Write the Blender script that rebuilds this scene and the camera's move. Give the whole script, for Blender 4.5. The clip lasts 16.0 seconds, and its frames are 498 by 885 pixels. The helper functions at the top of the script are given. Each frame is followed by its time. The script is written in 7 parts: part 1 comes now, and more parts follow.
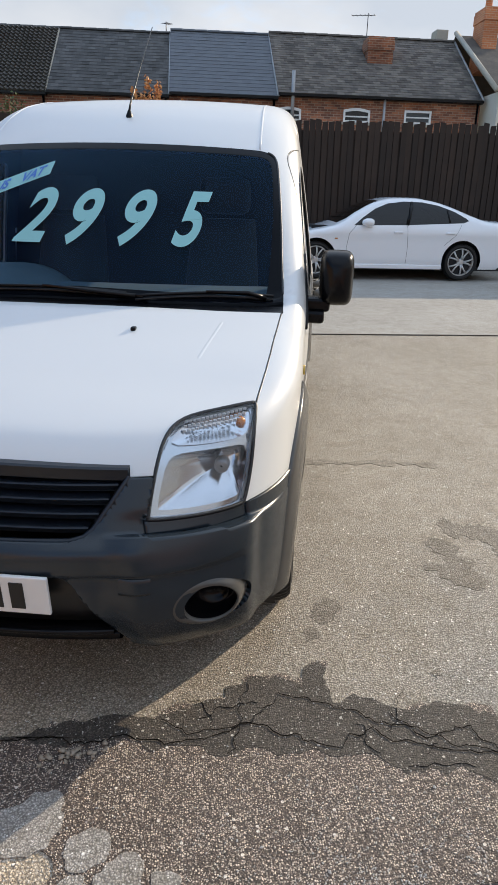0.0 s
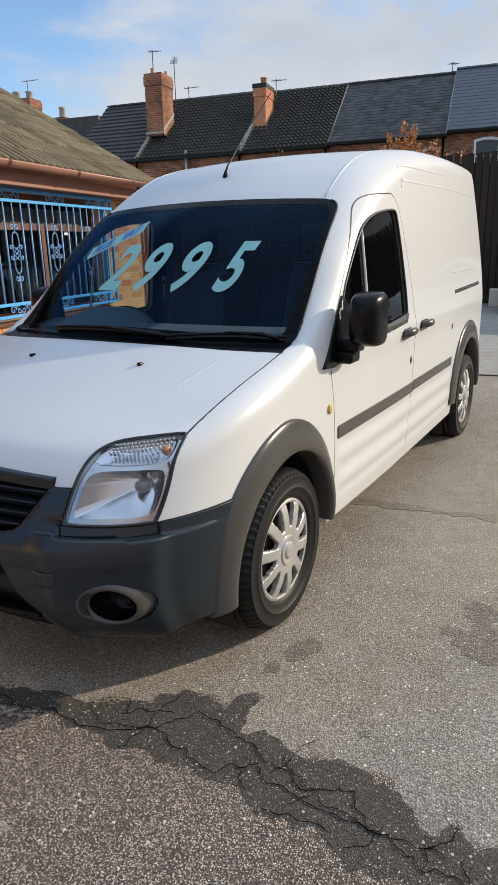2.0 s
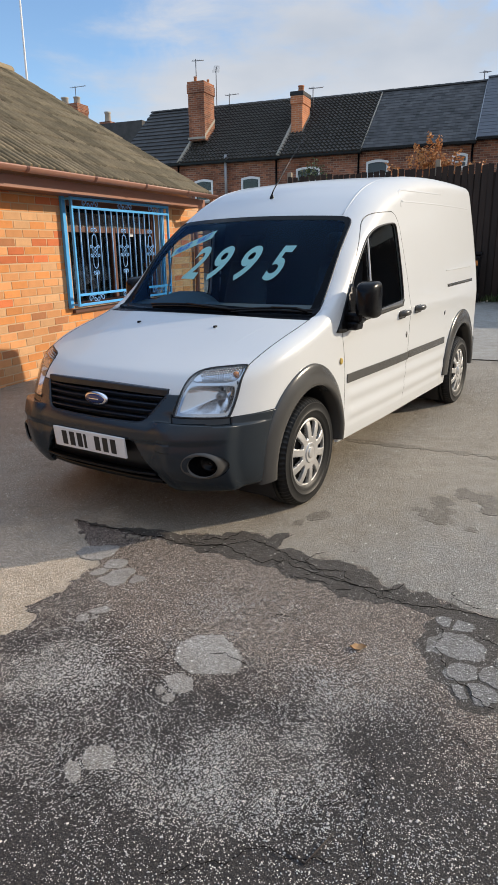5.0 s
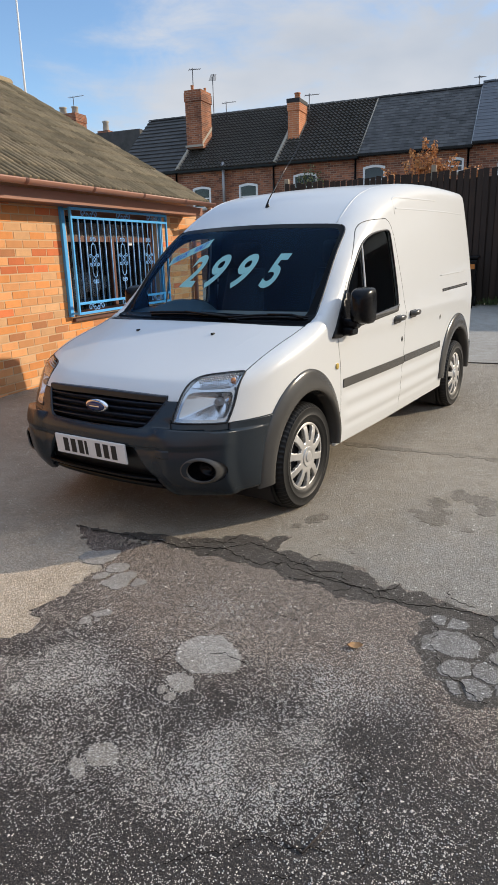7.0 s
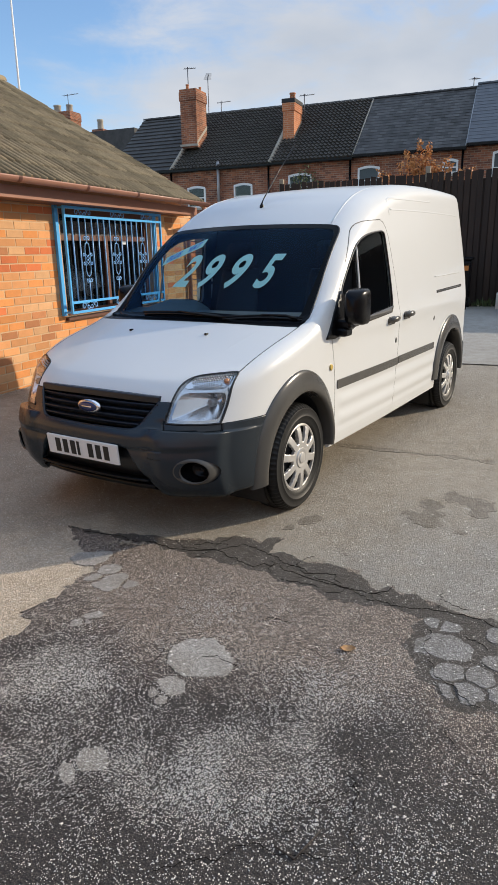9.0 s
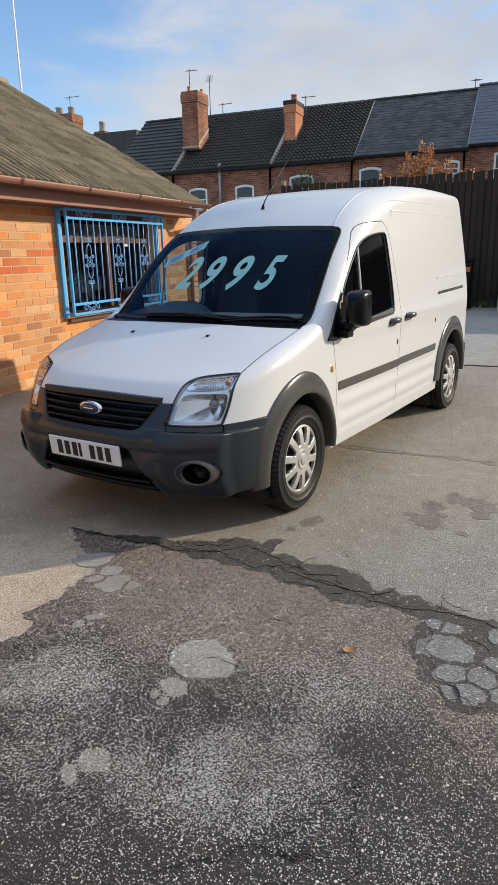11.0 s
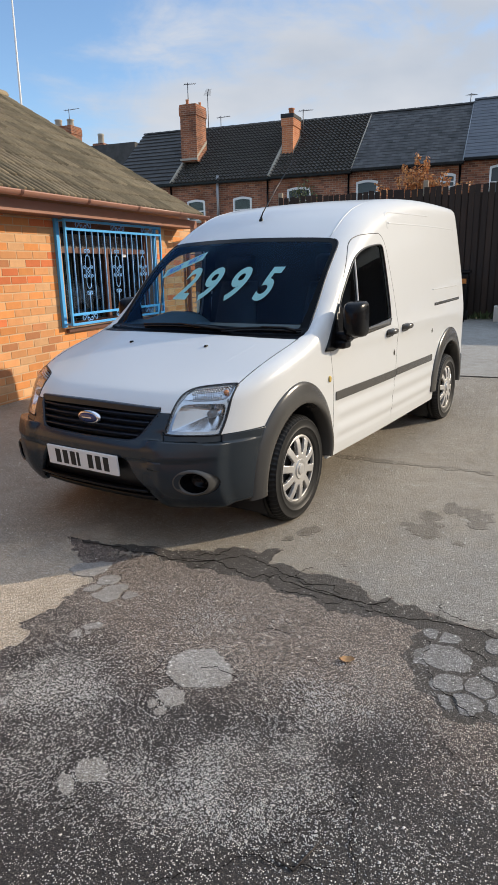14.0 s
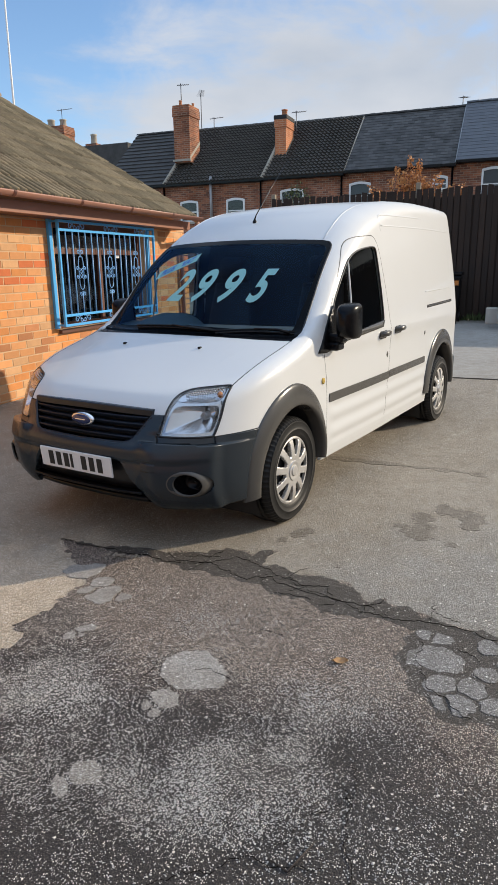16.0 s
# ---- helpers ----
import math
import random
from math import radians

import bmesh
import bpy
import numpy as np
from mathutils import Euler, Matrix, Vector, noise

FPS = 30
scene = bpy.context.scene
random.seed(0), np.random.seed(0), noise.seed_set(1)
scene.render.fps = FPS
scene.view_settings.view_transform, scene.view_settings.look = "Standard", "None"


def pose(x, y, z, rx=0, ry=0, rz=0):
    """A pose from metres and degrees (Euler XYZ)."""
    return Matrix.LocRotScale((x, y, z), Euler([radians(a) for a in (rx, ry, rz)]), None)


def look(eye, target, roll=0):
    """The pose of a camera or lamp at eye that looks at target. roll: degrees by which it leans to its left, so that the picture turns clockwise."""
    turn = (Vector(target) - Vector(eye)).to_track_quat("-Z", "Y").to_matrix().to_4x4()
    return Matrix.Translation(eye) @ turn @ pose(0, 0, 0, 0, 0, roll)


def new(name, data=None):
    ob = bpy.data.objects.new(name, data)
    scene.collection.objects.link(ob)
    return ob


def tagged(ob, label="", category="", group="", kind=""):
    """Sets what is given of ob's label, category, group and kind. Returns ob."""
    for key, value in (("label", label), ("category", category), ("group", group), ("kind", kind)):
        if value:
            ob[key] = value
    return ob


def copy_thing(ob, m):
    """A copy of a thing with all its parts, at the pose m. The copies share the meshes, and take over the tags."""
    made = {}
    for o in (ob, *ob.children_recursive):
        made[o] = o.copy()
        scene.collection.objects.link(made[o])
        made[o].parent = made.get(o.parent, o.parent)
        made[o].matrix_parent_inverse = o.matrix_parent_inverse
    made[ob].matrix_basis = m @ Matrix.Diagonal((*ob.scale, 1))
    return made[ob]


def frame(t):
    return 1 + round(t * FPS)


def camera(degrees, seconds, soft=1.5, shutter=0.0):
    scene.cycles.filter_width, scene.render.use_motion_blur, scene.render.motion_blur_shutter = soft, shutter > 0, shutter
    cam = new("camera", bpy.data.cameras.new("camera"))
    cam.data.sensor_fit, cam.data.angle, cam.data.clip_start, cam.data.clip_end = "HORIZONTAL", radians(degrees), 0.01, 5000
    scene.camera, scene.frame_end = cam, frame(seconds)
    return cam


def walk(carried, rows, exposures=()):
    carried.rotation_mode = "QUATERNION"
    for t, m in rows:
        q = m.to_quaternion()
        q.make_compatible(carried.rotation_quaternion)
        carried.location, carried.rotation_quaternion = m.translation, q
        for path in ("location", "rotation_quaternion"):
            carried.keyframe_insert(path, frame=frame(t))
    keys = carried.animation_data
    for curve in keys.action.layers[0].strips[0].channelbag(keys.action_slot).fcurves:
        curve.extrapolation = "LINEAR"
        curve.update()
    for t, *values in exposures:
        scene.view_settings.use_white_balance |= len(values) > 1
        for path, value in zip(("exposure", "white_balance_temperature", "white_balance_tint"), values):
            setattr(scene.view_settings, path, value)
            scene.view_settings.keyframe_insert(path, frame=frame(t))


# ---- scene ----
cam = camera(42.1, 16.0, soft=0.9)

PATH = [
    (0, (0.441, -2.332, 1.394), (0.626, -0.461, 0.713), 1.5),
    (0.5, (0.725, -2.266, 1.419), (0.67, -0.377, 0.764), -1.2),
    (1, (1.051, -2.299, 1.43), (0.765, -0.427, 0.789), -0.7),
    (1.5, (1.252, -2.249, 1.422), (0.917, -0.396, 0.748), 1.0),
    (2, (1.471, -2.33, 1.426), (0.82, -0.529, 0.848), -1.4),
    (2.5, (1.629, -2.539, 1.447), (0.884, -0.772, 0.879), -0.7),
    (3, (1.681, -2.824, 1.46), (0.984, -1.042, 0.879), -0.7),
    (3.5, (1.829, -3.074, 1.448), (1.053, -1.312, 0.906), -1.5),
    (4, (1.874, -3.342, 1.449), (1.091, -1.582, 0.911), -0.7),
    (4.2, (1.855, -3.451, 1.436), (1.113, -1.689, 0.848), -0.9),
    (6.5, (1.913, -3.615, 1.463), (1.183, -1.836, 0.914), -0.8),
    (7, (1.911, -3.619, 1.458), (1.171, -1.848, 0.897), -1.6),
    (7.5, (1.909, -3.622, 1.462), (1.17, -1.845, 0.918), -1.4),
    (8, (1.91, -3.617, 1.459), (1.182, -1.845, 0.885), -1.5),
    (8.5, (1.908, -3.612, 1.461), (1.184, -1.835, 0.896), -1.5),
    (9, (1.907, -3.602, 1.46), (1.185, -1.824, 0.898), -1.2),
    (11.5, (1.911, -3.605, 1.461), (1.182, -1.827, 0.906), -1.3),
    (12, (1.912, -3.606, 1.461), (1.186, -1.825, 0.911), -1.1),
    (12.5, (1.913, -3.609, 1.462), (1.182, -1.829, 0.917), -1.1),
    (13, (1.911, -3.611, 1.464), (1.188, -1.826, 0.925), -1.3),
    (13.5, (1.91, -3.612, 1.462), (1.179, -1.825, 0.94), -1.1),
    (14, (1.911, -3.618, 1.461), (1.189, -1.829, 0.934), -1.1),
    (14.5, (1.911, -3.618, 1.464), (1.183, -1.831, 0.937), -0.8),
    (15, (1.912, -3.621, 1.465), (1.219, -1.818, 0.945), -0.7),
    (15.5, (1.911, -3.624, 1.468), (1.203, -1.829, 0.942), -0.7),
    (16, (1.909, -3.623, 1.467), (1.207, -1.825, 0.942), -0.9),
]
walk(cam, [(t, look(eye, target, roll)) for t, eye, target, roll in PATH], exposures=((0.0, 0.74, 6800, 10), (0.5, 0.68, 6750, 10), (1.0, 0.60, 6700, 10), (2.0, 0.54, 6650, 10), (3.5, 0.52, 6600, 10), (16.0, 0.53, 6600, 10)))

# ---- world and light ----
SUN = Vector((1.9, 1.35, 0.985)).normalized()
world = bpy.data.worlds.new("sky")
scene.world = world
world.use_nodes = True
wn, wl = world.node_tree.nodes, world.node_tree.links
sky = wn.new("ShaderNodeTexSky")
sky.sky_type, sky.sun_disc = "NISHITA", False
sky.sun_elevation = math.asin(SUN.z)
sky.sun_rotation = math.atan2(SUN.x, SUN.y)
sky.air_density, sky.dust_density, sky.ozone_density = 1.0, 0.15, 3.5
# broken cloud over the blue, thickening towards the sun and the horizon
def sky_node(kind, **values):
    nd = wn.new(kind)
    for key, value in values.items():
        nd.inputs[key].default_value = value
    return nd


def sky_math(op, a, b):
    nd = wn.new("ShaderNodeMath")
    nd.operation = op
    for k, v in enumerate((a, b)):
        if isinstance(v, float):
            nd.inputs[k].default_value = v
        else:
            wl.new(v, nd.inputs[k])
    return nd.outputs[0]


tc = wn.new("ShaderNodeTexCoord")
cmap = sky_node("ShaderNodeMapping", Scale=(1.0, 1.0, 2.4), Location=(0.35, 0.1, 0.2))
wl.new(tc.outputs["Generated"], cmap.inputs["Vector"])
toward = wn.new("ShaderNodeVectorMath")
toward.operation = "DOT_PRODUCT"
toward.inputs[1].default_value = (0.62, 0.05, -0.32)
wl.new(tc.outputs["Generated"], toward.inputs[0])
banks = sky_node("ShaderNodeTexNoise", Scale=2.3, Detail=7, Roughness=0.56, Distortion=0.4)
wisps = sky_node("ShaderNodeTexNoise", Scale=6.5, Detail=9, Roughness=0.62, Distortion=0.8)
tone = sky_node("ShaderNodeTexNoise", Scale=3.1, Detail=5, Roughness=0.5)
for nd in (banks, wisps, tone):
    wl.new(cmap.outputs["Vector"], nd.inputs["Vector"])
high = wn.new("ShaderNodeSeparateXYZ")
wl.new(tc.outputs["Generated"], high.inputs[0])
overhead = sky_node("ShaderNodeMapRange", **{"From Min": 0.36, "From Max": 0.85})
wl.new(high.outputs["Z"], overhead.inputs["Value"])
cover = sky_math("ADD", sky_math("ADD", toward.outputs["Value"], sky_math("MULTIPLY", banks.outputs["Fac"], 1.35)), sky_math("MULTIPLY", wisps.outputs["Fac"], 0.45))
cr = sky_node("ShaderNodeMapRange", **{"From Min": 0.52, "From Max": 0.88, "To Max": 0.95})
cr.interpolation_type = "SMOOTHSTEP"
wl.new(sky_math("ADD", cover, sky_math("MULTIPLY", overhead.outputs["Result"], 0.40)), cr.inputs["Value"])
tr = sky_node("ShaderNodeMapRange", **{"From Min": 0.38, "From Max": 0.62})
wl.new(tone.outputs["Fac"], tr.inputs["Value"])
cloud = sky_node("ShaderNodeMixRGB", Color1=(2.55, 2.80, 3.20, 1), Color2=(3.30, 3.42, 3.65, 1))
wl.new(tr.outputs["Result"], cloud.inputs["Fac"])
cmix = wn.new("ShaderNodeMixRGB")
wl.new(cr.outputs["Result"], cmix.inputs["Fac"])
wl.new(sky.outputs["Color"], cmix.inputs["Color1"])
# overhead, out of view, cloud is made stronger and bluer as added fill light
overhead_fill = sky_node("ShaderNodeMixRGB", Color2=(3.5, 4.5, 6.1, 1))
wl.new(overhead.outputs["Result"], overhead_fill.inputs["Fac"])
wl.new(cloud.outputs["Color"], overhead_fill.inputs["Color1"])
wl.new(overhead_fill.outputs["Color"], cmix.inputs["Color2"])
wl.new(cmix.outputs["Color"], wn["Background"].inputs["Color"])
wn["Background"].inputs["Strength"].default_value = 0.145
sun = new("sun", bpy.data.lights.new("sun", "SUN"))
sun.data.energy, sun.data.angle, sun.data.color = 2.95, radians(0.55), (1.0, 0.865, 0.68)
sun.matrix_world = look((0, 0, 30), Vector((0, 0, 30)) - SUN)


# ---- materials ----
def mat(name, col, rough=0.5, metal=0.0, var=0.12, scale=3.0, fine=60.0, bump=0.0, coat=0.0, spec=0.5, col2=None, rand=0.0, piece=0.0):
    """Plain principled surface with two scales of variation and fine relief."""
    m = bpy.data.materials.new(name)
    m.use_nodes = True
    n, l = m.node_tree.nodes, m.node_tree.links
    b = n["Principled BSDF"]
    b.inputs["Roughness"].default_value, b.inputs["Metallic"].default_value = rough, metal
    b.inputs["Coat Weight"].default_value, b.inputs["Specular IOR Level"].default_value = coat, spec
    b.inputs["Coat Roughness"].default_value = 0.04
    geo = n.new("ShaderNodeNewGeometry")
    big, small = n.new("ShaderNodeTexNoise"), n.new("ShaderNodeTexNoise")
    big.inputs["Scale"].default_value, small.inputs["Scale"].default_value = scale, fine
    big.inputs["Detail"].default_value, small.inputs["Detail"].default_value = 4, 3
    l.new(geo.outputs["Position"], big.inputs["Vector"])
    l.new(geo.outputs["Position"], small.inputs["Vector"])
    ramp = n.new("ShaderNodeMixRGB")
    c2 = col2 or tuple(c * (1 - 2 * var) for c in col)
    ramp.inputs["Color1"].default_value, ramp.inputs["Color2"].default_value = (*col, 1), (*c2, 1)
    add = n.new("ShaderNodeMath")
    add.operation = "MULTIPLY_ADD"
    add.inputs[1].default_value, add.inputs[2].default_value = 0.45, -0.12
    l.new(small.outputs["Fac"], add.inputs[0])
    s2 = n.new("ShaderNodeMath")
    s2.operation = "MULTIPLY_ADD"
    s2.inputs[1].default_value = 0.8
    l.new(big.outputs["Fac"], s2.inputs[0])
    l.new(add.outputs[0], s2.inputs[2])
    s2.use_clamp = True
    l.new(s2.outputs[0], ramp.inputs["Fac"])
    out = ramp.outputs["Color"]
    if rand:
        oi = n.new("ShaderNodeObjectInfo")
        hs = n.new("ShaderNodeHueSaturation")
        mr = n.new("ShaderNodeMapRange")
        mr.inputs["To Min"].default_value, mr.inputs["To Max"].default_value = 1 - rand, 1 + rand
        l.new(oi.outputs["Random"], mr.inputs["Value"])
        l.new(mr.outputs["Result"], hs.inputs["Value"])
        l.new(out, hs.inputs["Color"])
        out = hs.outputs["Color"]
    if piece:
        hs = n.new("ShaderNodeHueSaturation")
        mr = n.new("ShaderNodeMapRange")
        mr.inputs["To Min"].default_value, mr.inputs["To Max"].default_value = 1 - piece, 1 + piece
        l.new(geo.outputs["Random Per Island"], mr.inputs["Value"])
        l.new(mr.outputs["Result"], hs.inputs["Value"])
        l.new(out, hs.inputs["Color"])
        out = hs.outputs["Color"]
    l.new(out, b.inputs["Base Color"])
    if bump:
        bp = n.new("ShaderNodeBump")
        bp.inputs["Strength"].default_value, bp.inputs["Distance"].default_value = bump, 0.004
        l.new(small.outputs["Fac"], bp.inputs["Height"])
        l.new(bp.outputs["Normal"], b.inputs["Normal"])
    return m


def glass(name, tint, rough=0.0, gloss=1.0):
    """A pane: tinted see-through sheet with mirror gloss by Fresnel."""
    m = bpy.data.materials.new(name)
    m.use_nodes = True
    n, l = m.node_tree.nodes, m.node_tree.links
    n.remove(n["Principled BSDF"])
    tr, gl, mx, fr = n.new("ShaderNodeBsdfTransparent"), n.new("ShaderNodeBsdfGlossy"), n.new("ShaderNodeMixShader"), n.new("ShaderNodeLayerWeight")
    tr.inputs["Color"].default_value = (*tint, 1)
    gl.inputs["Roughness"].default_value = rough
    gl.inputs["Color"].default_value = (*gloss, 1) if isinstance(gloss, tuple) else (gloss, gloss, gloss, 1)
    fr.inputs["Blend"].default_value = 0.5
    pw, ma = n.new("ShaderNodeMath"), n.new("ShaderNodeMath")
    pw.operation, ma.operation = "POWER", "MULTIPLY_ADD"
    pw.inputs[1].default_value, ma.inputs[1].default_value, ma.inputs[2].default_value = 4.5, 0.92, 0.04
    l.new(fr.outputs["Facing"], pw.inputs[0])
    l.new(pw.outputs[0], ma.inputs[0])
    l.new(ma.outputs[0], mx.inputs[0])
    l.new(tr.outputs[0], mx.inputs[1])
    l.new(gl.outputs[0], mx.inputs[2])
    l.new(mx.outputs[0], n["Material Output"].inputs["Surface"])
    return m


PAINT = mat("white_paint", (0.645, 0.655, 0.65), 0.33, var=0.015, scale=1.5, fine=9, coat=0.4)
CARPAINT = mat("car_white_paint", (0.78, 0.79, 0.80), 0.25, var=0.012, coat=0.7)
# same grey plastic twice: dark and bluish as shaded, paler as sunlit and faded
PLASTIC = mat("shaded_grey_plastic", (0.016, 0.024, 0.032), 0.27, var=0.15, scale=5, fine=300, bump=0.07, spec=0.5)
LITFADED = mat("sunlit_faded_plastic", (0.080, 0.076, 0.069), 0.24, var=0.18, scale=5, fine=300, bump=0.08, spec=0.5)
BLACK = mat("black_plastic", (0.004, 0.004, 0.005), 0.26, spec=0.2, var=0.1, fine=200, bump=0.05)
DARK = mat("dark_trim", (0.013, 0.013, 0.015), 0.65, var=0.1, fine=150, bump=0.1)
DASHGREY = mat("dashboard_grey", (0.15, 0.165, 0.17), 0.6, var=0.15, fine=150, bump=0.1)
RUBBER = mat("tyre_rubber", (0.011, 0.011, 0.011), 0.5, spec=0.32, var=0.2, scale=8, fine=120, bump=0.2)
GRILLEBLACK = mat("grille_black", (0.007, 0.010, 0.016), 0.34, var=0.1, fine=200, bump=0.04)
LAMPDARK = mat("lamp_inside", (0.25, 0.26, 0.27), 0.3, metal=0.4, var=0.1)
FRITBLACK = mat("black_glass_border", (0.003, 0.004, 0.006), 0.08, var=0.05, spec=0.07)
SEAL = mat("rubber_seal", (0.008, 0.008, 0.009), 0.4, var=0.05)
SILVER = mat("silver_wheel_paint", (0.56, 0.55, 0.53), 0.38, metal=0.55, var=0.06, scale=9)
CHROME = mat("chrome", (0.8, 0.8, 0.82), 0.1, metal=1.0, var=0.02)
REFLECTOR = mat("lamp_reflector", (0.66, 0.68, 0.71), 0.2, metal=1.0, var=0.05)
LAMPIN = mat("lamp_housing", (0.55, 0.57, 0.59), 0.16, metal=0.8, var=0.05)
YELLOWLENS = mat("yellow_lens", (0.60, 0.42, 0.10), 0.25, var=0.05)
RIBBED = mat("ribbed_lamp_plastic", (0.52, 0.54, 0.56), 0.35, metal=0.3, var=0.05)
AMBER = mat("amber_plastic", (0.50, 0.17, 0.03), 0.25, var=0.05)
BLUEBADGE = mat("blue_enamel", (0.006, 0.018, 0.09), 0.15, var=0.03, coat=0.5)
PLATE = mat("plate_white", (0.74, 0.74, 0.73), 0.35, var=0.02)
INK = mat("plate_black", (0.012, 0.012, 0.012), 0.5, var=0.02)
TEAL = mat("teal_sticker", (0.23, 0.50, 0.50), 0.5, var=0.03)
STICKBLUE = mat("blue_sticker_ink", (0.03, 0.14, 0.50), 0.5, var=0.02)
SCREEN = glass("windscreen_glass", (0.50, 0.65, 0.74), gloss=(0.12, 0.23, 0.38))
SIDEGLASS = glass("side_glass", (0.66, 0.70, 0.70), gloss=0.7)
TINTGLASS = glass("tinted_car_glass", (0.06, 0.07, 0.08))
LENS = glass("clear_lens", (0.93, 0.94, 0.95))
SEATCLOTH = mat("seat_cloth", (0.035, 0.036, 0.04), 0.9, var=0.2, fine=200, bump=0.2)


# ---- building helpers ----
def part(name, bm, material, parent=None, label="", smooth=True):
    me = bpy.data.meshes.new(name)
    bm.normal_update()
    bm.to_mesh(me)
    bm.free()
    for p in me.polygons:
        p.use_smooth = smooth
    me.materials.append(material)
    ob = new(name, me)
    if parent is not None:
        ob.parent = parent
    return tagged(ob, label) if label else ob


def thing(name, label, category, m=None, group="", kind=""):
    e = new(name)
    e.empty_display_size = 0.1
    if m is not None:
        e.matrix_world = m
    return tagged(e, label, category, group, kind)


def add_box(bm, x0, x1, y0, y1, z0, z1, bev=0.0, m=None):
    vs = [bm.verts.new((x, y, z)) for z in (z0, z1) for y in (y0, y1) for x in (x0, x1)]
    fs = [bm.faces.new([vs[i] for i in f]) for f in ((0, 2, 3, 1), (4, 5, 7, 6), (0, 1, 5, 4), (2, 6, 7, 3), (0, 4, 6, 2), (1, 3, 7, 5))]
    if bev:
        es = list({e for f in fs for e in f.edges})
        r = bmesh.ops.bevel(bm, geom=es, offset=bev, segments=2, affect="EDGES", profile=0.5)
        vs = list({v for f in r["faces"] for v in f.verts} | {v for v in vs if v.is_valid})
    if m is not None:
        for v in vs:
            v.co = m @ v.co
    return vs


def box(x0, x1, y0, y1, z0, z1, bev=0.0, m=None):
    bm = bmesh.new()
    add_box(bm, x0, x1, y0, y1, z0, z1, bev, m)
    return bm


def add_grid(bm, pts, closed_u=False, closed_v=False):
    """Faces over a grid of points pts[i][j]."""
    vs = [[bm.verts.new(p) for p in row] for row in pts]
    a, b = len(vs), len(vs[0])
    for i in range(a if closed_u else a - 1):
        for j in range(b if closed_v else b - 1):
            q = (vs[i][j], vs[(i + 1) % a][j], vs[(i + 1) % a][(j + 1) % b], vs[i][(j + 1) % b])
            if len(set(q)) == 4:
                bm.faces.new(q)
    return vs


def add_tube(bm, path, r, seg=8, cap=True):
    """A round bar along a path of points; r: radius or one for each point."""
    path = [Vector(p) for p in path]
    rs = r if isinstance(r, (list, tuple)) else [r] * len(path)
    rows, up = [], None
    for i, p in enumerate(path):
        t = (path[min(i + 1, len(path) - 1)] - path[max(i - 1, 0)]).normalized()
        if up is None:
            up = t.orthogonal().normalized()
        up = (up - t * up.dot(t)).normalized()
        w = t.cross(up)
        rows.append([p + (up * math.cos(2 * math.pi * k / seg) + w * math.sin(2 * math.pi * k / seg)) * rs[i] for k in range(seg)])
    vs = add_grid(bm, rows, closed_v=True)
    if cap:
        bm.faces.new(vs[0])
        bm.faces.new(vs[-1][::-1])


def tube(path, r, seg=8):
    bm = bmesh.new()
    add_tube(bm, path, r, seg)
    return bm


def lathe(profile, seg=48, axis="x"):
    """Turns (along, radius) pairs round the axis."""
    bm = bmesh.new()
    rows = []
    for k in range(seg):
        c, s = math.cos(2 * math.pi * k / seg), math.sin(2 * math.pi * k / seg)
        rows.append([(h, r * c, r * s) if axis == "x" else (r * c, r * s, h) if axis == "z" else (r * c, h, r * s) for h, r in profile])
    add_grid(bm, rows, closed_u=True)
    bmesh.ops.recalc_face_normals(bm, faces=bm.faces)
    return bm


def curve(pts):
    """A smooth function through (x, y) pairs, for arrays."""
    px, py = np.array([p[0] for p in pts], float), np.array([p[1] for p in pts], float)
    d = np.diff(py) / np.diff(px)
    m = np.zeros(len(px))
    m[0], m[-1] = d[0], d[-1]
    same = d[:-1] * d[1:] > 0
    m[1:-1] = np.where(same, 2 * d[:-1] * d[1:] / np.where(same, d[:-1] + d[1:], 1), 0)

    def f(x):
        x = np.clip(np.asarray(x, float), px[0], px[-1])
        i = np.clip(np.searchsorted(px, x) - 1, 0, len(px) - 2)
        h = px[i + 1] - px[i]
        t = (x - px[i]) / h
        return (2 * t**3 - 3 * t**2 + 1) * py[i] + (t**3 - 2 * t**2 + t) * h * m[i] + (3 * t**2 - 2 * t**3) * py[i + 1] + (t**3 - t**2) * h * m[i + 1]
    return f


def smax(a, b, k):
    h = np.maximum(k - np.abs(a - b), 0) / k
    return np.maximum(a, b) + h * h * k / 4


def inside(poly, u, v):
    n, hit = len(poly), False
    for i in range(n):
        (x0, y0), (x1, y1) = poly[i], poly[(i + 1) % n]
        if (y0 > v) != (y1 > v) and u < (x1 - x0) * (v - y0) / (y1 - y0) + x0:
            hit = not hit
    return hit


def rounded(poly, keep=(), times=2):
    """Cuts the corners of an outline, but for the points that are kept."""
    for _ in range(times):
        out = []
        for i, p in enumerate(poly):
            a, b = poly[i - 1], poly[(i + 1) % len(poly)]
            if p in keep:
                out.append(p)
            else:
                out += [(p[0] + (a[0] - p[0]) * 0.25, p[1] + (a[1] - p[1]) * 0.25), (p[0] + (b[0] - p[0]) * 0.25, p[1] + (b[1] - p[1]) * 0.25)]
        poly = out
    return poly


AX = {"yz": (1, 2, 0), "xz": (0, 2, 1), "xy": (0, 1, 2)}


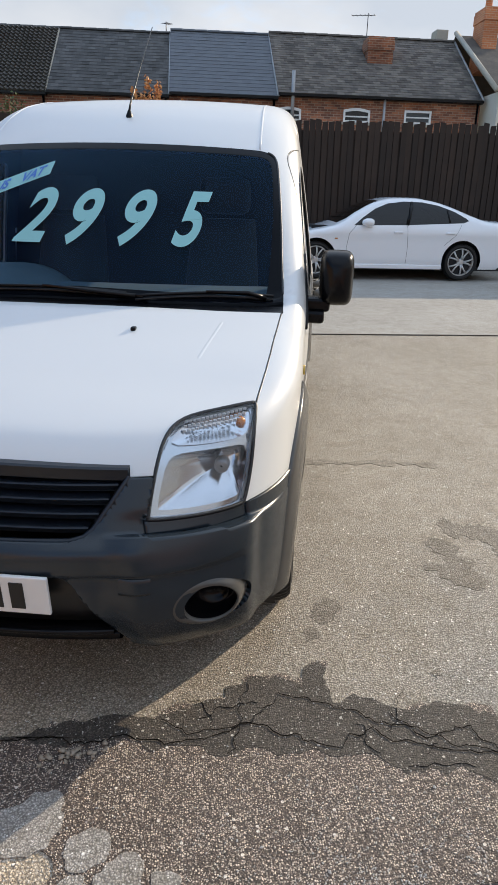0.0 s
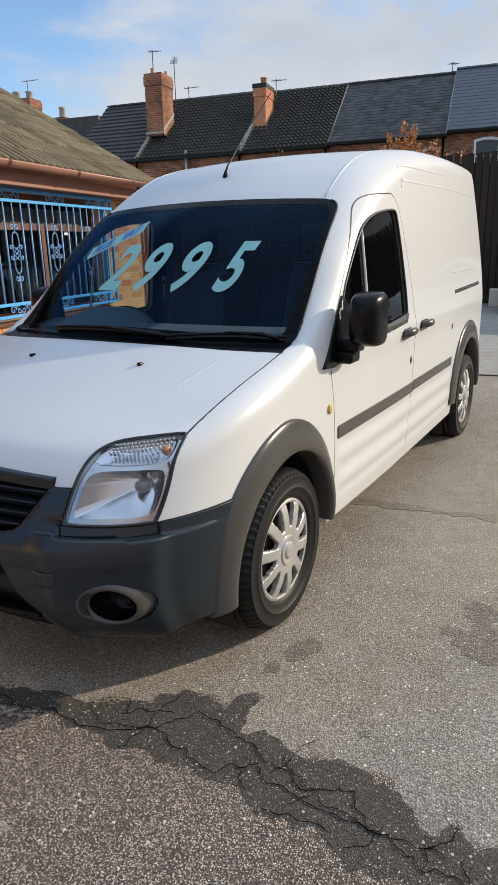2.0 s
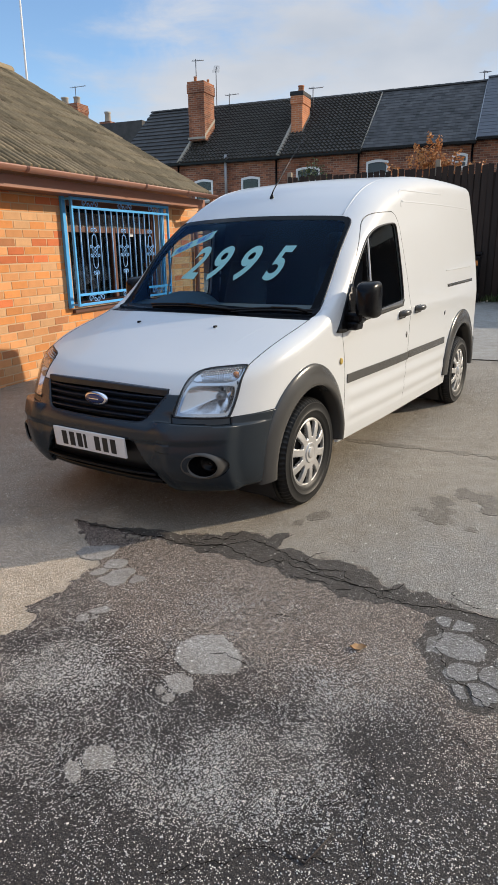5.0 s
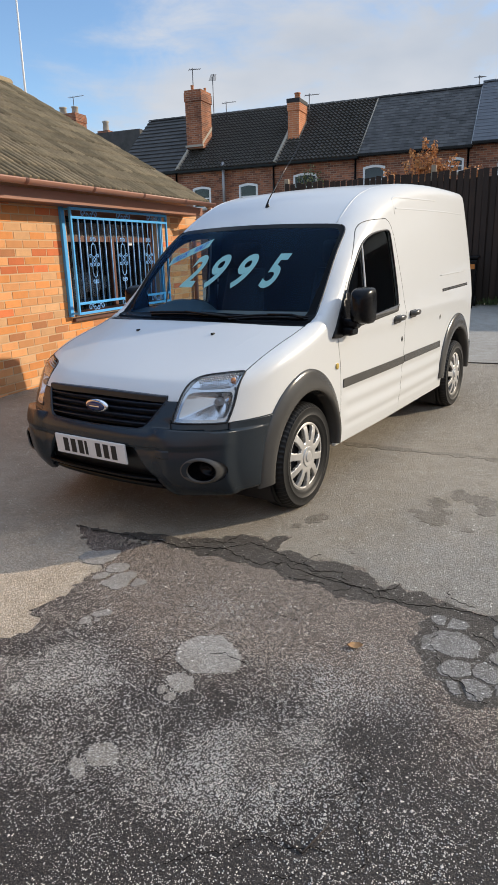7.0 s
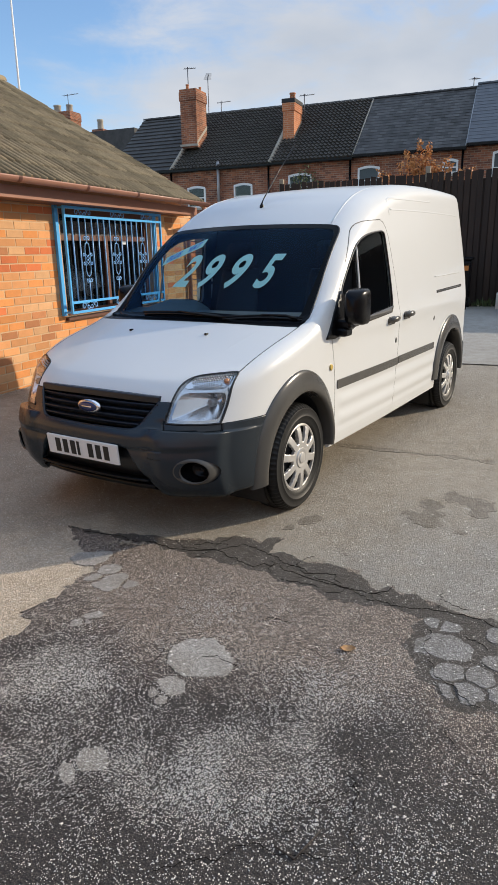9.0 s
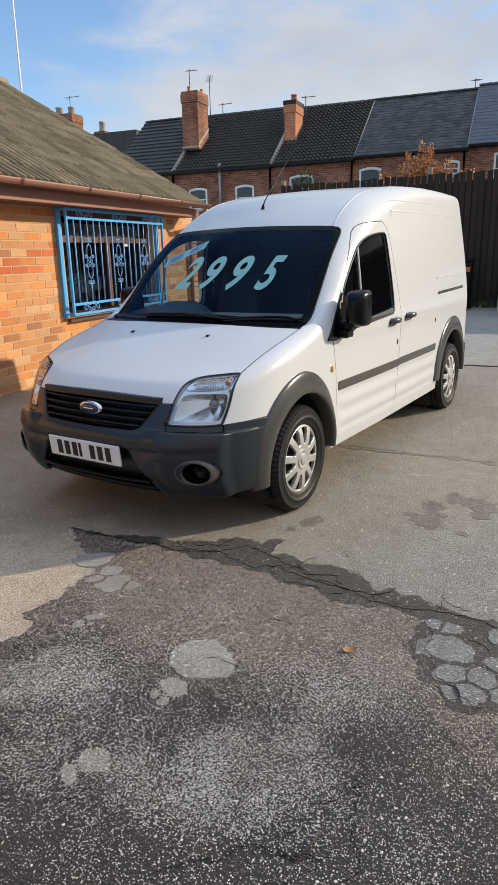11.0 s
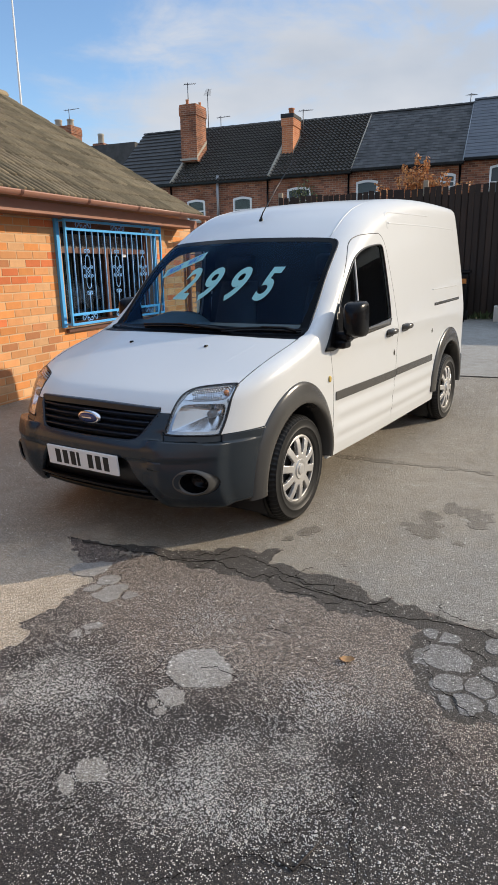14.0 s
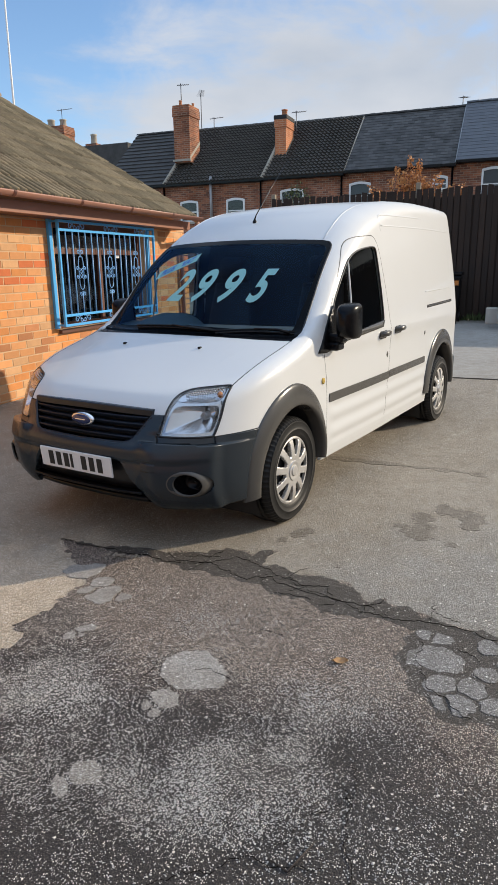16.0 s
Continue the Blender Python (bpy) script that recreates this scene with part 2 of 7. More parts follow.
def cut_out(bm, poly, proj, test=None, near=0.07):
    """Splits the faces of bm along a polygon seen along one axis; moves those inside it into a bmesh of their own."""
    iu, iv, iw = AX[proj]
    n = len(poly)
    for i in range(n):
        p, q = Vector(poly[i]), Vector(poly[(i + 1) % n])
        d = (q - p).normalized()
        no, co = Vector((0, 0, 0)), Vector((0, 0, 0))
        no[iu], no[iv], co[iu], co[iv] = -d.y, d.x, p.x, p.y
        fs = []
        for f in bm.faces:
            if test and not test(f.calc_center_median()):
                continue
            us, ws = [v.co[iu] for v in f.verts], [v.co[iv] for v in f.verts]
            if max(us) < min(p.x, q.x) - 0.01 or min(us) > max(p.x, q.x) + 0.01 or max(ws) < min(p.y, q.y) - 0.01 or min(ws) > max(p.y, q.y) + 0.01:
                continue
            fs.append(f)
        g = list({*fs, *[e for f in fs for e in f.edges], *[v for f in fs for v in f.verts]})
        if g:
            bmesh.ops.bisect_plane(bm, geom=g, dist=1e-5, plane_co=co, plane_no=no)
    ins = []
    for f in bm.faces:
        c = f.calc_center_median()
        if (not test or test(c)) and inside(poly, c[iu], c[iv]):
            ins.append(f)
    return lift(bm, ins)


def lift(bm, faces):
    out, made = bmesh.new(), {}
    for f in faces:
        vs = []
        for v in f.verts:
            if v not in made:
                made[v] = out.verts.new(v.co)
            vs.append(made[v])
        out.faces.new(vs)
    bmesh.ops.delete(bm, geom=faces, context="FACES")
    out.normal_update()
    return out


def copy_faces(bm, test):
    out, made = bmesh.new(), {}
    for f in bm.faces:
        if test(f.calc_center_median()):
            vs = []
            for v in f.verts:
                if v not in made:
                    made[v] = out.verts.new(v.co)
                vs.append(made[v])
            out.faces.new(vs)
    out.normal_update()
    return out


def panel(bm, gap=0.002, flange=0.02, off=0.0, seam=True):
    """Draws the rim of a sheet in by gap, lifts it by off and turns its edge inwards, so that joints are real grooves."""
    bm.normal_update()
    rim = {}
    for e in bm.edges:
        if len(e.link_faces) == 1:
            if seam and all(abs(v.co.x) < 1e-4 for v in e.verts):
                continue
            c = e.link_faces[0].calc_center_median()
            t = (e.verts[1].co - e.verts[0].co).normalized()
            d = c - e.verts[0].co
            d = d - t * d.dot(t)
            if d.length < 1e-7:
                continue
            d.normalize()
            for v in e.verts:
                rim.setdefault(v, Vector())
                rim[v] += d
    vl = list(bm.verts)
    nn = van_normals(np.array([v.co for v in vl]))
    nrm = {v: Vector(k) for v, k in zip(vl, nn)}
    for v in bm.verts:
        mid = seam and abs(v.co.x) < 1e-4
        mv = nrm[v] * off
        if v in rim and rim[v].length > 1e-6:
            mv = mv + rim[v].normalized() * gap
        if mid:
            mv.x = 0
        v.co += mv
    if flange:
        es = [e for e in bm.edges if len(e.link_faces) == 1 and not (seam and all(abs(v.co.x) < 1e-4 for v in e.verts))]
        src = {v.co.to_tuple(5): nrm[v] for e in es for v in e.verts}
        r = bmesh.ops.extrude_edge_only(bm, edges=es)
        for v in [g for g in r["geom"] if isinstance(g, bmesh.types.BMVert)]:
            nn = src.get(v.co.to_tuple(5))
            if nn:
                v.co -= nn * flange
    return bm


def mirrored(bm, join=True):
    """The sheet with its mirror image across x = 0, or the mirror image alone."""
    if join:
        old = list(bm.verts)
        fs = [[v for v in f.verts] for f in bm.faces]
        m = {v: bm.verts.new((-v.co.x, v.co.y, v.co.z)) for v in old}
        for f in fs:
            bm.faces.new([m[v] for v in reversed(f)])
        bmesh.ops.remove_doubles(bm, verts=[v for v in bm.verts if abs(v.co.x) < 1e-4], dist=2e-4)
        return bm
    out = bmesh.new()
    m = {v: out.verts.new((-v.co.x, v.co.y, v.co.z)) for v in bm.verts}
    for f in bm.faces:
        out.faces.new([m[v] for v in reversed(f.verts)])
    return out


def xz_text(s, size, shear=0.0, bold=0.0):
    """Flat mesh letters of the built-in font: points in the plane (u, v)."""
    cu = bpy.data.curves.new("letters", "FONT")
    cu.body, cu.size, cu.shear, cu.offset = s, size, shear, bold
    ob = new("letters", cu)
    me = bpy.data.meshes.new_from_object(ob.evaluated_get(bpy.context.evaluated_depsgraph_get()))
    bm = bmesh.new()
    bm.from_mesh(me)
    bpy.data.objects.remove(ob)
    bpy.data.curves.remove(cu)
    bpy.data.meshes.remove(me)
    return bm


# ---- the van ----
VAN_TURN = -10.5
van = thing("van", "white high-roof panel van with grey bumpers, parked on worn tarmac", "van", pose(0, 0, 0, 0, 0, VAN_TURN))
ZC = curve([(-1.0, 0.62), (-0.88, 0.715), (-0.8, 0.775), (-0.72, 0.818), (-0.6, 0.866), (-0.4, 0.930), (-0.25, 0.976), (-0.143, 1.008), (-0.06, 1.034), (0.02, 1.057), (0.05, 1.061), (0.11, 1.067), (0.14, 1.085), (0.2, 1.14),
            (0.32, 1.262), (0.4, 1.348), (0.477, 1.423), (0.6, 1.525), (0.75, 1.632), (0.9, 1.722), (1.05, 1.795), (1.25, 1.862), (1.6, 1.925), (2.1, 1.968), (2.7, 1.980), (3.2, 1.976), (3.5, 1.968), (3.60, 1.955), (3.66, 1.935)])
WING = curve([(-1.0, 0.62), (-0.88, 0.715), (-0.8, 0.775), (-0.72, 0.818), (-0.6, 0.866), (-0.4, 0.930), (-0.25, 0.976), (-0.143, 1.010), (-0.06, 1.040), (0.02, 1.072), (0.08, 1.102), (0.14, 1.137), (0.2, 1.178), (0.32, 1.272), (0.4, 1.348), (0.477, 1.423), (0.6, 1.525), (0.75, 1.632), (0.9, 1.722), (1.05, 1.795), (1.25, 1.862), (1.6, 1.925), (2.1, 1.968), (2.7, 1.980), (3.2, 1.976), (3.5, 1.968), (3.60, 1.955), (3.66, 1.935)])
BOW = curve([(-1.0, 0.0), (-0.6, 0.01), (-0.35, 0.03), (-0.1, 0.09), (0.1, 0.11), (0.5, 0.10), (0.85, 0.10), (1.3, 0.05), (2.2, 0.0), (4, 0.0)])
CROWN = curve([(-1, 0.03), (-0.5, 0.03), (-0.1, 0.0), (0.2, 0.0), (0.5, 0.02), (0.8, 0.03), (1.5, 0.032), (2.6, 0.018), (4, 0.014)])
WIDE = curve([(-1, 0.850), (0, 0.850), (0.35, 0.852), (1.3, 0.868), (2.2, 0.868), (2.9, 0.858), (3.66, 0.835)])
NOSE = curve([(0.1, 0.68), (0.25, 0.775), (0.29, 0.815), (0.34, 0.855), (0.40, 0.882), (0.46, 0.890), (0.56, 0.868), (0.63, 0.835), (0.70, 0.80), (0.76, 0.768), (0.82, 0.735), (0.9, 0.69), (1.05, 0.58)])
ROUND = curve([(0.5, 0.05), (0.9, 0.08), (1.05, 0.11), (1.45, 0.12), (1.65, 0.16), (1.9, 0.22)])
TIGHT = curve([(0.0, 1.0), (1.0, 1.0), (1.8, 0.55), (3.0, 0.34), (4.0, 0.3)])


def van_top(x, y):
    q = y - BOW(y) * (x / 0.7) ** 2
    t = np.clip((np.abs(x) - 0.735) / 0.09, 0, 1)
    t = t * t * (3 - 2 * t)
    return ZC(q) * (1 - t) + WING(q) * t - CROWN(y) * (x / 0.8) ** 2


def van_side(y, z):
    t = np.maximum(0, (z - 1.0) / 0.6) ** 1.25
    low = np.maximum(0, (0.42 - z) / 0.25) ** 2
    flute = 0.0036 * np.cos((z - 0.37) / 0.115 * 2 * np.pi) * np.clip((0.66 - z) / 0.06, 0, 1) * np.clip((z - 0.33) / 0.05, 0, 1) * np.clip((y - 0.45) / 0.1, 0, 1) * np.clip((2.5 - y) / 0.15, 0, 1)
    waist = 0.010 * np.exp(-((z - 0.99) / 0.06) ** 2) * np.clip((y - 0.3) / 0.4, 0, 1) * np.clip((3.3 - y) / 0.9, 0, 1)
    end = np.maximum(0, (y - 3.42) / 0.25) ** 3 * 0.14
    return WIDE(y) - 0.086 * t - 0.03 * low - flute + waist - end


def van_field(x, y, z):
    """Below nought inside the body."""
    n = 3.0
    front = ((np.abs(x) / WIDE(y)) ** n + (np.abs(np.minimum(y, 0)) / NOSE(z)) ** n + 1e-12) ** (1 / n)
    t = 0.086 * np.maximum(0, (z - 1.0) / 0.6) ** 1.25
    side = np.where(y < 0, (front - 1) * 0.87 + t, np.abs(x) - van_side(y, z))
    return smax(z - van_top(x, y), side, ROUND(z) * TIGHT(y))


def van_normals(P, h=0.004):
    """Outward directions of the body's surface at an array of points."""
    g = np.stack([van_field(P[:, 0] + h * (k == 0), P[:, 1] + h * (k == 1), P[:, 2] + h * (k == 2)) - van_field(P[:, 0] - h * (k == 0), P[:, 1] - h * (k == 1), P[:, 2] - h * (k == 2)) for k in range(3)], axis=1)
    return g / np.maximum(np.linalg.norm(g, axis=1), 1e-9)[:, None]


def van_part(name, bm, material, parent, label=""):
    """A sheet of the body, shaded by the body's own curvature."""
    ob = part(name, bm, material, parent, label)
    P = np.array([v.co for v in ob.data.vertices])
    ob.data.normals_split_custom_set_from_vertices(van_normals(P).tolist())
    return ob


def van_skin():
    """Half the body: sections fan round the nose and run square along the length; each is met from inside by rays."""
    fan = [(math.sin(a) * 1.0, -math.cos(a) * 1.0, 0.0) for a in np.linspace(0, math.pi / 2, 124)[:-1]]
    ys = np.concatenate([np.linspace(0, 1.3, 48), np.linspace(1.34, 3.3, 44), np.linspace(3.33, 3.655, 12)])
    cols = fan + [(1.0, 0.0, float(y)) for y in ys]
    zs = np.linspace(0.268, 0.75, 52)
    th = np.radians(np.concatenate([np.linspace(0, 50, 36)[1:], np.linspace(50, 90, 30)[1:]]))
    dx = np.array([c[0] for c in cols])[:, None]
    dy = np.array([c[1] for c in cols])[:, None]
    oy = np.array([c[2] for c in cols])[:, None]
    dh = np.concatenate([np.ones(len(zs)), np.cos(th)])[None, :]
    dv = np.concatenate([np.zeros(len(zs)), np.sin(th)])[None, :]
    oz = np.concatenate([zs, np.full(len(th), 0.75)])[None, :]
    lo, hi = np.zeros((len(cols), dh.shape[1])), np.full((len(cols), dh.shape[1]), 1.6)
    for _ in range(30):
        d = (lo + hi) / 2
        f = van_field(dx * dh * d, oy + dy * dh * d, oz + dv * d)
        lo, hi = np.where(f < 0, d, lo), np.where(f < 0, hi, d)
    P = np.stack([dx * dh * lo, oy + dy * dh * lo, oz + dv * lo], axis=2)
    P[:, -1, 0] = 0
    P[0, :, 0] = 0
    bm = bmesh.new()
    add_grid(bm, [[tuple(p) for p in row] for row in P.tolist()])
    bmesh.ops.remove_doubles(bm, verts=bm.verts, dist=1e-5)
    bmesh.ops.recalc_face_normals(bm, faces=bm.faces)
    bm.normal_update()
    up = max(bm.faces, key=lambda f: f.calc_center_median().z)
    if up.normal.z < 0:
        bmesh.ops.reverse_faces(bm, faces=bm.faces)
    return bm


def arc(cy, cz, r, a0, a1, n):
    return [(cy + r * math.cos(radians(a0 + (a1 - a0) * i / n)), cz + r * math.sin(radians(a0 + (a1 - a0) * i / n))) for i in range(n + 1)]


skin = van_skin()
HUB_F, HUB_R, HUB_Z = 0.0, 2.945, 0.308

# wheel openings, and all below the sill between them
for hub, rad in ((HUB_F, 0.375), (HUB_R, 0.428)):
    cut_out(skin, arc(hub, 0.325, rad, -40, 220, 26), "yz", lambda c: c.x > 0.5).free()
cut_out(skin, [(3.1, 0.0), (3.8, 0.0), (3.8, 0.36), (3.1, 0.36)], "yz", lambda c: c.y > 3.05).free()

# openings and panels
def split_low(z, slope):
    """Splits the nose along a level or rising line."""
    fs = [f for f in skin.faces if f.calc_center_median().y < -0.05 and f.calc_center_median().z < 0.9]
    bmesh.ops.bisect_plane(skin, geom=list({*fs, *[e for f in fs for e in f.edges], *[v for f in fs for v in f.verts]}), dist=1e-5, plane_co=(0.5, 0, z), plane_no=(-slope, 0, 1))


LAMP = [(0.483, 0.648), (0.491, 0.738), (0.499, 0.800), (0.505, 0.824), (0.516, 0.842), (0.536, 0.855), (0.572, 0.864), (0.66, 0.8735), (0.716, 0.877), (0.7255, 0.873), (0.728, 0.862), (0.729, 0.80), (0.727, 0.74), (0.722, 0.69), (0.7145, 0.645), (0.708, 0.638), (0.60, 0.641), (0.489, 0.645)]
LAMP = rounded(LAMP, times=1)
lamp_skin = cut_out(skin, LAMP, "xz", lambda c: c.y < -0.25 and c.x > 0.3)
GRILLE = [(-0.01, 0.602), (0.30, 0.606), (0.335, 0.615), (0.357, 0.632), (0.395, 0.69), (0.428, 0.742), (0.432, 0.750), (0.428, 0.770), (-0.01, 0.779)]
grille_skin = cut_out(skin, GRILLE, "xz", lambda c: c.y < -0.5)
BASE = [(-0.01, 0.040), (0.25, 0.046), (0.40, 0.052), (0.54, 0.064), (0.65, 0.084), (0.765, 0.112)]
BONNET = [(-0.01, -1.0), (0.60, -1.0), (0.69, -0.62), (0.726, -0.452), (0.735, -0.37), (0.742, -0.30), (0.748, -0.20), (0.752, -0.098), (0.758, 0.0), (0.765, 0.112)] + BASE[::-1][1:]
split_low(0.746, 0)
bonnet_skin = cut_out(skin, BONNET, "xy", lambda c: c.z > 0.746 and c.y < 0.2)
W = curve(BASE)
FRIT = [(-0.01, 0.98), (0.775, 0.98), (0.772, 1.035), (0.764, 1.065), (0.745, 1.215), (0.728, 1.38), (0.703, 1.53), (0.692, 1.58), (0.675, 1.608), (0.645, 1.622), (0.60, 1.630), (0.3, 1.640), (-0.01, 1.643)]
FRIT = rounded(FRIT, (FRIT[0], FRIT[1], FRIT[-1]))
frit_skin = cut_out(skin, FRIT, "xz", lambda c: -0.1 < c.y < 1.1 and c.z > 0.98 and c.y > float(W(c.x)) - 1e-3)
GLASS = [(-0.01, 1.108), (0.18, 1.102), (0.43, 1.093), (0.68, 1.083), (0.697, 1.088), (0.704, 1.11), (0.703, 1.222), (0.700, 1.371), (0.680, 1.53), (0.667, 1.575), (0.645, 1.594), (0.60, 1.603), (0.3, 1.613), (-0.01, 1.616)]
GLASS = rounded(GLASS, (GLASS[0], GLASS[-1]))
screen_skin = cut_out(frit_skin, GLASS, "xz")
cowl_skin = cut_out(frit_skin, [(-0.01, -0.2), (0.80, -0.2), (0.80, 0.215), (0.7, 0.195), (0.5, 0.15), (0.25, 0.127), (-0.01, 0.118)], "xy")
WINDOW = [(0.66, 1.012), (0.57, 1.10), (0.53, 1.205), (0.70, 1.372), (0.83, 1.483), (0.90, 1.520), (0.98, 1.548), (1.10, 1.572), (1.30, 1.590), (1.345, 1.582), (1.362, 1.55), (1.385, 1.11), (1.372, 1.07), (1.34, 1.05)]
WINDOW = rounded(WINDOW)
window_skin = cut_out(skin, WINDOW, "yz", lambda c: c.x > 0.55)
DOOR = [(0.435, 0.29), (0.44, 0.60), (0.425, 0.80), (0.385, 0.94), (0.37, 0.99), (0.40, 1.06), (0.47, 1.165), (0.67, 1.385), (0.80, 1.52), (0.89, 1.60), (0.99, 1.642), (1.15, 1.658), (1.405, 1.668), (1.46, 1.36), (1.505, 1.10), (1.52, 0.85), (1.505, 0.66), (1.455, 0.40), (1.44, 0.29)]
DOOR = rounded(DOOR, (DOOR[0], DOOR[-1]))
door_skin = cut_out(skin, DOOR, "yz", lambda c: c.x > 0.55)
# the plastic bumper: between the lamps up to the bonnet, below the lamps round to the wheel opening
split_low(0.632, 0.03)
split_low(0.6158, -0.055)
split_low(0.6075, -0.055)
bump, strip = [], []
for f in skin.faces:
    c = f.calc_center_median()
    if c.y < -0.15 and ((c.x < 0.50 and c.z < 0.746) or c.z < 0.632 + 0.03 * (c.x - 0.5) or (c.x < 0.712 and c.z < 0.66)):
        bump.append(f)
bumper_skin = lift(skin, bump)
strip_skin = lift(bumper_skin, [f for f in bumper_skin.faces if 0.480 < f.calc_center_median().x < 0.722 and 0.6158 - 0.055 * (f.calc_center_median().x - 0.5) < f.calc_center_median().z < 0.66 and f.calc_center_median().y < -0.4])
INTAKE = [(-0.01, 0.20), (0.43, 0.20), (0.428, 0.30), (0.42, 0.32), (0.352, 0.42), (0.31, 0.497), (0.285, 0.517), (-0.01, 0.525)]
intake_skin = cut_out(bumper_skin, INTAKE, "xz", lambda c: c.y < -0.4)
FOG = [(0.645 + 0.074 * math.cos(a), 0.410 + 0.060 * math.sin(a)) for a in np.linspace(0, 2 * math.pi, 37)[:-1]]
fog_skin = cut_out(bumper_skin, FOG, "xz", lambda c: c.y < -0.3)


def ease(t):
    t = min(max(t, 0.0), 1.0)
    return t * t * (3 - 2 * t)


def bumper_out(x, y, z):
    """How far the bumper stands out from the body's smooth surface: a ledge under the lamps, a swell, a step in below it."""
    x = abs(x)
    k = ease((x - 0.37) / 0.12) * (1 - 0.75 * ease((x - 0.705) / 0.05))
    edge = 0.6158 - 0.055 * (x - 0.5)
    shelf = min(max((edge - z) / 0.0083, 0), 1)
    swell = 0.012 * math.exp(-((z - 0.575) / 0.032) ** 2) * (1 - ease((x - 0.42) / 0.10))
    low = ease((0.528 + 0.05 * max(0, x - 0.6) - z) / 0.015) * (1 - ease((x - 0.60) / 0.16))
    side = 1 - 0.7 * ease((y + 0.62) / 0.25)
    return (0.032 * shelf * k - 0.008 * k * (1 - shelf) * ease((0.675 - z) / 0.03) + swell - 0.016 * low) * side


bp = [v for v in bumper_skin.verts]
bn = van_normals(np.array([v.co for v in bp]))
for v, nn in zip(bp, bn):
    mv = Vector(nn) * bumper_out(*v.co)
    if abs(v.co.x) < 1e-4:
        mv.x = 0
    v.co += mv

lining = copy_faces(skin, lambda c: 0.05 < c.y < 1.5 and c.z > 0.35)
for extra in (door_skin,):
    le = copy_faces(extra, lambda c: True)
    me_tmp = bpy.data.meshes.new("tmp")
    le.to_mesh(me_tmp)
    le.free()
    lining.from_mesh(me_tmp)
    bpy.data.meshes.remove(me_tmp)
lining.normal_update()
for v in lining.verts:
    v.co -= v.normal * 0.032
part("cab_lining", mirrored(lining), DARK, van, "dark grey cab lining")

body = van_part("body", panel(mirrored(skin), 0.0026, 0.02), PAINT, van)
bonnet = van_part("bonnet", panel(mirrored(bonnet_skin), 0.0027, 0.02), PAINT, van)
part("wiper_tray", panel(mirrored(cowl_skin), 0.0, 0.02, -0.008), BLACK, van, "black plastic tray under the windscreen")
for side in (1, -1):
    part("lamp_sill", panel(strip_skin.copy() if side > 0 else mirrored(strip_skin, False), 0.0, 0.02, -0.004, False), PLASTIC, van, "grey plastic ledge under the headlamp")
bumper = part("bumper", panel(mirrored(bumper_skin), 0.0015, 0.03, 0.006), PLASTIC, van, "dark grey unpainted plastic bumper")
van_part("windscreen_seal", panel(mirrored(frit_skin), 0.0, 0.012, 0.001), FRITBLACK, van, "black windscreen surround")
windscreen = van_part("windscreen", mirrored(screen_skin), SCREEN, van)
windscreen.visible_shadow = False
for side in (1, -1):
    d = door_skin.copy() if side > 0 else mirrored(door_skin, False)
    door = van_part("front_door", panel(d, 0.003, 0.02, 0.0, False), PAINT, van)
    w = window_skin.copy() if side > 0 else mirrored(window_skin, False)
    pane = van_part("door_window", panel(w, 0.0, 0.0, -0.012, False), SIDEGLASS, door)
    pane.visible_shadow = False


def on_van_side(y, z):
    return float(van_side(np.array(y), np.array(z)))


def on_van(x, z, y0=-1.4, y1=0.9):
    """The y at which the front surface stands for x and z."""
    ys = np.linspace(y0, y1, 700)
    f = van_field(np.full(700, x), ys, np.full(700, z))
    i = max(int(np.argmax(f < 0)), 1)
    return float(ys[i - 1] + (ys[i] - ys[i - 1]) * f[i - 1] / (f[i - 1] - f[i])) if f[i - 1] > 0 > f[i] else float(ys[i])


# ---- parts of the van ----
def side_x(y, z):
    """How far the body's flank stands out at (y, z)."""
    if y >= 0:
        return on_van_side(y, z)
    return float(WIDE(np.array(0.0))) * max(1 - (abs(y) / float(NOSE(np.array(z)))) ** 3, 0.0) ** (1 / 3)


def flip(bm, side):
    return bm if side > 0 else mirrored(bm, False)


def side_sheet(poly, off, thick, step=0.03):
    """A raised pad on the flank with the outline of a polygon in (y, z)."""
    y0, y1 = min(p[0] for p in poly), max(p[0] for p in poly)
    z0, z1 = min(p[1] for p in poly), max(p[1] for p in poly)
    ny, nz = max(3, int((y1 - y0) / step)), max(3, int((z1 - z0) / step))
    bm = bmesh.new()
    add_grid(bm, [[(side_x(y, z), y, z) for z in np.linspace(z0 - 0.01, z1 + 0.01, nz)] for y in np.linspace(y0 - 0.01, y1 + 0.01, ny)])
    out = cut_out(bm, poly, "yz")
    bm.free()
    out.normal_update()
    if out.faces and sum(f.normal.x for f in out.faces) < 0:
        bmesh.ops.reverse_faces(out, faces=out.faces)
    return panel(out, 0.0, thick, off, False)


def pill(y0, y1, z0, z1, lean=0.0, n=5):
    """A long outline with round ends."""
    r = (z1 - z0) / 2
    zc = (z0 + z1) / 2
    pts = [(y1 - r + r * math.cos(a), zc + lean + r * math.sin(a)) for a in np.linspace(-math.pi / 2, math.pi / 2, n)]
    return pts + [(y0 + r + r * math.cos(a), zc + r * math.sin(a)) for a in np.linspace(math.pi / 2, 1.5 * math.pi, n)]


def strip_outline(y0, y1, z0, z1, c=0.007):
    """A long bar with clipped corners."""
    return [(y0 + c, z0), (y1 - c, z0), (y1, z0 + c), (y1, z1 - c), (y1 - c, z1), (y0 + c, z1), (y0, z1 - c), (y0, z0 + c)]


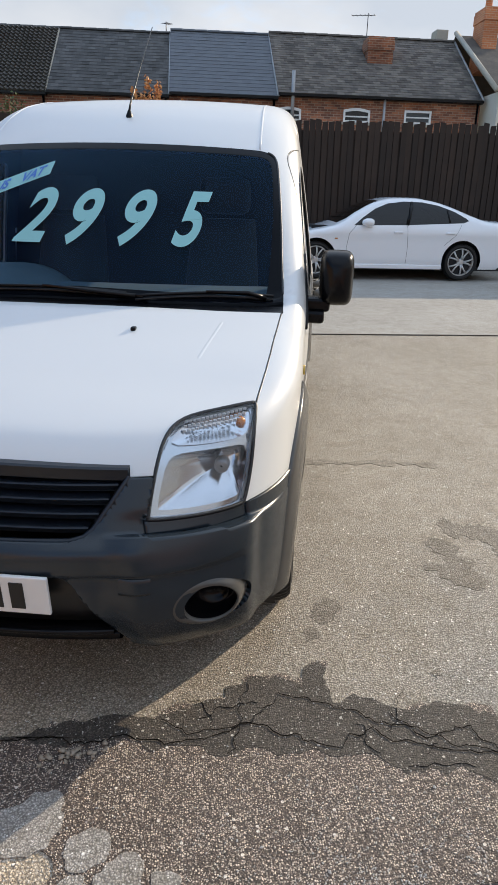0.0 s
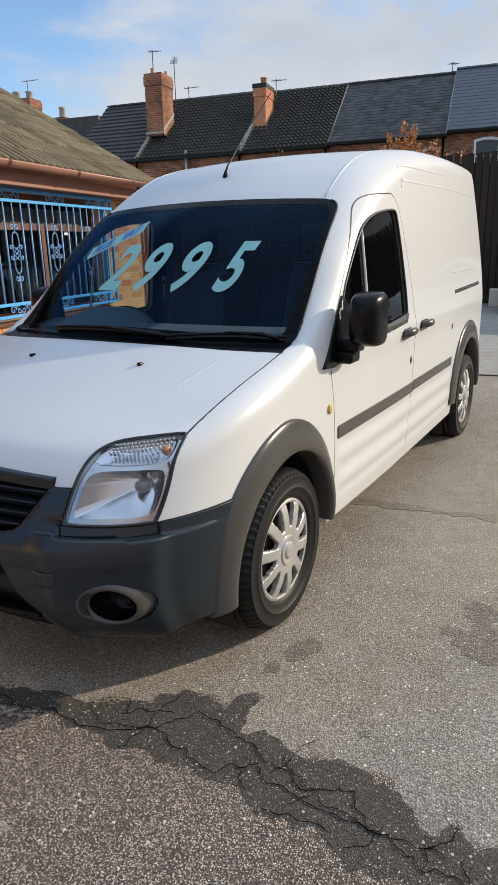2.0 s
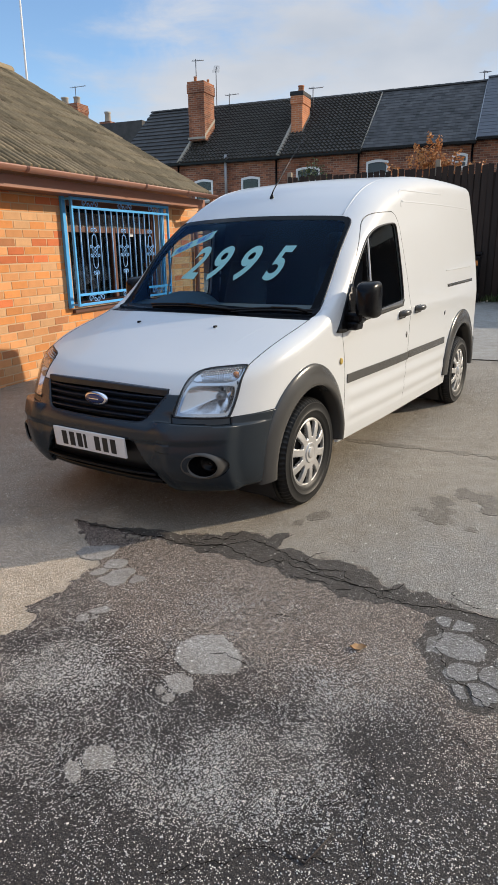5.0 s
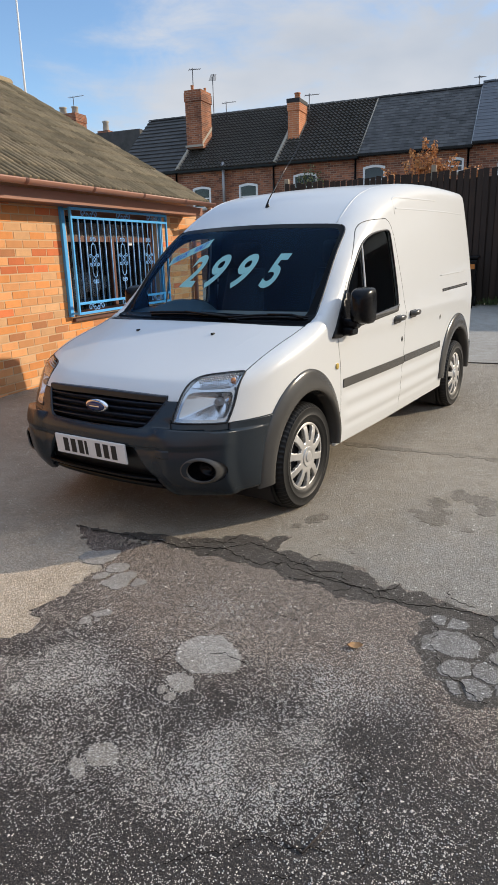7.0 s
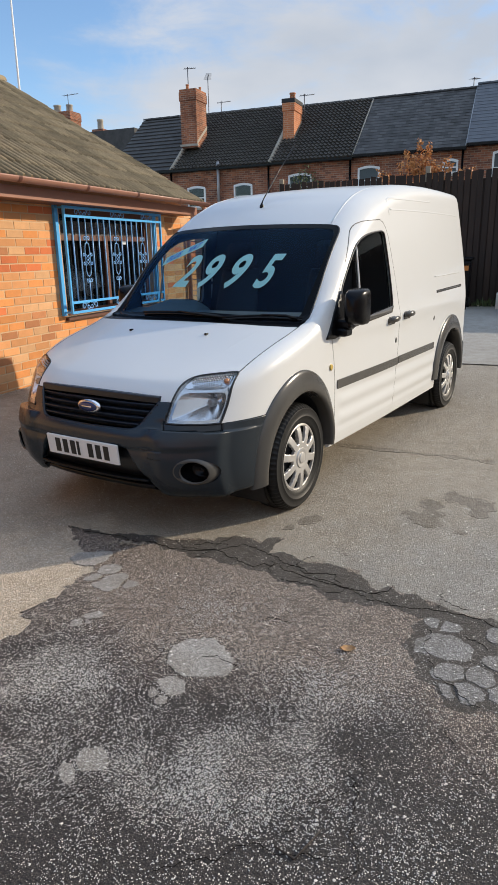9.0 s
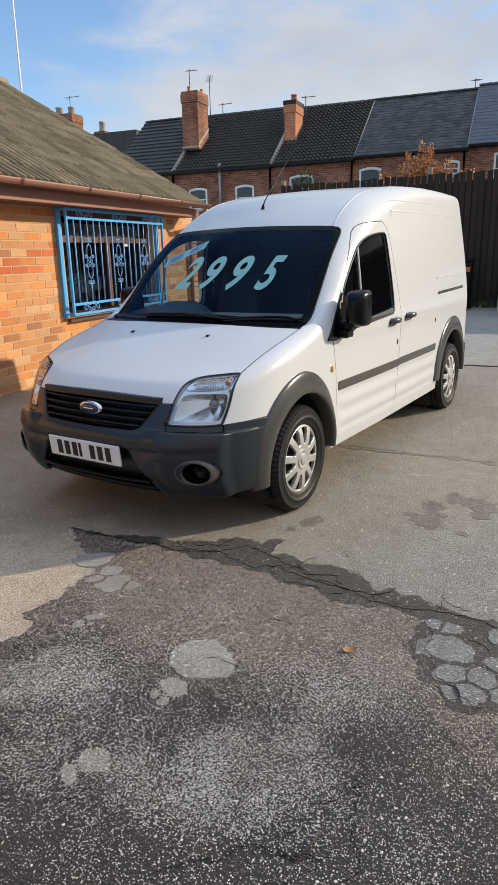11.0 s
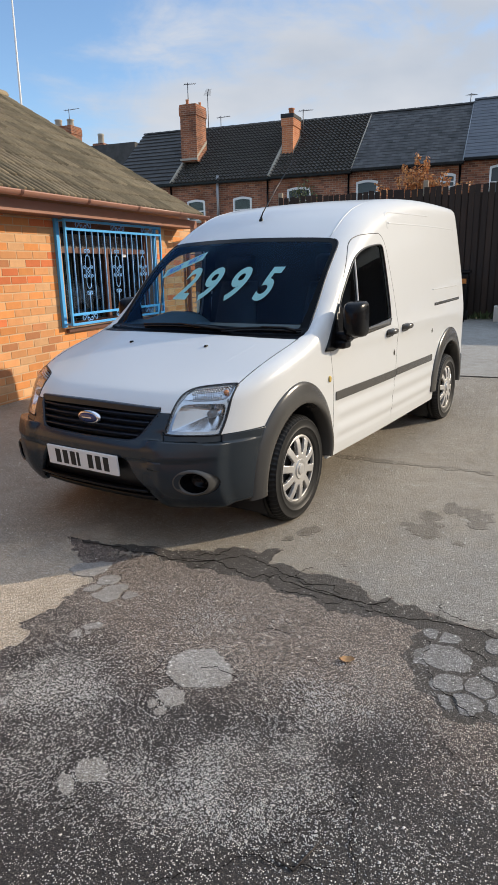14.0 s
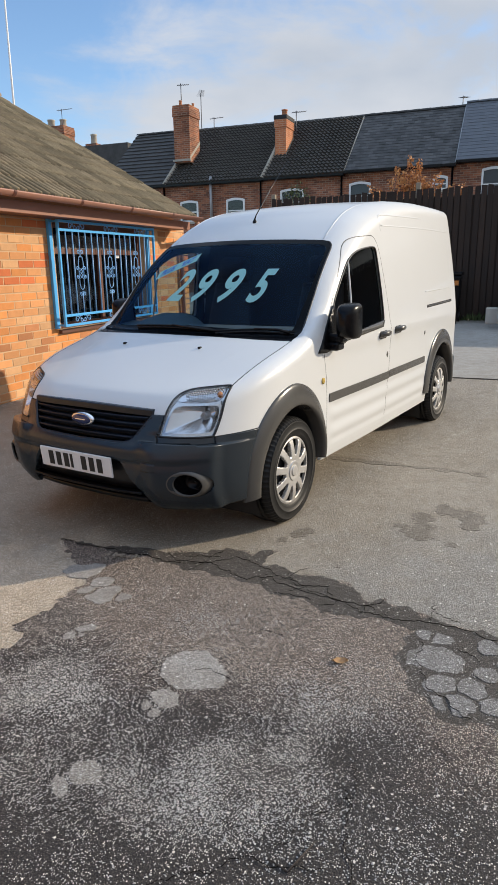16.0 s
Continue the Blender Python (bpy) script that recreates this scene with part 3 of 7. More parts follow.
def flare(hub, front):
    """The plastic trim round a wheel opening."""
    rows = []
    a0, a1 = (-5, 190) if front else (-2, 177)
    for i in range(45):
        a = radians(a0 + (a1 - a0) * i / 44)
        c, s = math.cos(a), math.sin(a)
        ro = 0.465 + 0.035 * max(s, 0) ** 2 - (0.035 * max(c, 0) if front else 0.0)
        ri = 0.368
        if not front:
            ro, ri = 0.522 + 0.030 * max(s, 0) ** 2, 0.421
        row = []
        for r, off in ((ro, -0.004), (ro - 0.001, 0.007), (ro - 0.005, 0.011), (ro - 0.02, 0.017), ((ro + ri) / 2, 0.028), (ri + 0.022, 0.030), (ri + 0.008, 0.027), (ri + 0.002, 0.019), (ri, 0.008), (ri - 0.006, -0.05)):
            y, z = hub + r * c, 0.325 + r * s
            row.append((side_x(max(y, -0.80), max(z, 0.2)) + off, y, z))
        rows.append(row)
    bm = bmesh.new()
    add_grid(bm, rows)
    bmesh.ops.recalc_face_normals(bm, faces=bm.faces)
    return bm


def wheel_well(hub, r):
    rows = []
    for i in range(25):
        a = radians(-35 + 250 * i / 24)
        rows.append([(x, hub + r * math.cos(a), 0.325 + r * math.sin(a)) for x in (0.45, 0.6, 0.80)])
    bm = bmesh.new()
    add_grid(bm, rows)
    return bm


def tyre_mesh(r=0.317, w=0.195):
    half = w / 2
    prof = [(-0.075, 0.195), (-half, 0.212), (-half - 0.004, 0.25), (-half, 0.285), (-half + 0.012, 0.303), (-0.062, 0.314), (-0.040, r), (-0.036, 0.309), (-0.030, 0.309), (-0.026, r), (-0.004, r), (-0.001, 0.309),
            (0.004, 0.309), (0.007, r), (0.026, r), (0.030, 0.309), (0.036, 0.309), (0.040, r), (0.062, 0.314), (half - 0.012, 0.303), (half - 0.004, 0.293), (half - 0.001, 0.2915), (half + 0.001, 0.2885), (half, 0.287), (half + 0.003, 0.262), (half + 0.004, 0.248), (half + 0.0055, 0.2465), (half + 0.005, 0.243), (half + 0.003, 0.2415), (half + 0.001, 0.229), (half - 0.004, 0.222), (half - 0.002, 0.212), (0.075, 0.195)]
    seg = 192
    bm = bmesh.new()
    rows = []
    for k in range(seg):
        a = 2 * math.pi * k / seg
        row = []
        for h, q in prof:
            cut = 0.011 if (k % 3 == 0 and abs(h) > 0.036 and q > 0.292) else 0.0
            row.append((h, (q - cut) * math.cos(a), (q - cut) * math.sin(a)))
        rows.append(row)
    add_grid(bm, rows, closed_u=True)
    bmesh.ops.recalc_face_normals(bm, faces=bm.faces)
    return bm


def cover_mesh(spokes=10, seg=240):
    """Domed wheel cover with slots between broad spokes and a raised hub."""
    rad = [0.0, 0.018, 0.027, 0.030, 0.032, 0.036, 0.052, 0.057, 0.060, 0.075, 0.090, 0.096, 0.105, 0.12, 0.135, 0.15, 0.165, 0.178, 0.185, 0.192, 0.201, 0.206]
    dome = [0.026, 0.026, 0.025, 0.024, 0.019, 0.018, 0.021, 0.021, 0.015, 0.016, 0.0165, 0.0165, 0.0165, 0.016, 0.0148, 0.0132, 0.0105, 0.007, 0.005, 0.0045, 0.001, -0.012]
    bm = bmesh.new()
    ring = [[bm.verts.new((0.0262, 0, 0))] * seg]
    for r, h in list(zip(rad, dome))[1:]:
        row = []
        for k in range(seg):
            a = 2 * math.pi * k / seg
            u = (k * spokes / seg) % 1.0
            d = min(u, 1 - u)
            hh = h - (0.0035 * min(1, max(0, d * 2 * math.pi * r / spokes - 0.0185) / 0.003) if 0.09 < r < 0.19 else 0)
            row.append(bm.verts.new((hh, r * math.cos(a), r * math.sin(a))))
        ring.append(row)
    for i in range(len(ring) - 1):
        rm = (rad[i] + rad[i + 1]) / 2
        for k in range(seg):
            u = ((k + 0.5) * spokes / seg) % 1.0
            open_w = 0.0
            if 0.096 < rm < 0.186:
                open_w = 0.5 - math.asin(0.0215 / rm) * spokes / (2 * math.pi)
            if abs(u - 0.5) < open_w:
                continue
            j = (k + 1) % seg
            q = [ring[i][k], ring[i + 1][k], ring[i + 1][j], ring[i][j]]
            q = list(dict.fromkeys(q))
            bm.faces.new(q)
    bmesh.ops.recalc_face_normals(bm, faces=bm.faces)
    es = [e for e in bm.edges if len(e.link_faces) == 1]
    r = bmesh.ops.extrude_edge_only(bm, edges=es)
    for v in [g for g in r["geom"] if isinstance(g, bmesh.types.BMVert)]:
        v.co.x -= 0.016
    return bm


def disc(r, x, seg=40):
    bm = bmesh.new()
    bm.faces.new([bm.verts.new((x, r * math.cos(2 * math.pi * k / seg), r * math.sin(2 * math.pi * k / seg))) for k in range(seg)])
    return bm


tyre_src = None
for side in (1, -1):
    for hub, cx in ((HUB_F, 0.752), (HUB_R, 0.772)):
        m = pose(side * cx, hub, HUB_Z, 23 + 41 * (hub > 1), 0, 0 if side > 0 else 180)
        if tyre_src is None:
            wheel = part("wheel", disc(0.2, 0.060), DARK, van, "black tyre with a silver ten-spoke wheel cover", smooth=False)
            t_ob = part("tyre", tyre_mesh(), RUBBER, wheel)
            c_ob = part("wheel_cover", cover_mesh(), SILVER, wheel, "silver plastic ten-spoke wheel cover", smooth=False)
            c_ob.location.x = 0.082
            wheel.matrix_basis = m
            tyre_src = wheel
        else:
            copy_thing(tyre_src, m)
        part("wheel_arch_trim", flip(flare(hub, hub < 1), side), LITFADED, van, "dark grey plastic wheel arch trim")
        part("wheel_well", flip(wheel_well(hub, 0.366 if hub < 1 else 0.419), side), DARK, van)
    # side mouldings
    part("side_moulding", flip(side_sheet(strip_outline(0.465, 1.512, 0.630, 0.686), 0.006, 0.010), side), LITFADED, van, "grey rubbing strip", smooth=False)
    part("side_moulding", flip(side_sheet(strip_outline(1.523, 2.41, 0.636, 0.690), 0.006, 0.010), side), LITFADED, van, "grey rubbing strip", smooth=False)
    # door handles in their cups
    for y, z in ((1.335, 0.976), (1.66, 0.988)):
        h = part("door_handle", flip(side_sheet(pill(y - 0.082, y + 0.082, z - 0.030, z + 0.026), 0.004, 0.01, 0.012), side), LITFADED, van, "dark grey door handle")
        x = side_x(y, z)
        g = bmesh.new()
        add_tube(g, [(x + 0.004, y - 0.07, z + 0.004), (x + 0.03, y - 0.05, z + 0.008), (x + 0.038, y, z + 0.010), (x + 0.032, y + 0.045, z + 0.008), (x + 0.006, y + 0.07, z + 0.004)], [0.014, 0.016, 0.017, 0.016, 0.013], 10)
        for v in g.verts:
            v.co.z = z + 0.008 + (v.co.z - z - 0.008) * 1.25
        part("grip", flip(g, side), LITFADED, h)
    part("door_lock", flip(side_sheet(pill(1.445, 1.475, 0.795, 0.838), 0.003, 0.005, 0.008), side), LITFADED, van)
    part("lock_plug", flip(side_sheet(pill(2.365, 2.392, 0.875, 0.915), 0.003, 0.005, 0.008), side), LITFADED, van)
    ind = part("side_indicator", flip(side_sheet([(0.372 + 0.015 * math.cos(a), 0.782 + 0.020 * math.sin(a)) for a in np.linspace(0, 6.283, 15)[:-1]], 0.008, 0.012, 0.008), side), YELLOWLENS, van, "amber indicator lamp")
    # sliding door rail and its crease
    part("door_rail", flip(side_sheet([(2.45, 1.100), (3.30, 1.112), (3.30, 1.136), (2.45, 1.124)], 0.002, 0.004), side), LITFADED, van, "grey sliding door rail")
    part("door_rail_slot", flip(side_sheet([(2.46, 1.108), (3.29, 1.119), (3.29, 1.127), (2.46, 1.116)], 0.005, 0.002), side), SEAL, van)
    part("pressed_crease", flip(tube([(side_x(y, 1.235 + 0.012 * (y - 2.4)) - 0.001, y, 1.235 + 0.012 * (y - 2.4)) for y in np.linspace(2.42, 3.25, 12)], 0.005, 6), side), PAINT, van)
    # window bar, black corner panel, sill strip and seal
    door_ob = [o for o in van.children if o.name.startswith("front_door")][0 if side > 0 else 1]
    part("window_bar", flip(tube([(side_x(0.862 - 0.04 * t, 1.50 - 0.47 * t) - 0.006, 0.862 - 0.04 * t, 1.505 - 0.48 * t) for t in np.linspace(0, 1, 8)], 0.0065, 6), side), PAINT, door_ob, "white window bar")
    part("window_seal", flip(tube([(side_x(y, z) - 0.001, y, z) for y, z in WINDOW + WINDOW[:1]], 0.0065, 6), side), SEAL, door_ob, "black window rubber")
    part("sill_strip", flip(side_sheet([(0.62, 0.990), (1.34, 1.030), (1.385, 1.075), (0.66, 1.025)], 0.006, 0.012), side), LITFADED, door_ob, "grey strip under the window")
    part("corner_panel", flip(side_sheet([(0.300, 0.958), (0.40, 0.950), (0.66, 0.985), (0.70, 1.02), (0.625, 1.08), (0.60, 1.18), (0.535, 1.225), (0.42, 1.105)], 0.008, 0.012), side), BLACK, door_ob, "black mirror corner panel")
    # mirror
    mir = bmesh.new()
    rows = []
    for t in np.linspace(0, 1, 9):
        y = 0.40 + 0.135 * t
        k = (1 - (1 - min(t / 0.75, 1)) ** 2.2) ** 0.5 if t < 0.75 else 1.0
        row = []
        for a in np.linspace(0, 2 * math.pi, 29)[:-1]:
            ca, sa = math.cos(a), math.sin(a)
            row.append((0.966 + (0.026 + 0.042 * k) * abs(ca) ** 0.42 * (1 if ca > 0 else -1), y + 0.02 * (0.966 - 0.966), 1.137 + (0.05 + 0.058 * k) * abs(sa) ** 0.42 * (1 if sa > 0 else -1)))
        rows.append(row)
    vs = add_grid(mir, rows, closed_v=True)
    mir.faces.new(vs[0])
    bmesh.ops.recalc_face_normals(mir, faces=mir.faces)
    fold = Matrix.Identity(4) if side > 0 else Matrix.Translation((0.010, 0.12, 0))
    mo = part("door_mirror", flip(mir, side), BLACK, van, "black plastic door mirror")
    mo.matrix_basis = fold
    g = bmesh.new()
    gr = [[(0.966 + 0.056 * abs(math.cos(a)) ** 0.42 * (1 if math.cos(a) > 0 else -1), 0.527, 1.137 + 0.094 * abs(math.sin(a)) ** 0.42 * (1 if math.sin(a) > 0 else -1)) for a in np.linspace(0, 2 * math.pi, 29)[:-1]]]
    g.faces.new([g.verts.new(p) for p in gr[0]])
    part("mirror_glass", flip(g, side), CHROME, mo)
    g = bmesh.new()
    add_box(g, 0.835, 0.945, 0.44, 0.53, 1.005, 1.062, 0.014)
    add_box(g, 0.835, 0.925, 0.425, 0.53, 0.960, 1.012, 0.014)
    part("mirror_arm", flip(g, side), BLACK, mo, smooth=False)
    # headlamp
    lens_bm = lamp_skin.copy() if side > 0 else mirrored(lamp_skin, False)
    lamp = van_part("headlamp", panel(lens_bm, 0.003, 0.0, 0.002, False), LENS, van, "clear headlamp with chromed reflectors")
    lamp.visible_shadow = False
    hs = lamp_skin.copy() if side > 0 else mirrored(lamp_skin, False)
    hb = panel(hs, 0.004, 0.0, -0.004, False)
    hb.normal_update()
    cen = Vector((side * 0.615, -0.60, 0.75))
    es = [e for e in hb.edges if len(e.link_faces) == 1]
    r = bmesh.ops.extrude_edge_only(hb, edges=es)
    front = {v for e in es for v in e.verts}
    moved = [v for v in r["geom"] if isinstance(v, bmesh.types.BMVert)]
    for f in [f for f in hb.faces if all(v not in moved for v in f.verts)]:
        hb.faces.remove(f)
    for v in moved:
        v.co += Vector((0, 0.125, 0)) + (cen - v.co) * 0.10
    hb2 = lamp_skin.copy() if side > 0 else mirrored(lamp_skin, False)
    hb2 = panel(hb2, 0.0, 0.0, 0.0, False)
    for v in hb2.verts:
        v.co += Vector((0, 0.12, 0)) + (cen - v.co) * 0.06
    part("lamp_surround", hb, LAMPIN, lamp)
    part("lamp_back", hb2, LAMPDARK, lamp)

    def bowl(outline, cx, cz, depth, front, flutes, fl):
        """A reflector: from an outline on the lamp's face back to its middle, with flutes."""
        pts = []
        n_ = len(outline)
        for q in range(n_):
            (xa, za), (xb, zb) = outline[q], outline[(q + 1) % n_]
            pts += [(xa + (xb - xa) * w / 4, za + (zb - za) * w / 4) for w in range(4)]
        yc = on_van(cx, cz) + front
        rows = []
        for sc in (1.0, 0.985, 0.95, 0.90, 0.84, 0.77, 0.69, 0.60, 0.50, 0.40, 0.30, 0.2, 0.12):
            row = []
            for x, z in pts:
                xx, zz_ = cx + (x - cx) * sc, cz + (z - cz) * sc
                ye = on_van(x, z) + front
                d = depth * (1 - sc ** 2)
                row.append((xx, ye * sc + yc * (1 - sc) + d + fl * math.sin(xx * flutes) * (0.2 < sc < 0.95), zz_))
            rows.append(row)
        b_ = bmesh.new()
        vs_ = add_grid(b_, rows, closed_v=True)
        b_.faces.new(vs_[-1])
        bmesh.ops.recalc_face_normals(b_, faces=b_.faces)
        return b_
    LOW = rounded([(0.502, 0.664), (0.508, 0.72), (0.516, 0.768), (0.535, 0.786), (0.60, 0.789), (0.69, 0.788), (0.709, 0.778), (0.711, 0.73), (0.703, 0.672), (0.690, 0.656), (0.60, 0.657), (0.515, 0.660)], times=1)
    HIGH = rounded([(0.520, 0.806), (0.527, 0.830), (0.550, 0.846), (0.60, 0.853), (0.66, 0.8585), (0.705, 0.861), (0.713, 0.85), (0.712, 0.818), (0.695, 0.805), (0.60, 0.803)], times=1)
    rb = part("main_reflector", flip(bowl(LOW, 0.648, 0.735, 0.075, 0.016, 95.0, 0.0012), side), REFLECTOR, lamp, "chromed bowl")
    y = on_van(0.648, 0.735)
    bulb = lathe([(-0.004, 0.0005), (-0.003, 0.008), (0.004, 0.0095), (0.02, 0.009), (0.03, 0.008)], 20, "y")
    for v in bulb.verts:
        v.co += Vector((0.648, y + 0.06, 0.735))
    part("bulb", flip(bulb, side), CHROME, rb)
    shield = lathe([(-0.012, 0.004), (-0.012, 0.017), (-0.009, 0.0195), (0.02, 0.021), (0.03, 0.018), (0.03, 0.012), (-0.004, 0.012), (-0.006, 0.004)], 28, "y")
    for v in shield.verts:
        v.co += Vector((0.648, y + 0.052, 0.735))
    part("bulb_shield", flip(shield, side), LAMPDARK, rb, "dark bulb shield")
    ir = part("indicator_reflector", flip(bowl(HIGH, 0.625, 0.826, 0.034, 0.014, 1.0, 0.0), side), REFLECTOR, lamp, "chromed bowl")
    rib = bmesh.new()
    for i in range(15):
        x = 0.545 + i * 0.0105
        z0_ = 0.829 + 0.0011 * i
        for q in range(3):
            zz_ = z0_ + q * 0.0085
            y = on_van(x, zz_) + 0.016
            add_box(rib, x, x + 0.0088, y + 0.004, y + 0.010, zz_, zz_ + 0.0070, 0.0012)
    part("indicator_rib", flip(rib, side), RIBBED, ir, "ribbed reflector", smooth=False)
    ab = lathe([(-0.014, 0.0005), (-0.011, 0.007), (-0.003, 0.010), (0.008, 0.009), (0.014, 0.007)], 16, "y")
    for v in ab.verts:
        v.co = v.co * 1.35 + Vector((0.690, on_van(0.690, 0.838) + 0.030, 0.838))
    part("indicator_bulb", flip(ab, side), AMBER, ir, "amber bulb")
    # pale surround of the two bowls, in the plane of the lens
    rim = lamp_skin.copy() if side > 0 else mirrored(lamp_skin, False)
    rim = panel(rim, 0.003, 0.0, -0.013, False)
    for ol in (LOW, HIGH):
        cut_out(rim, [(x * side, z) for x, z in ol], "xz").free()
    part("lamp_rim", rim, LAMPIN, lamp, "pale grey inner bezel")
    # lamp gasket
    loop = []
    for i in range(len(LAMP)):
        (xa, za), (xb, zb) = LAMP[i], LAMP[(i + 1) % len(LAMP)]
        loop += [(xa + (xb - xa) * k / 6, za + (zb - za) * k / 6) for k in range(6)]
    part("lamp_gasket", flip(tube([(x, on_van(x, z) + 0.004, z) for x, z in loop + loop[:1]], 0.0055, 6), side), SEAL, lamp)
    # fog lamp recess: a cup whose rim faces forward and so stands proud on the outer side
    yc = on_van(0.645, 0.410) - bumper_out(0.645, on_van(0.645, 0.410), 0.410)
    rows = []
    for sc, lean, dp in ((1.285, 1.0, 0.065), (1.27, 1.0, 0.006), (1.262, 1.0, 0.0), (1.25, 1.0, -0.003), (1.235, 1.0, -0.004), (1.12, 0.80, -0.012), (1.0, 0.66, -0.016), (0.95, 0.60, -0.014), (0.91, 0.60, -0.004), (0.87, 0.55, 0.03), (0.80, 0.4, 0.06), (0.62, 0.3, 0.066), (0.60, 0.3, 0.045), (0.54, 0.3, 0.043), (0.48, 0.3, 0.06), (0.05, 0.3, 0.062)):
        row = []
        for a in np.linspace(0, 2 * math.pi, 41)[:-1]:
            x, z = 0.645 + 0.072 * sc * math.cos(a), 0.410 + 0.060 * sc * math.sin(a)
            y = on_van(x, z)
            y = y - bumper_out(x, y, z)
            row.append((x, yc + (y - yc) * lean + dp - 0.007, z))
        rows.append(row)
    g = bmesh.new()
    add_grid(g, rows[:9], closed_v=True)
    bmesh.ops.recalc_face_normals(g, faces=g.faces)
    fb = part("fog_lamp_bezel", flip(g, side), LITFADED, bumper, "grey bezel of a fog lamp recess")
    g = bmesh.new()
    add_grid(g, rows[8:], closed_v=True)
    part("fog_lamp_recess", flip(g, side), BLACK, fb)
    # seam bead along the roof, pressed lines on the roof side
    bead = [(0.612 - 0.03 * min(max((y - 0.85) / 0.6, 0), 1), y) for y in np.linspace(0.86, 3.2, 40)]
    part("roof_bead", flip(tube([(x, y, float(van_top(np.array(x), np.array(y))) - 0.0045) for x, y in bead], 0.0065, 6), side), PAINT, van)

    # pressed lines on the roof side and above the door
    def skin_x(y, z):
        xs_ = np.linspace(0.3, 0.95, 600)
        f = van_field(xs_, np.full(600, y), np.full(600, z))
        i = max(int(np.argmax(f > 0)), 1)
        return float(xs_[i - 1] - (xs_[i] - xs_[i - 1]) * f[i - 1] / (f[i] - f[i - 1]))
    part("pressed_line", flip(tube([(skin_x(y, z) - 0.0106, y, z) for y, z in [(1.50, 1.70), (1.50, 1.765), (1.51, 1.80), (1.56, 1.815)] + [(q, 1.818 + 0.02 * math.sin((q - 1.6) / 0.9)) for q in np.linspace(1.65, 2.5, 12)]], 0.012, 12), side), PAINT, van)
    part("pressed_line", flip(tube([(skin_x(y, 1.735 + 0.02 * math.sin((y - 1.3) / 2.1 * 2)) - 0.0106, y, 1.735 + 0.02 * math.sin((y - 1.3) / 2.1 * 2)) for y in np.linspace(1.52, 3.35, 30)], 0.012, 12), side), PAINT, van)

# pressed creases on the bonnet
for side in (1, -1):
    part("bonnet_crease", flip(tube([(0.57 + 0.15 * y, y, float(van_top(np.array(0.57 + 0.15 * y), np.array(y))) - 0.01992) for y in np.linspace(-0.30, 0.02, 16)], [0.017, 0.0188] + [0.0200] * 12 + [0.0188, 0.017], 24), side), PAINT, bonnet)

# dark bars in the bonnet and door gaps, standing in for shade; windscreen edge
def top_z(x, y):
    """The height at which the body's upper surface stands for x and y."""
    zs_ = np.linspace(0.7, 1.3, 500)
    f = van_field(np.full(500, x), np.full(500, y), zs_)
    i = max(int(np.argmax(f > 0)), 1)
    return float(zs_[i - 1] - (zs_[i] - zs_[i - 1]) * f[i - 1] / (f[i] - f[i - 1]))


def spread(pts, n):
    """The same line with n pieces between each two points."""
    out = []
    for (ua, va), (ub, vb) in zip(pts[:-1], pts[1:]):
        out += [(ua + (ub - ua) * k / n, va + (vb - va) * k / n) for k in range(n)]
    return out + [pts[-1]]


for side in (1, -1):
    part("bonnet_shut_line", flip(tube([(x, y, top_z(x, y) - 0.0026) for x, y in spread(BONNET[3:10], 5)], 0.0034, 6), side), SEAL, bonnet)
    part("door_shut_line", flip(tube([(skin_x(y, z) - 0.0026, y, z) for y, z in spread([p for p in DOOR if p[1] > 0.32], 2)], 0.0029, 6), side), SEAL, van)
    part("screen_edge", flip(tube([(x, on_van(x, z, -0.3, 1.2) - 0.002, z) for x, z in spread([p for p in FRIT if p[1] > 1.08 and p[0] > 0.64], 2)], 0.0052, 6), side), SEAL, van)

# lower trim, floor and what closes the body
g = bmesh.new()
add_box(g, -0.70, 0.70, -0.62, 3.60, 0.25, 0.31)
add_box(g, -0.77, 0.77, 0.42, 2.50, 0.285, 0.33)
part("underbody", g, DARK, van, smooth=False)
part("floor", box(-0.78, 0.78, 0.30, 3.55, 0.36, 0.40), DARK, van, smooth=False)
g = bmesh.new()
zz = list(np.linspace(0.36, 1.72, 12))
add_grid(g, [[(x * (side_x(1.5, z) - 0.035), 1.50, z) for x in np.linspace(-1, 1, 5)] for z in zz] + [[(x * 0.62, 1.50, 1.86) for x in np.linspace(-1, 1, 5)]])
part("bulkhead", g, DARK, van, "dark load bulkhead behind the seats", smooth=False)
g = bmesh.new()
g.faces.new([g.verts.new(p) for p in [(x * side_x(3.655, z), 3.653, z) for x, z in ((-1, 0.36), (1, 0.36), (1, 0.8), (1, 1.2), (0.98, 1.5), (0.93, 1.7), (0.7, 1.82), (-0.7, 1.82), (-0.93, 1.7), (-0.98, 1.5), (-1, 1.2), (-1, 0.8))]])
part("back_doors", g, PAINT, van, smooth=False)
part("rear_bumper", box(-0.80, 0.80, 3.30, 3.72, 0.36, 0.55, 0.03), PLASTIC, van, "grey rear bumper", smooth=False)

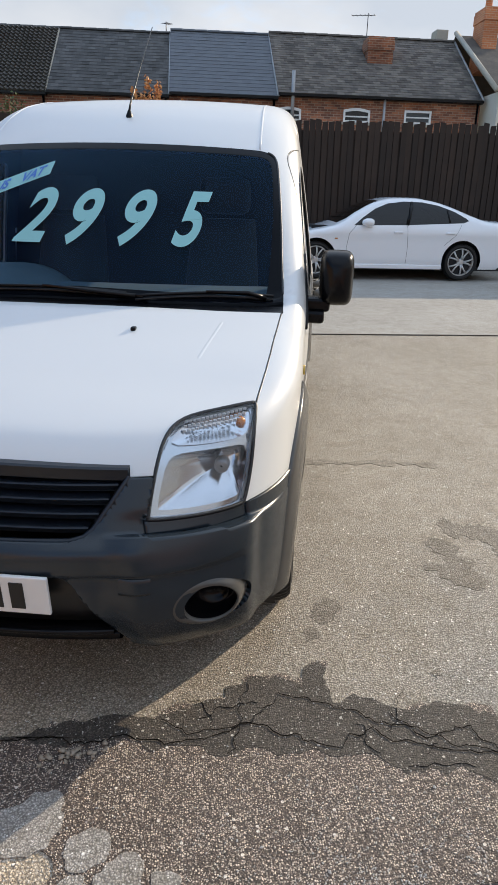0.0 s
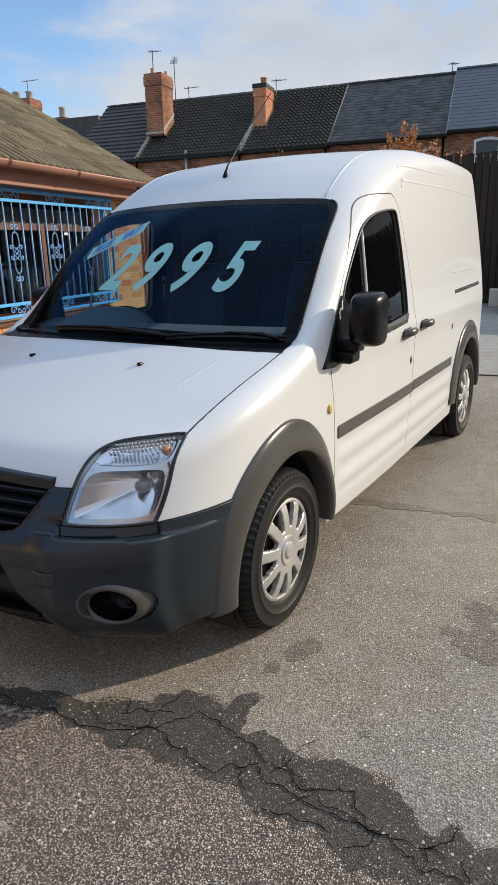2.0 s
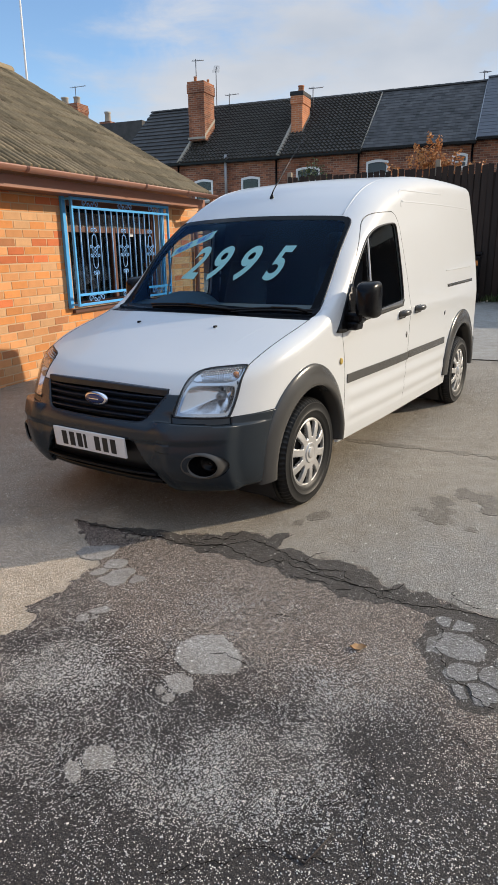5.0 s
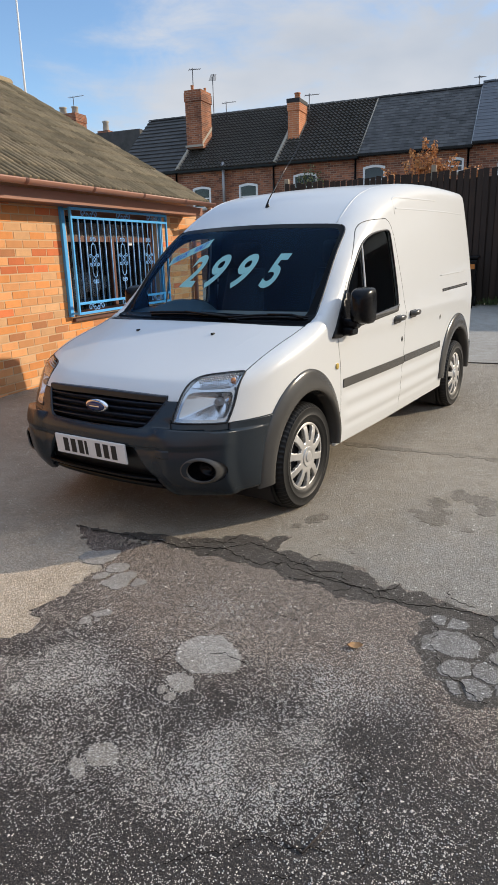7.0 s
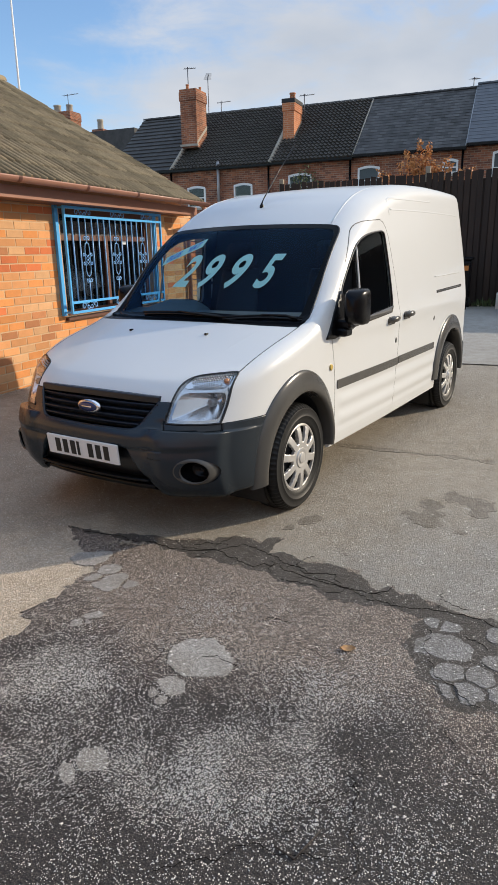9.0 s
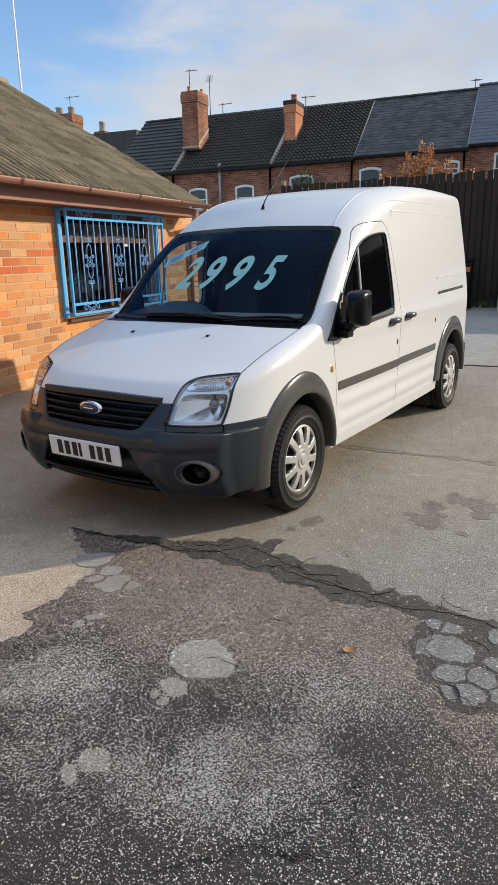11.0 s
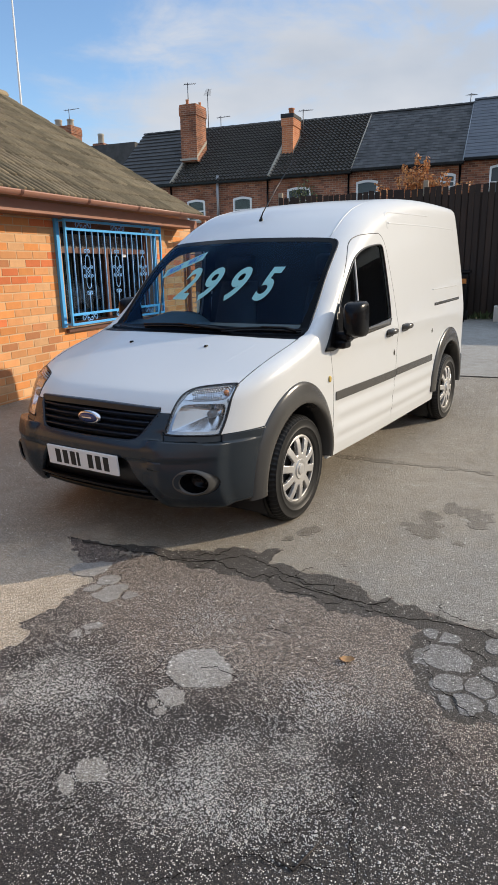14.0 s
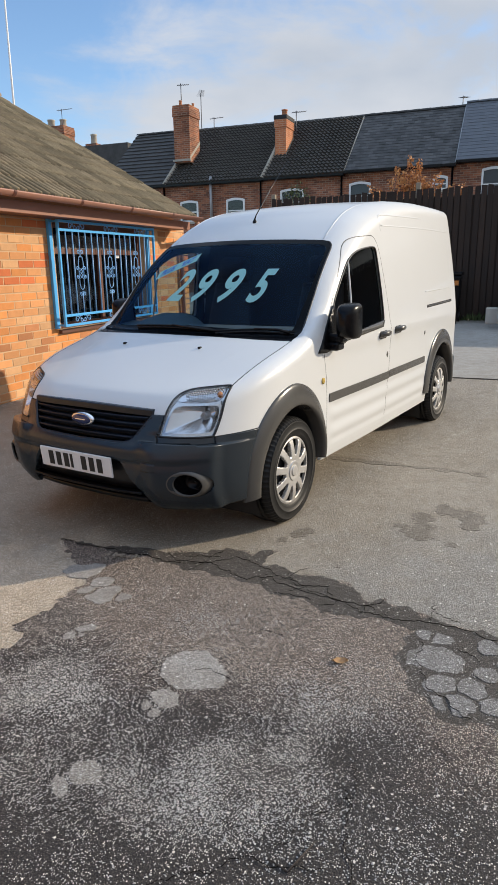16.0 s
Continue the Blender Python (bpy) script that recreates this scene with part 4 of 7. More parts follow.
# grille: frame, slats, dark back, badge
gb = panel(mirrored(grille_skin), 0.0, 0.0, 0.0)
for v in gb.verts:
    v.co.y += 0.055
grille = part("grille", gb, SEAL, van, "black slatted grille with an oval badge")
for z in (0.628, 0.660, 0.692, 0.724):
    w = float(np.interp(z, [0.606, 0.632, 0.69, 0.742], [0.325, 0.352, 0.390, 0.423])) - 0.004
    g = bmesh.new()
    rows = []
    for x in np.linspace(-w, w, 25):
        y = on_van(abs(x), z)
        rows.append([(x, y + 0.010, z + 0.0105), (x, y + 0.004, z + 0.0095), (x, y + 0.002, z + 0.006), (x, y + 0.012, z - 0.0095), (x, y + 0.05, z - 0.004), (x, y + 0.05, z + 0.010)])
    add_grid(g, rows, closed_v=True)
    bmesh.ops.recalc_face_normals(g, faces=g.faces)
    part("slat", g, GRILLEBLACK, grille, smooth=False)
g = bmesh.new()
rows = [[(x, on_van(abs(x), 0.760) + dy, 0.762 + dz - 0.008 * (abs(x) / 0.43) ** 2) for dy, dz in ((0.02, 0.019), (-0.006, 0.0185), (-0.012, 0.014), (-0.012, -0.014), (-0.006, -0.019), (0.03, -0.019))] for x in np.linspace(-0.430, 0.430, 31)]
vs_ = add_grid(g, rows, closed_v=True)
g.faces.new(vs_[0])
g.faces.new(vs_[-1][::-1])
bmesh.ops.recalc_face_normals(g, faces=g.faces)
part("grille_top_bar", g, GRILLEBLACK, grille, smooth=False)
loop = []
for i in range(len(GRILLE) - 3):
    (xa, za), (xb, zb) = GRILLE[i], GRILLE[i + 1]
    loop += [(max(xa, 0) + (xb - max(xa, 0)) * k / 5, za + (zb - za) * k / 5) for k in range(5)]
full = [(-x, z) for x, z in reversed(loop)] + loop
part("grille_frame", tube([(x, on_van(abs(x), z) + 0.001, z) for x, z in full], 0.008, 6), GRILLEBLACK, grille)
for nm, sx, sz, dy, m in (("badge", 0.082, 0.037, 0.0, CHROME), ("badge_face", 0.068, 0.0265, -0.006, BLUEBADGE)):
    b = lathe([(0.006, 1.0), (-0.006, 0.98), (-0.011, 0.85), (-0.013, 0.5), (-0.0135, 0.001)], 40, "y")
    for v in b.verts:
        v.co = Vector((v.co.x * sx, v.co.y + on_van(0.0, 0.695) - 0.008 + dy, 0.695 + v.co.z * sz))
    if nm == "badge":
        badge = part(nm, b, CHROME, grille, "oval chrome badge with a blue face")
    else:
        face = part(nm, b, BLUEBADGE, badge)
g = bmesh.new()
yb = on_van(0.0, 0.695) - 0.0295
add_box(g, -0.035, 0.035, yb, yb + 0.004, 0.692, 0.699, 0.0012)
part("badge_bar", g, CHROME, badge)

# cover of the towing eye
def on_bumper(x, z, out=0.0):
    y = on_van(abs(x), z)
    return (x, y - bumper_out(x, y, z) - 0.006 - out, z)


g = bmesh.new()
rows = [[on_bumper(x, z, out) for x, z, out in ((xx, 0.474, -0.003), (xx, 0.476, 0.002), (xx, 0.487, 0.0032), (xx, 0.506, 0.0032), (xx, 0.518, 0.002), (xx, 0.520, -0.003))] for xx in np.linspace(0.425, 0.505, 7)]
add_grid(g, rows)
bmesh.ops.recalc_face_normals(g, faces=g.faces)
part("towing_eye_cover", g, PLASTIC, bumper, "grey clip-in towing eye cover")

# lower intake, number plate
ib = panel(mirrored(intake_skin), 0.0, 0.0, 0.0)
for v in ib.verts:
    v.co.y += 0.05
part("lower_intake", ib, SEAL, bumper, "black lower air intake")
g = bmesh.new()
add_grid(g, [[(x, on_van(abs(x), 0.345) + dy, 0.345 + dz) for dy, dz in ((0.0, 0.006), (-0.004, 0.0), (0.0, -0.008), (0.05, -0.008), (0.05, 0.006))] for x in np.linspace(-0.40, 0.40, 19)], closed_v=True)
bmesh.ops.recalc_face_normals(g, faces=g.faces)
part("intake_bar", g, BLACK, bumper)
g = bmesh.new()
add_grid(g, [[(x, on_van(abs(x), 0.30) + dy, 0.30 + dz) for dy, dz in ((0.026, 0.012), (0.014, 0.006), (0.014, -0.012), (0.04, -0.028), (0.12, -0.03), (0.12, 0.012))] for x in np.linspace(-0.40, 0.40, 25)], closed_v=True)
bmesh.ops.recalc_face_normals(g, faces=g.faces)
part("valance", g, BLACK, bumper, "black lower lip")
PLATE_M = pose(0, -0.886, 0.478, 6, 0, 0)
plate = part("number_plate", box(-0.26, 0.26, -0.006, 0.006, -0.0555, 0.0555, 0.003, PLATE_M), PLATE, van, "white number plate with black bars", smooth=False)
for x, w in ((-0.195, 0.036), (-0.138, 0.036), (-0.081, 0.036), (-0.032, 0.018), (0.048, 0.036), (0.105, 0.036), (0.162, 0.036)):
    part("plate_bar", box(x, x + w, -0.0085, -0.0045, -0.039, 0.039, 0.001, PLATE_M), INK, plate, smooth=False)

# aerial, washer jets, wipers
zr = float(van_top(np.array(0.0), np.array(1.0)))
aerial = part("aerial", lathe([(-0.01, 0.017), (0.004, 0.015), (0.016, 0.010), (0.026, 0.006)], 20, "z"), BLACK, van, "black roof aerial")
aerial.location = (0, 1.0, zr)
part("rod", tube([(0, 0.0, 0.02), (0, 0.02, 0.05), (0, 0.25, 0.26), (0, 0.50, 0.465)], [0.006, 0.0045, 0.003, 0.0022], 8), BLACK, aerial)
for s in (1, -1):
    x, y = 0.29 * s, -0.125
    zz = float(van_top(np.array(x), np.array(y)))
    part("washer_jet", box(x - 0.008, x + 0.008, y - 0.013, y + 0.013, zz - 0.004, zz + 0.009, 0.0035), BLACK, bonnet, "black washer jet", smooth=False)


def on_screen(x, z, up=0.0):
    p = np.array([[x, on_van(abs(x), z, -0.3, 1.2), z]])
    return Vector(p[0]) + Vector(van_normals(p)[0]) * up


for xa, za, xb, zb, xp in ((-0.43, 1.080, 0.20, 1.079, 0.26), (0.235, 1.070, 0.725, 1.074, 0.745)):
    pts = [on_screen(xa + (xb - xa) * t, za + (zb - za) * t + 0.012 * math.sin(math.pi * t), 0.018) for t in np.linspace(0, 1, 15)]
    wiper = part("wiper", tube(pts, 0.006, 6), BLACK, van, "black windscreen wiper")
    part("blade", tube([on_screen(xa + (xb - xa) * t, za + (zb - za) * t + 0.012 * math.sin(math.pi * t) - 0.004, 0.007) for t in np.linspace(0, 1, 15)], 0.0045, 6), SEAL, wiper)
    mid = (xa + xb) / 2
    part("arm", tube([on_screen(mid, (za + zb) / 2 + 0.012, 0.024), on_screen(mid + 0.15, 1.080, 0.026), on_screen(min(xp, 0.70), 1.071, 0.012)], [0.005, 0.008, 0.010], 6), BLACK, wiper)

# price on the screen
for ch, x0 in (("2", -0.302), ("9", -0.118), ("9", 0.089), ("5", 0.316)):
    t = xz_text(ch, 0.272, 0.31, 0.0075)
    bmesh.ops.triangulate(t, faces=t.faces)
    bmesh.ops.subdivide_edges(t, edges=t.edges, cuts=2, use_grid_fill=True)
    for v in t.verts:
        v.co = on_screen(x0 + v.co.x * (0.76 if ch == "5" else 0.88), 1.254 + v.co.y, 0.006)
    part("price_digit", t, TEAL, windscreen, "teal sticker digit " + ch)
g = bmesh.new()
rows = [[on_screen(-0.532 + 0.30 * t, 1.410 + 0.123 * t + dz * 0.028, 0.002) for dz in (-1, 0, 1)] for t in np.linspace(0, 1, 13)]
add_grid(g, rows)
banner = part("price_banner", g, TEAL, windscreen, "pale teal strip sticker")
for word, xo in (("PLUS", -0.503), ("VAT", -0.352)):
    t = xz_text(word, 0.062, 0.25, 0.0022)
    for v in t.verts:
        x = xo + v.co.x * 0.75
        v.co = on_screen(x, 1.410 + 0.123 * (x + 0.532) / 0.30 - 0.017 + v.co.y * 0.80, 0.004)
    part("banner_word", t, STICKBLUE, banner, "blue capital letters " + word)

# cab: dashboard, wheel, seats
g = bmesh.new()
rows = [[(x, y + 0.10 * (abs(x) / 0.75) ** 2 * (1 - k / 7), z) for k, (y, z) in enumerate(((0.10, 1.04), (0.24, 1.075), (0.42, 1.095), (0.50, 1.08), (0.56, 1.0), (0.58, 0.9), (0.56, 0.7)))] for x in np.linspace(-0.76, 0.76, 21)]
add_grid(g, rows)
dash = part("dashboard", g, DASHGREY, van, "dark grey dashboard")
g = bmesh.new()
rows = []
for u in np.linspace(-1, 1, 17):
    h = 0.075 * max(0.0, 1 - abs(u) ** 2.6)
    rows.append([(-0.38 + 0.23 * u, 0.26 + 0.03 * abs(u), 1.07), (-0.38 + 0.23 * u, 0.36, 1.085 + 0.7 * h), (-0.38 + 0.22 * u, 0.46, 1.085 + h), (-0.38 + 0.22 * u, 0.55, 1.085 + 0.9 * h), (-0.38 + 0.20 * u, 0.56, 1.03)])
add_grid(g, rows)
part("instrument_hood", g, DASHGREY, dash)
sw = bmesh.new()
add_tube(sw, [(0.185 * math.cos(a), 0, 0.185 * math.sin(a)) for a in np.linspace(0, 2 * math.pi, 41)], 0.015, 10)
for a in (0.3, 2.84, 4.71):
    add_tube(sw, [(0, 0.02, 0), (0.18 * math.cos(a), 0, 0.18 * math.sin(a))], 0.014, 8)
add_box(sw, -0.06, 0.06, -0.02, 0.05, -0.05, 0.05, 0.02)
wheel_ob = part("steering_wheel", sw, BLACK, van, "black steering wheel")
wheel_ob.matrix_basis = pose(-0.38, 0.68, 0.975, 28, 0, 0)
for cx in (-0.40, 0.40):
    g = bmesh.new()
    rows = []
    for t in np.linspace(0, 1, 12):
        z, y = 0.72 + 0.62 * t, 1.16 + 0.16 * t
        w = 0.25 - 0.05 * t ** 2
        rows.append([(cx + w * math.cos(a) * (abs(math.cos(a)) ** -0.4 if abs(math.cos(a)) > 0.01 else 1) * 0.8, y + 0.075 * math.sin(a), z) for a in np.linspace(0, 2 * math.pi, 21)[:-1]])
    vs = add_grid(g, rows, closed_v=True)
    g.faces.new(vs[-1])
    add_box(g, cx - 0.25, cx + 0.25, 0.74, 1.22, 0.60, 0.76, 0.05)
    seat = part("seat", g, SEATCLOTH, van, "dark cloth cab seat")
    part("headrest", box(cx - 0.13, cx + 0.13, 1.30, 1.40, 1.36, 1.54, 0.04), SEATCLOTH, seat)
skin.free()


# ---- ground ----
DRIFTS = ((0.48, -2.02, 0.32, 0.36), (1.20, -2.13, 0.30, 0.38), (1.24, -2.30, 0.34, 0.30), (1.48, -1.66, 0.28, 0.32), (0.80, -1.40, 0.34, 0.30), (1.15, -1.30, 0.30, 0.22), (0.52, -2.30, 0.26, 0.25), (1.9, -2.5, 0.35, 0.2))


def tarmac(name, low, high, gap, grit, cover, stone=150.0, rough=0.74, worn=False, relief=0.9, warm=()):
    """Stone chips in bitumen: domed cells from low to high colour with gap between them, stains at two scales,
    pale loose grit in two sizes over the share cover; worn: grit in drifts and a brown cast near the broken edge."""
    m = bpy.data.materials.new(name)
    m.use_nodes = True
    n, l = m.node_tree.nodes, m.node_tree.links
    b = n["Principled BSDF"]
    b.inputs["Roughness"].default_value, b.inputs["Specular IOR Level"].default_value = rough, 0.5
    geo = n.new("ShaderNodeNewGeometry")

    def noise_tex(scale, detail=4):
        t = n.new("ShaderNodeTexNoise")
        t.inputs["Scale"].default_value, t.inputs["Detail"].default_value = scale, detail
        l.new(geo.outputs["Position"], t.inputs["Vector"])
        return t.outputs["Fac"]

    def cells(scale):
        t = n.new("ShaderNodeTexVoronoi")
        t.voronoi_dimensions = "2D"
        t.inputs["Scale"].default_value = scale
        l.new(geo.outputs["Position"], t.inputs["Vector"])
        sp = n.new("ShaderNodeSeparateColor")
        l.new(t.outputs["Color"], sp.inputs["Color"])
        return t.outputs["Distance"], sp.outputs["Red"], sp.outputs["Green"]

    def ranged(x, a, c, lo=0.0, hi=1.0):
        t = n.new("ShaderNodeMapRange")
        t.inputs["From Min"].default_value, t.inputs["From Max"].default_value = a, c
        t.inputs["To Min"].default_value, t.inputs["To Max"].default_value = lo, hi
        l.new(x, t.inputs["Value"])
        return t.outputs["Result"]

    def mix(f, c1, c2, blend="MIX"):
        t = n.new("ShaderNodeMixRGB")
        t.blend_type = blend
        for sk, v in (("Fac", f), ("Color1", c1), ("Color2", c2)):
            if isinstance(v, tuple):
                t.inputs[sk].default_value = (*v, 1)
            elif isinstance(v, float):
                t.inputs[sk].default_value = v
            else:
                l.new(v, t.inputs[sk])
        return t.outputs["Color"]

    def math_n(op, a, c):
        t = n.new("ShaderNodeMath")
        t.operation = op
        for i, v in enumerate((a, c)):
            if isinstance(v, float):
                t.inputs[i].default_value = v
            else:
                l.new(v, t.inputs[i])
        return t.outputs[0]

    def near(x, y, r0, r1, hi=1.0):
        vd = n.new("ShaderNodeVectorMath")
        vd.operation = "DISTANCE"
        l.new(geo.outputs["Position"], vd.inputs[0])
        vd.inputs[1].default_value = (x, y, 0)
        return ranged(math_n("ADD", vd.outputs["Value"], ranged(noise_tex(3.2, 6), 0.3, 0.7, -0.3, 0.3)), r0, r1, 0.0, hi)

    dist, pick, shade = cells(stone)
    dist_b, pick_b, _ = cells(stone * 1.9)
    dome = ranged(dist, 0.16, 0.62, 1.0, 0.0)
    col = mix(dome, gap, mix(pick, low, high))
    col = mix(ranged(pick_b, 0.0, 1.0, 0.0, 0.58), col, mix(pick, gap, low))
    col = mix(ranged(dist_b, 0.25, 0.6, 0.0, 0.45), col, gap)
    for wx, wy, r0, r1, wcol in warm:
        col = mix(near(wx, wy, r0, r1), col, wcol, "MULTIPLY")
    col = mix(ranged(noise_tex(1.1, 6), 0.36, 0.66), col, (0.86, 0.85, 0.83), "MULTIPLY")
    col = mix(ranged(noise_tex(8.0, 6), 0.42, 0.70), col, (0.84, 0.82, 0.79), "MULTIPLY")
    col = mix(ranged(noise_tex(420.0, 2), 0.35, 0.65), col, (0.80, 0.80, 0.80), "MULTIPLY")
    col = mix(ranged(noise_tex(55.0, 3), 0.40, 0.62), col, (0.80, 0.79, 0.77), "MULTIPLY")
    d4, p4, s4 = cells(72.0)
    big = math_n("MULTIPLY", math_n("LESS_THAN", p4, 0.014), ranged(d4, 0.34, 0.26))
    pit = math_n("MULTIPLY", math_n("GREATER_THAN", p4, 0.93), ranged(d4, 0.36, 0.22))
    col = mix(math_n("MULTIPLY", pit, 0.65), col, gap)
    share = ranged(noise_tex(2.4, 5), 0.35, 0.65, cover * 0.5, cover * 1.5)
    if worn:
        sep = n.new("ShaderNodeSeparateXYZ")
        l.new(geo.outputs["Position"], sep.inputs[0])
        back = math_n("ADD", sep.outputs["Y"], ranged(noise_tex(1.7, 5), 0.3, 0.7, -0.4, 0.4))
        col = mix(ranged(back, -2.05, -1.35), col, (2.45, 2.16, 1.93), "MULTIPLY")
        share = math_n("ADD", share, ranged(back, -2.1, -1.5, 0.0, 0.26))
        for hx, hy, rr, amount in DRIFTS:
            share = math_n("MAXIMUM", share, near(hx, hy, rr, rr * 0.15, amount))
        dusty = ranged(share, 0.22, 0.45, 0.0, 0.10)
        col = mix(dusty, col, tuple(c * 0.42 for c in grit))
    d2, p2, s2 = cells(165.0)
    m2 = math_n("MULTIPLY", math_n("LESS_THAN", p2, math_n("MULTIPLY", share, 1.12)), ranged(d2, 0.40, 0.30))
    d3, p3, s3 = cells(330.0)
    m3 = math_n("MULTIPLY", math_n("LESS_THAN", p3, math_n("MULTIPLY", share, 0.55)), ranged(d3, 0.42, 0.32))
    pale = mix(s2, tuple(c * 0.42 for c in grit), grit)
    if worn:
        pale = mix(ranged(back, -2.05, -1.35), pale, (0.92, 0.84, 0.77), "MULTIPLY")
    col = mix(m3, col, pale)
    col = mix(m2, col, pale)
    col = mix(math_n("MULTIPLY", big, 0.8), col, grit)
    l.new(col, b.inputs["Base Color"])
    hgt = math_n("ADD", math_n("ADD", math_n("MULTIPLY", dome, shade), math_n("MULTIPLY", pick_b, ranged(dist_b, 0.2, 0.55, 0.5, 0.0))), math_n("ADD", math_n("MULTIPLY", m2, 1.1), math_n("MULTIPLY", m3, 0.5)))
    hgt = math_n("ADD", hgt, math_n("SUBTRACT", big, pit))
    bp = n.new("ShaderNodeBump")
    bp.inputs["Strength"].default_value, bp.inputs["Distance"].default_value = relief, 0.0032
    l.new(hgt, bp.inputs["Height"])
    l.new(bp.outputs["Normal"], b.inputs["Normal"])
    return m


# warm: colour made cooler round one point, about half brighter round another
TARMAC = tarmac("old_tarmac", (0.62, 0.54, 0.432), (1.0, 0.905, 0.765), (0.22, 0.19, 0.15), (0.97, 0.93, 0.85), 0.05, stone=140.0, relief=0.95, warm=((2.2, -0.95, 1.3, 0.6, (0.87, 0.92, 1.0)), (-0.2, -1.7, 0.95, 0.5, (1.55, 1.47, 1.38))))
WORN = tarmac("worn_dark_tarmac", (0.054, 0.044, 0.039), (0.182, 0.153, 0.137), (0.022, 0.019, 0.018), (0.96, 0.89, 0.80), 0.085, stone=175.0, worn=True, relief=0.9)
BITUMEN = tarmac("bare_bitumen", (0.112, 0.096, 0.080), (0.30, 0.262, 0.222), (0.044, 0.038, 0.032), (0.62, 0.58, 0.52), 0.04, stone=170.0)
ISLAND = tarmac("pale_tarmac", (0.52, 0.483, 0.434), (0.95, 0.895, 0.82), (0.21, 0.193, 0.172), (0.95, 0.91, 0.85), 0.06, stone=180.0, relief=0.45)
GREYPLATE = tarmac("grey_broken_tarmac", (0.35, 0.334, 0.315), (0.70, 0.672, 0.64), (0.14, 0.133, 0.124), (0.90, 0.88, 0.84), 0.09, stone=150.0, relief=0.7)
CONCRETE = tarmac("concrete", (0.46, 0.43, 0.39), (0.57, 0.54, 0.49), (0.38, 0.36, 0.32), (0.66, 0.62, 0.56), 0.02, rough=0.85, relief=0.3)
CRACK = mat("crack_dirt", (0.020, 0.017, 0.014), 0.95, spec=0.03, var=0.3, fine=90)
DAMP = tarmac("damp_tarmac", (0.40, 0.345, 0.275), (0.68, 0.605, 0.505), (0.14, 0.12, 0.097), (0.80, 0.75, 0.67), 0.05, stone=140.0)
SEAM = tarmac("seam_tarmac", (0.45, 0.39, 0.31), (0.76, 0.68, 0.57), (0.16, 0.138, 0.11), (0.90, 0.85, 0.77), 0.05, stone=140.0)


def rise(x, y):
    """The yard climbs a little towards the house and the far fence."""
    t = min(max((-0.9 - x) / 1.7, 0), 1)
    b = min(max(y - 2.4, 0), 9.4)
    return 0.14 * t * t * (3 - 2 * t) + 0.027 * b


def ground_axis(a, b, step):
    """Fine steps from a to b, wide ones far out."""
    far = (2, 5, 10, 20, 45, 100, 250, 600, 1500)
    return [a - d for d in reversed(far)] + list(np.arange(a, b + 1e-6, step)) + [b + d for d in far]


bm = bmesh.new()
add_grid(bm, [[(x, y, rise(x, y)) for y in ground_axis(-6, 14, 0.25)] for x in ground_axis(-6, 9, 0.25)])
bmesh.ops.recalc_face_normals(bm, faces=bm.faces)
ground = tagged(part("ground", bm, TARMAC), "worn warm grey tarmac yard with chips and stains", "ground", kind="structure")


def rough_outline(pts, step=0.03, amp=0.02, seed=0, closed=True):
    """An outline or line roughened by noise at two scales."""
    out = []
    n = len(pts)
    for i in range(n if closed else n - 1):
        p, q = Vector((*pts[i], 0)), Vector((*pts[(i + 1) % n], 0))
        k = max(1, int((q - p).length / step))
        nr = Vector((-(q - p).y, (q - p).x, 0)).normalized()
        for j in range(k):
            c = p + (q - p) * (j / k)
            d = noise.noise((c.x * 9 + seed, c.y * 9, seed)) * amp + noise.noise((c.x * 31, c.y * 31 + seed, 3)) * amp * 0.6
            c = c + nr * d
            out.append((c.x, c.y))
    if not closed:
        out.append(tuple(pts[-1]))
    return out


def patch(name, pts, z, material, label, amp=0.02, seed=0, step=0.03, category="patch"):
    ol = rough_outline(pts, step, amp, seed)
    bm = bmesh.new()
    top = [bm.verts.new((x, y, rise(x, y) + z)) for x, y in ol]
    low = [bm.verts.new((x, y, rise(x, y) - 0.01)) for x, y in ol]
    f = bm.faces.new(top)
    for i in range(len(ol)):
        j = (i + 1) % len(ol)
        bm.faces.new((top[j], top[i], low[i], low[j]))
    bmesh.ops.triangulate(bm, faces=[f])
    bmesh.ops.recalc_face_normals(bm, faces=bm.faces)
    return tagged(part(name, bm, material, smooth=False), label, category, kind="structure")


EDGE = [(0.11, -1.93), (0.15, -1.77), (0.05, -1.69), (0.12, -1.63), (0.14, -1.50), (0.09, -1.42), (0.12, -1.30), (0.0, -1.12), (-0.17, -1.0), (-0.32, -0.86), (-0.05, -0.875), (0.07, -0.86), (0.30, -0.83), (0.53, -0.76), (0.62, -0.67), (0.77, -0.71), (0.86, -0.61), (0.86, -0.79),
        (1.03, -0.83), (1.19, -0.81), (1.32, -0.86), (1.45, -1.01), (1.49, -0.96), (1.72, -1.04), (1.93, -1.09)]
patch("worn_patch", EDGE + [(2.5, -1.2), (3.4, -1.5), (4.2, -2.6), (3.9, -4.6), (2.0, -5.6), (-0.2, -5.2), (-0.5, -4.0), (-0.3, -2.9), (0.0, -2.3)], 0.003, WORN, "dark worn tarmac strewn with pale grit", 0.06, 1, 0.02)
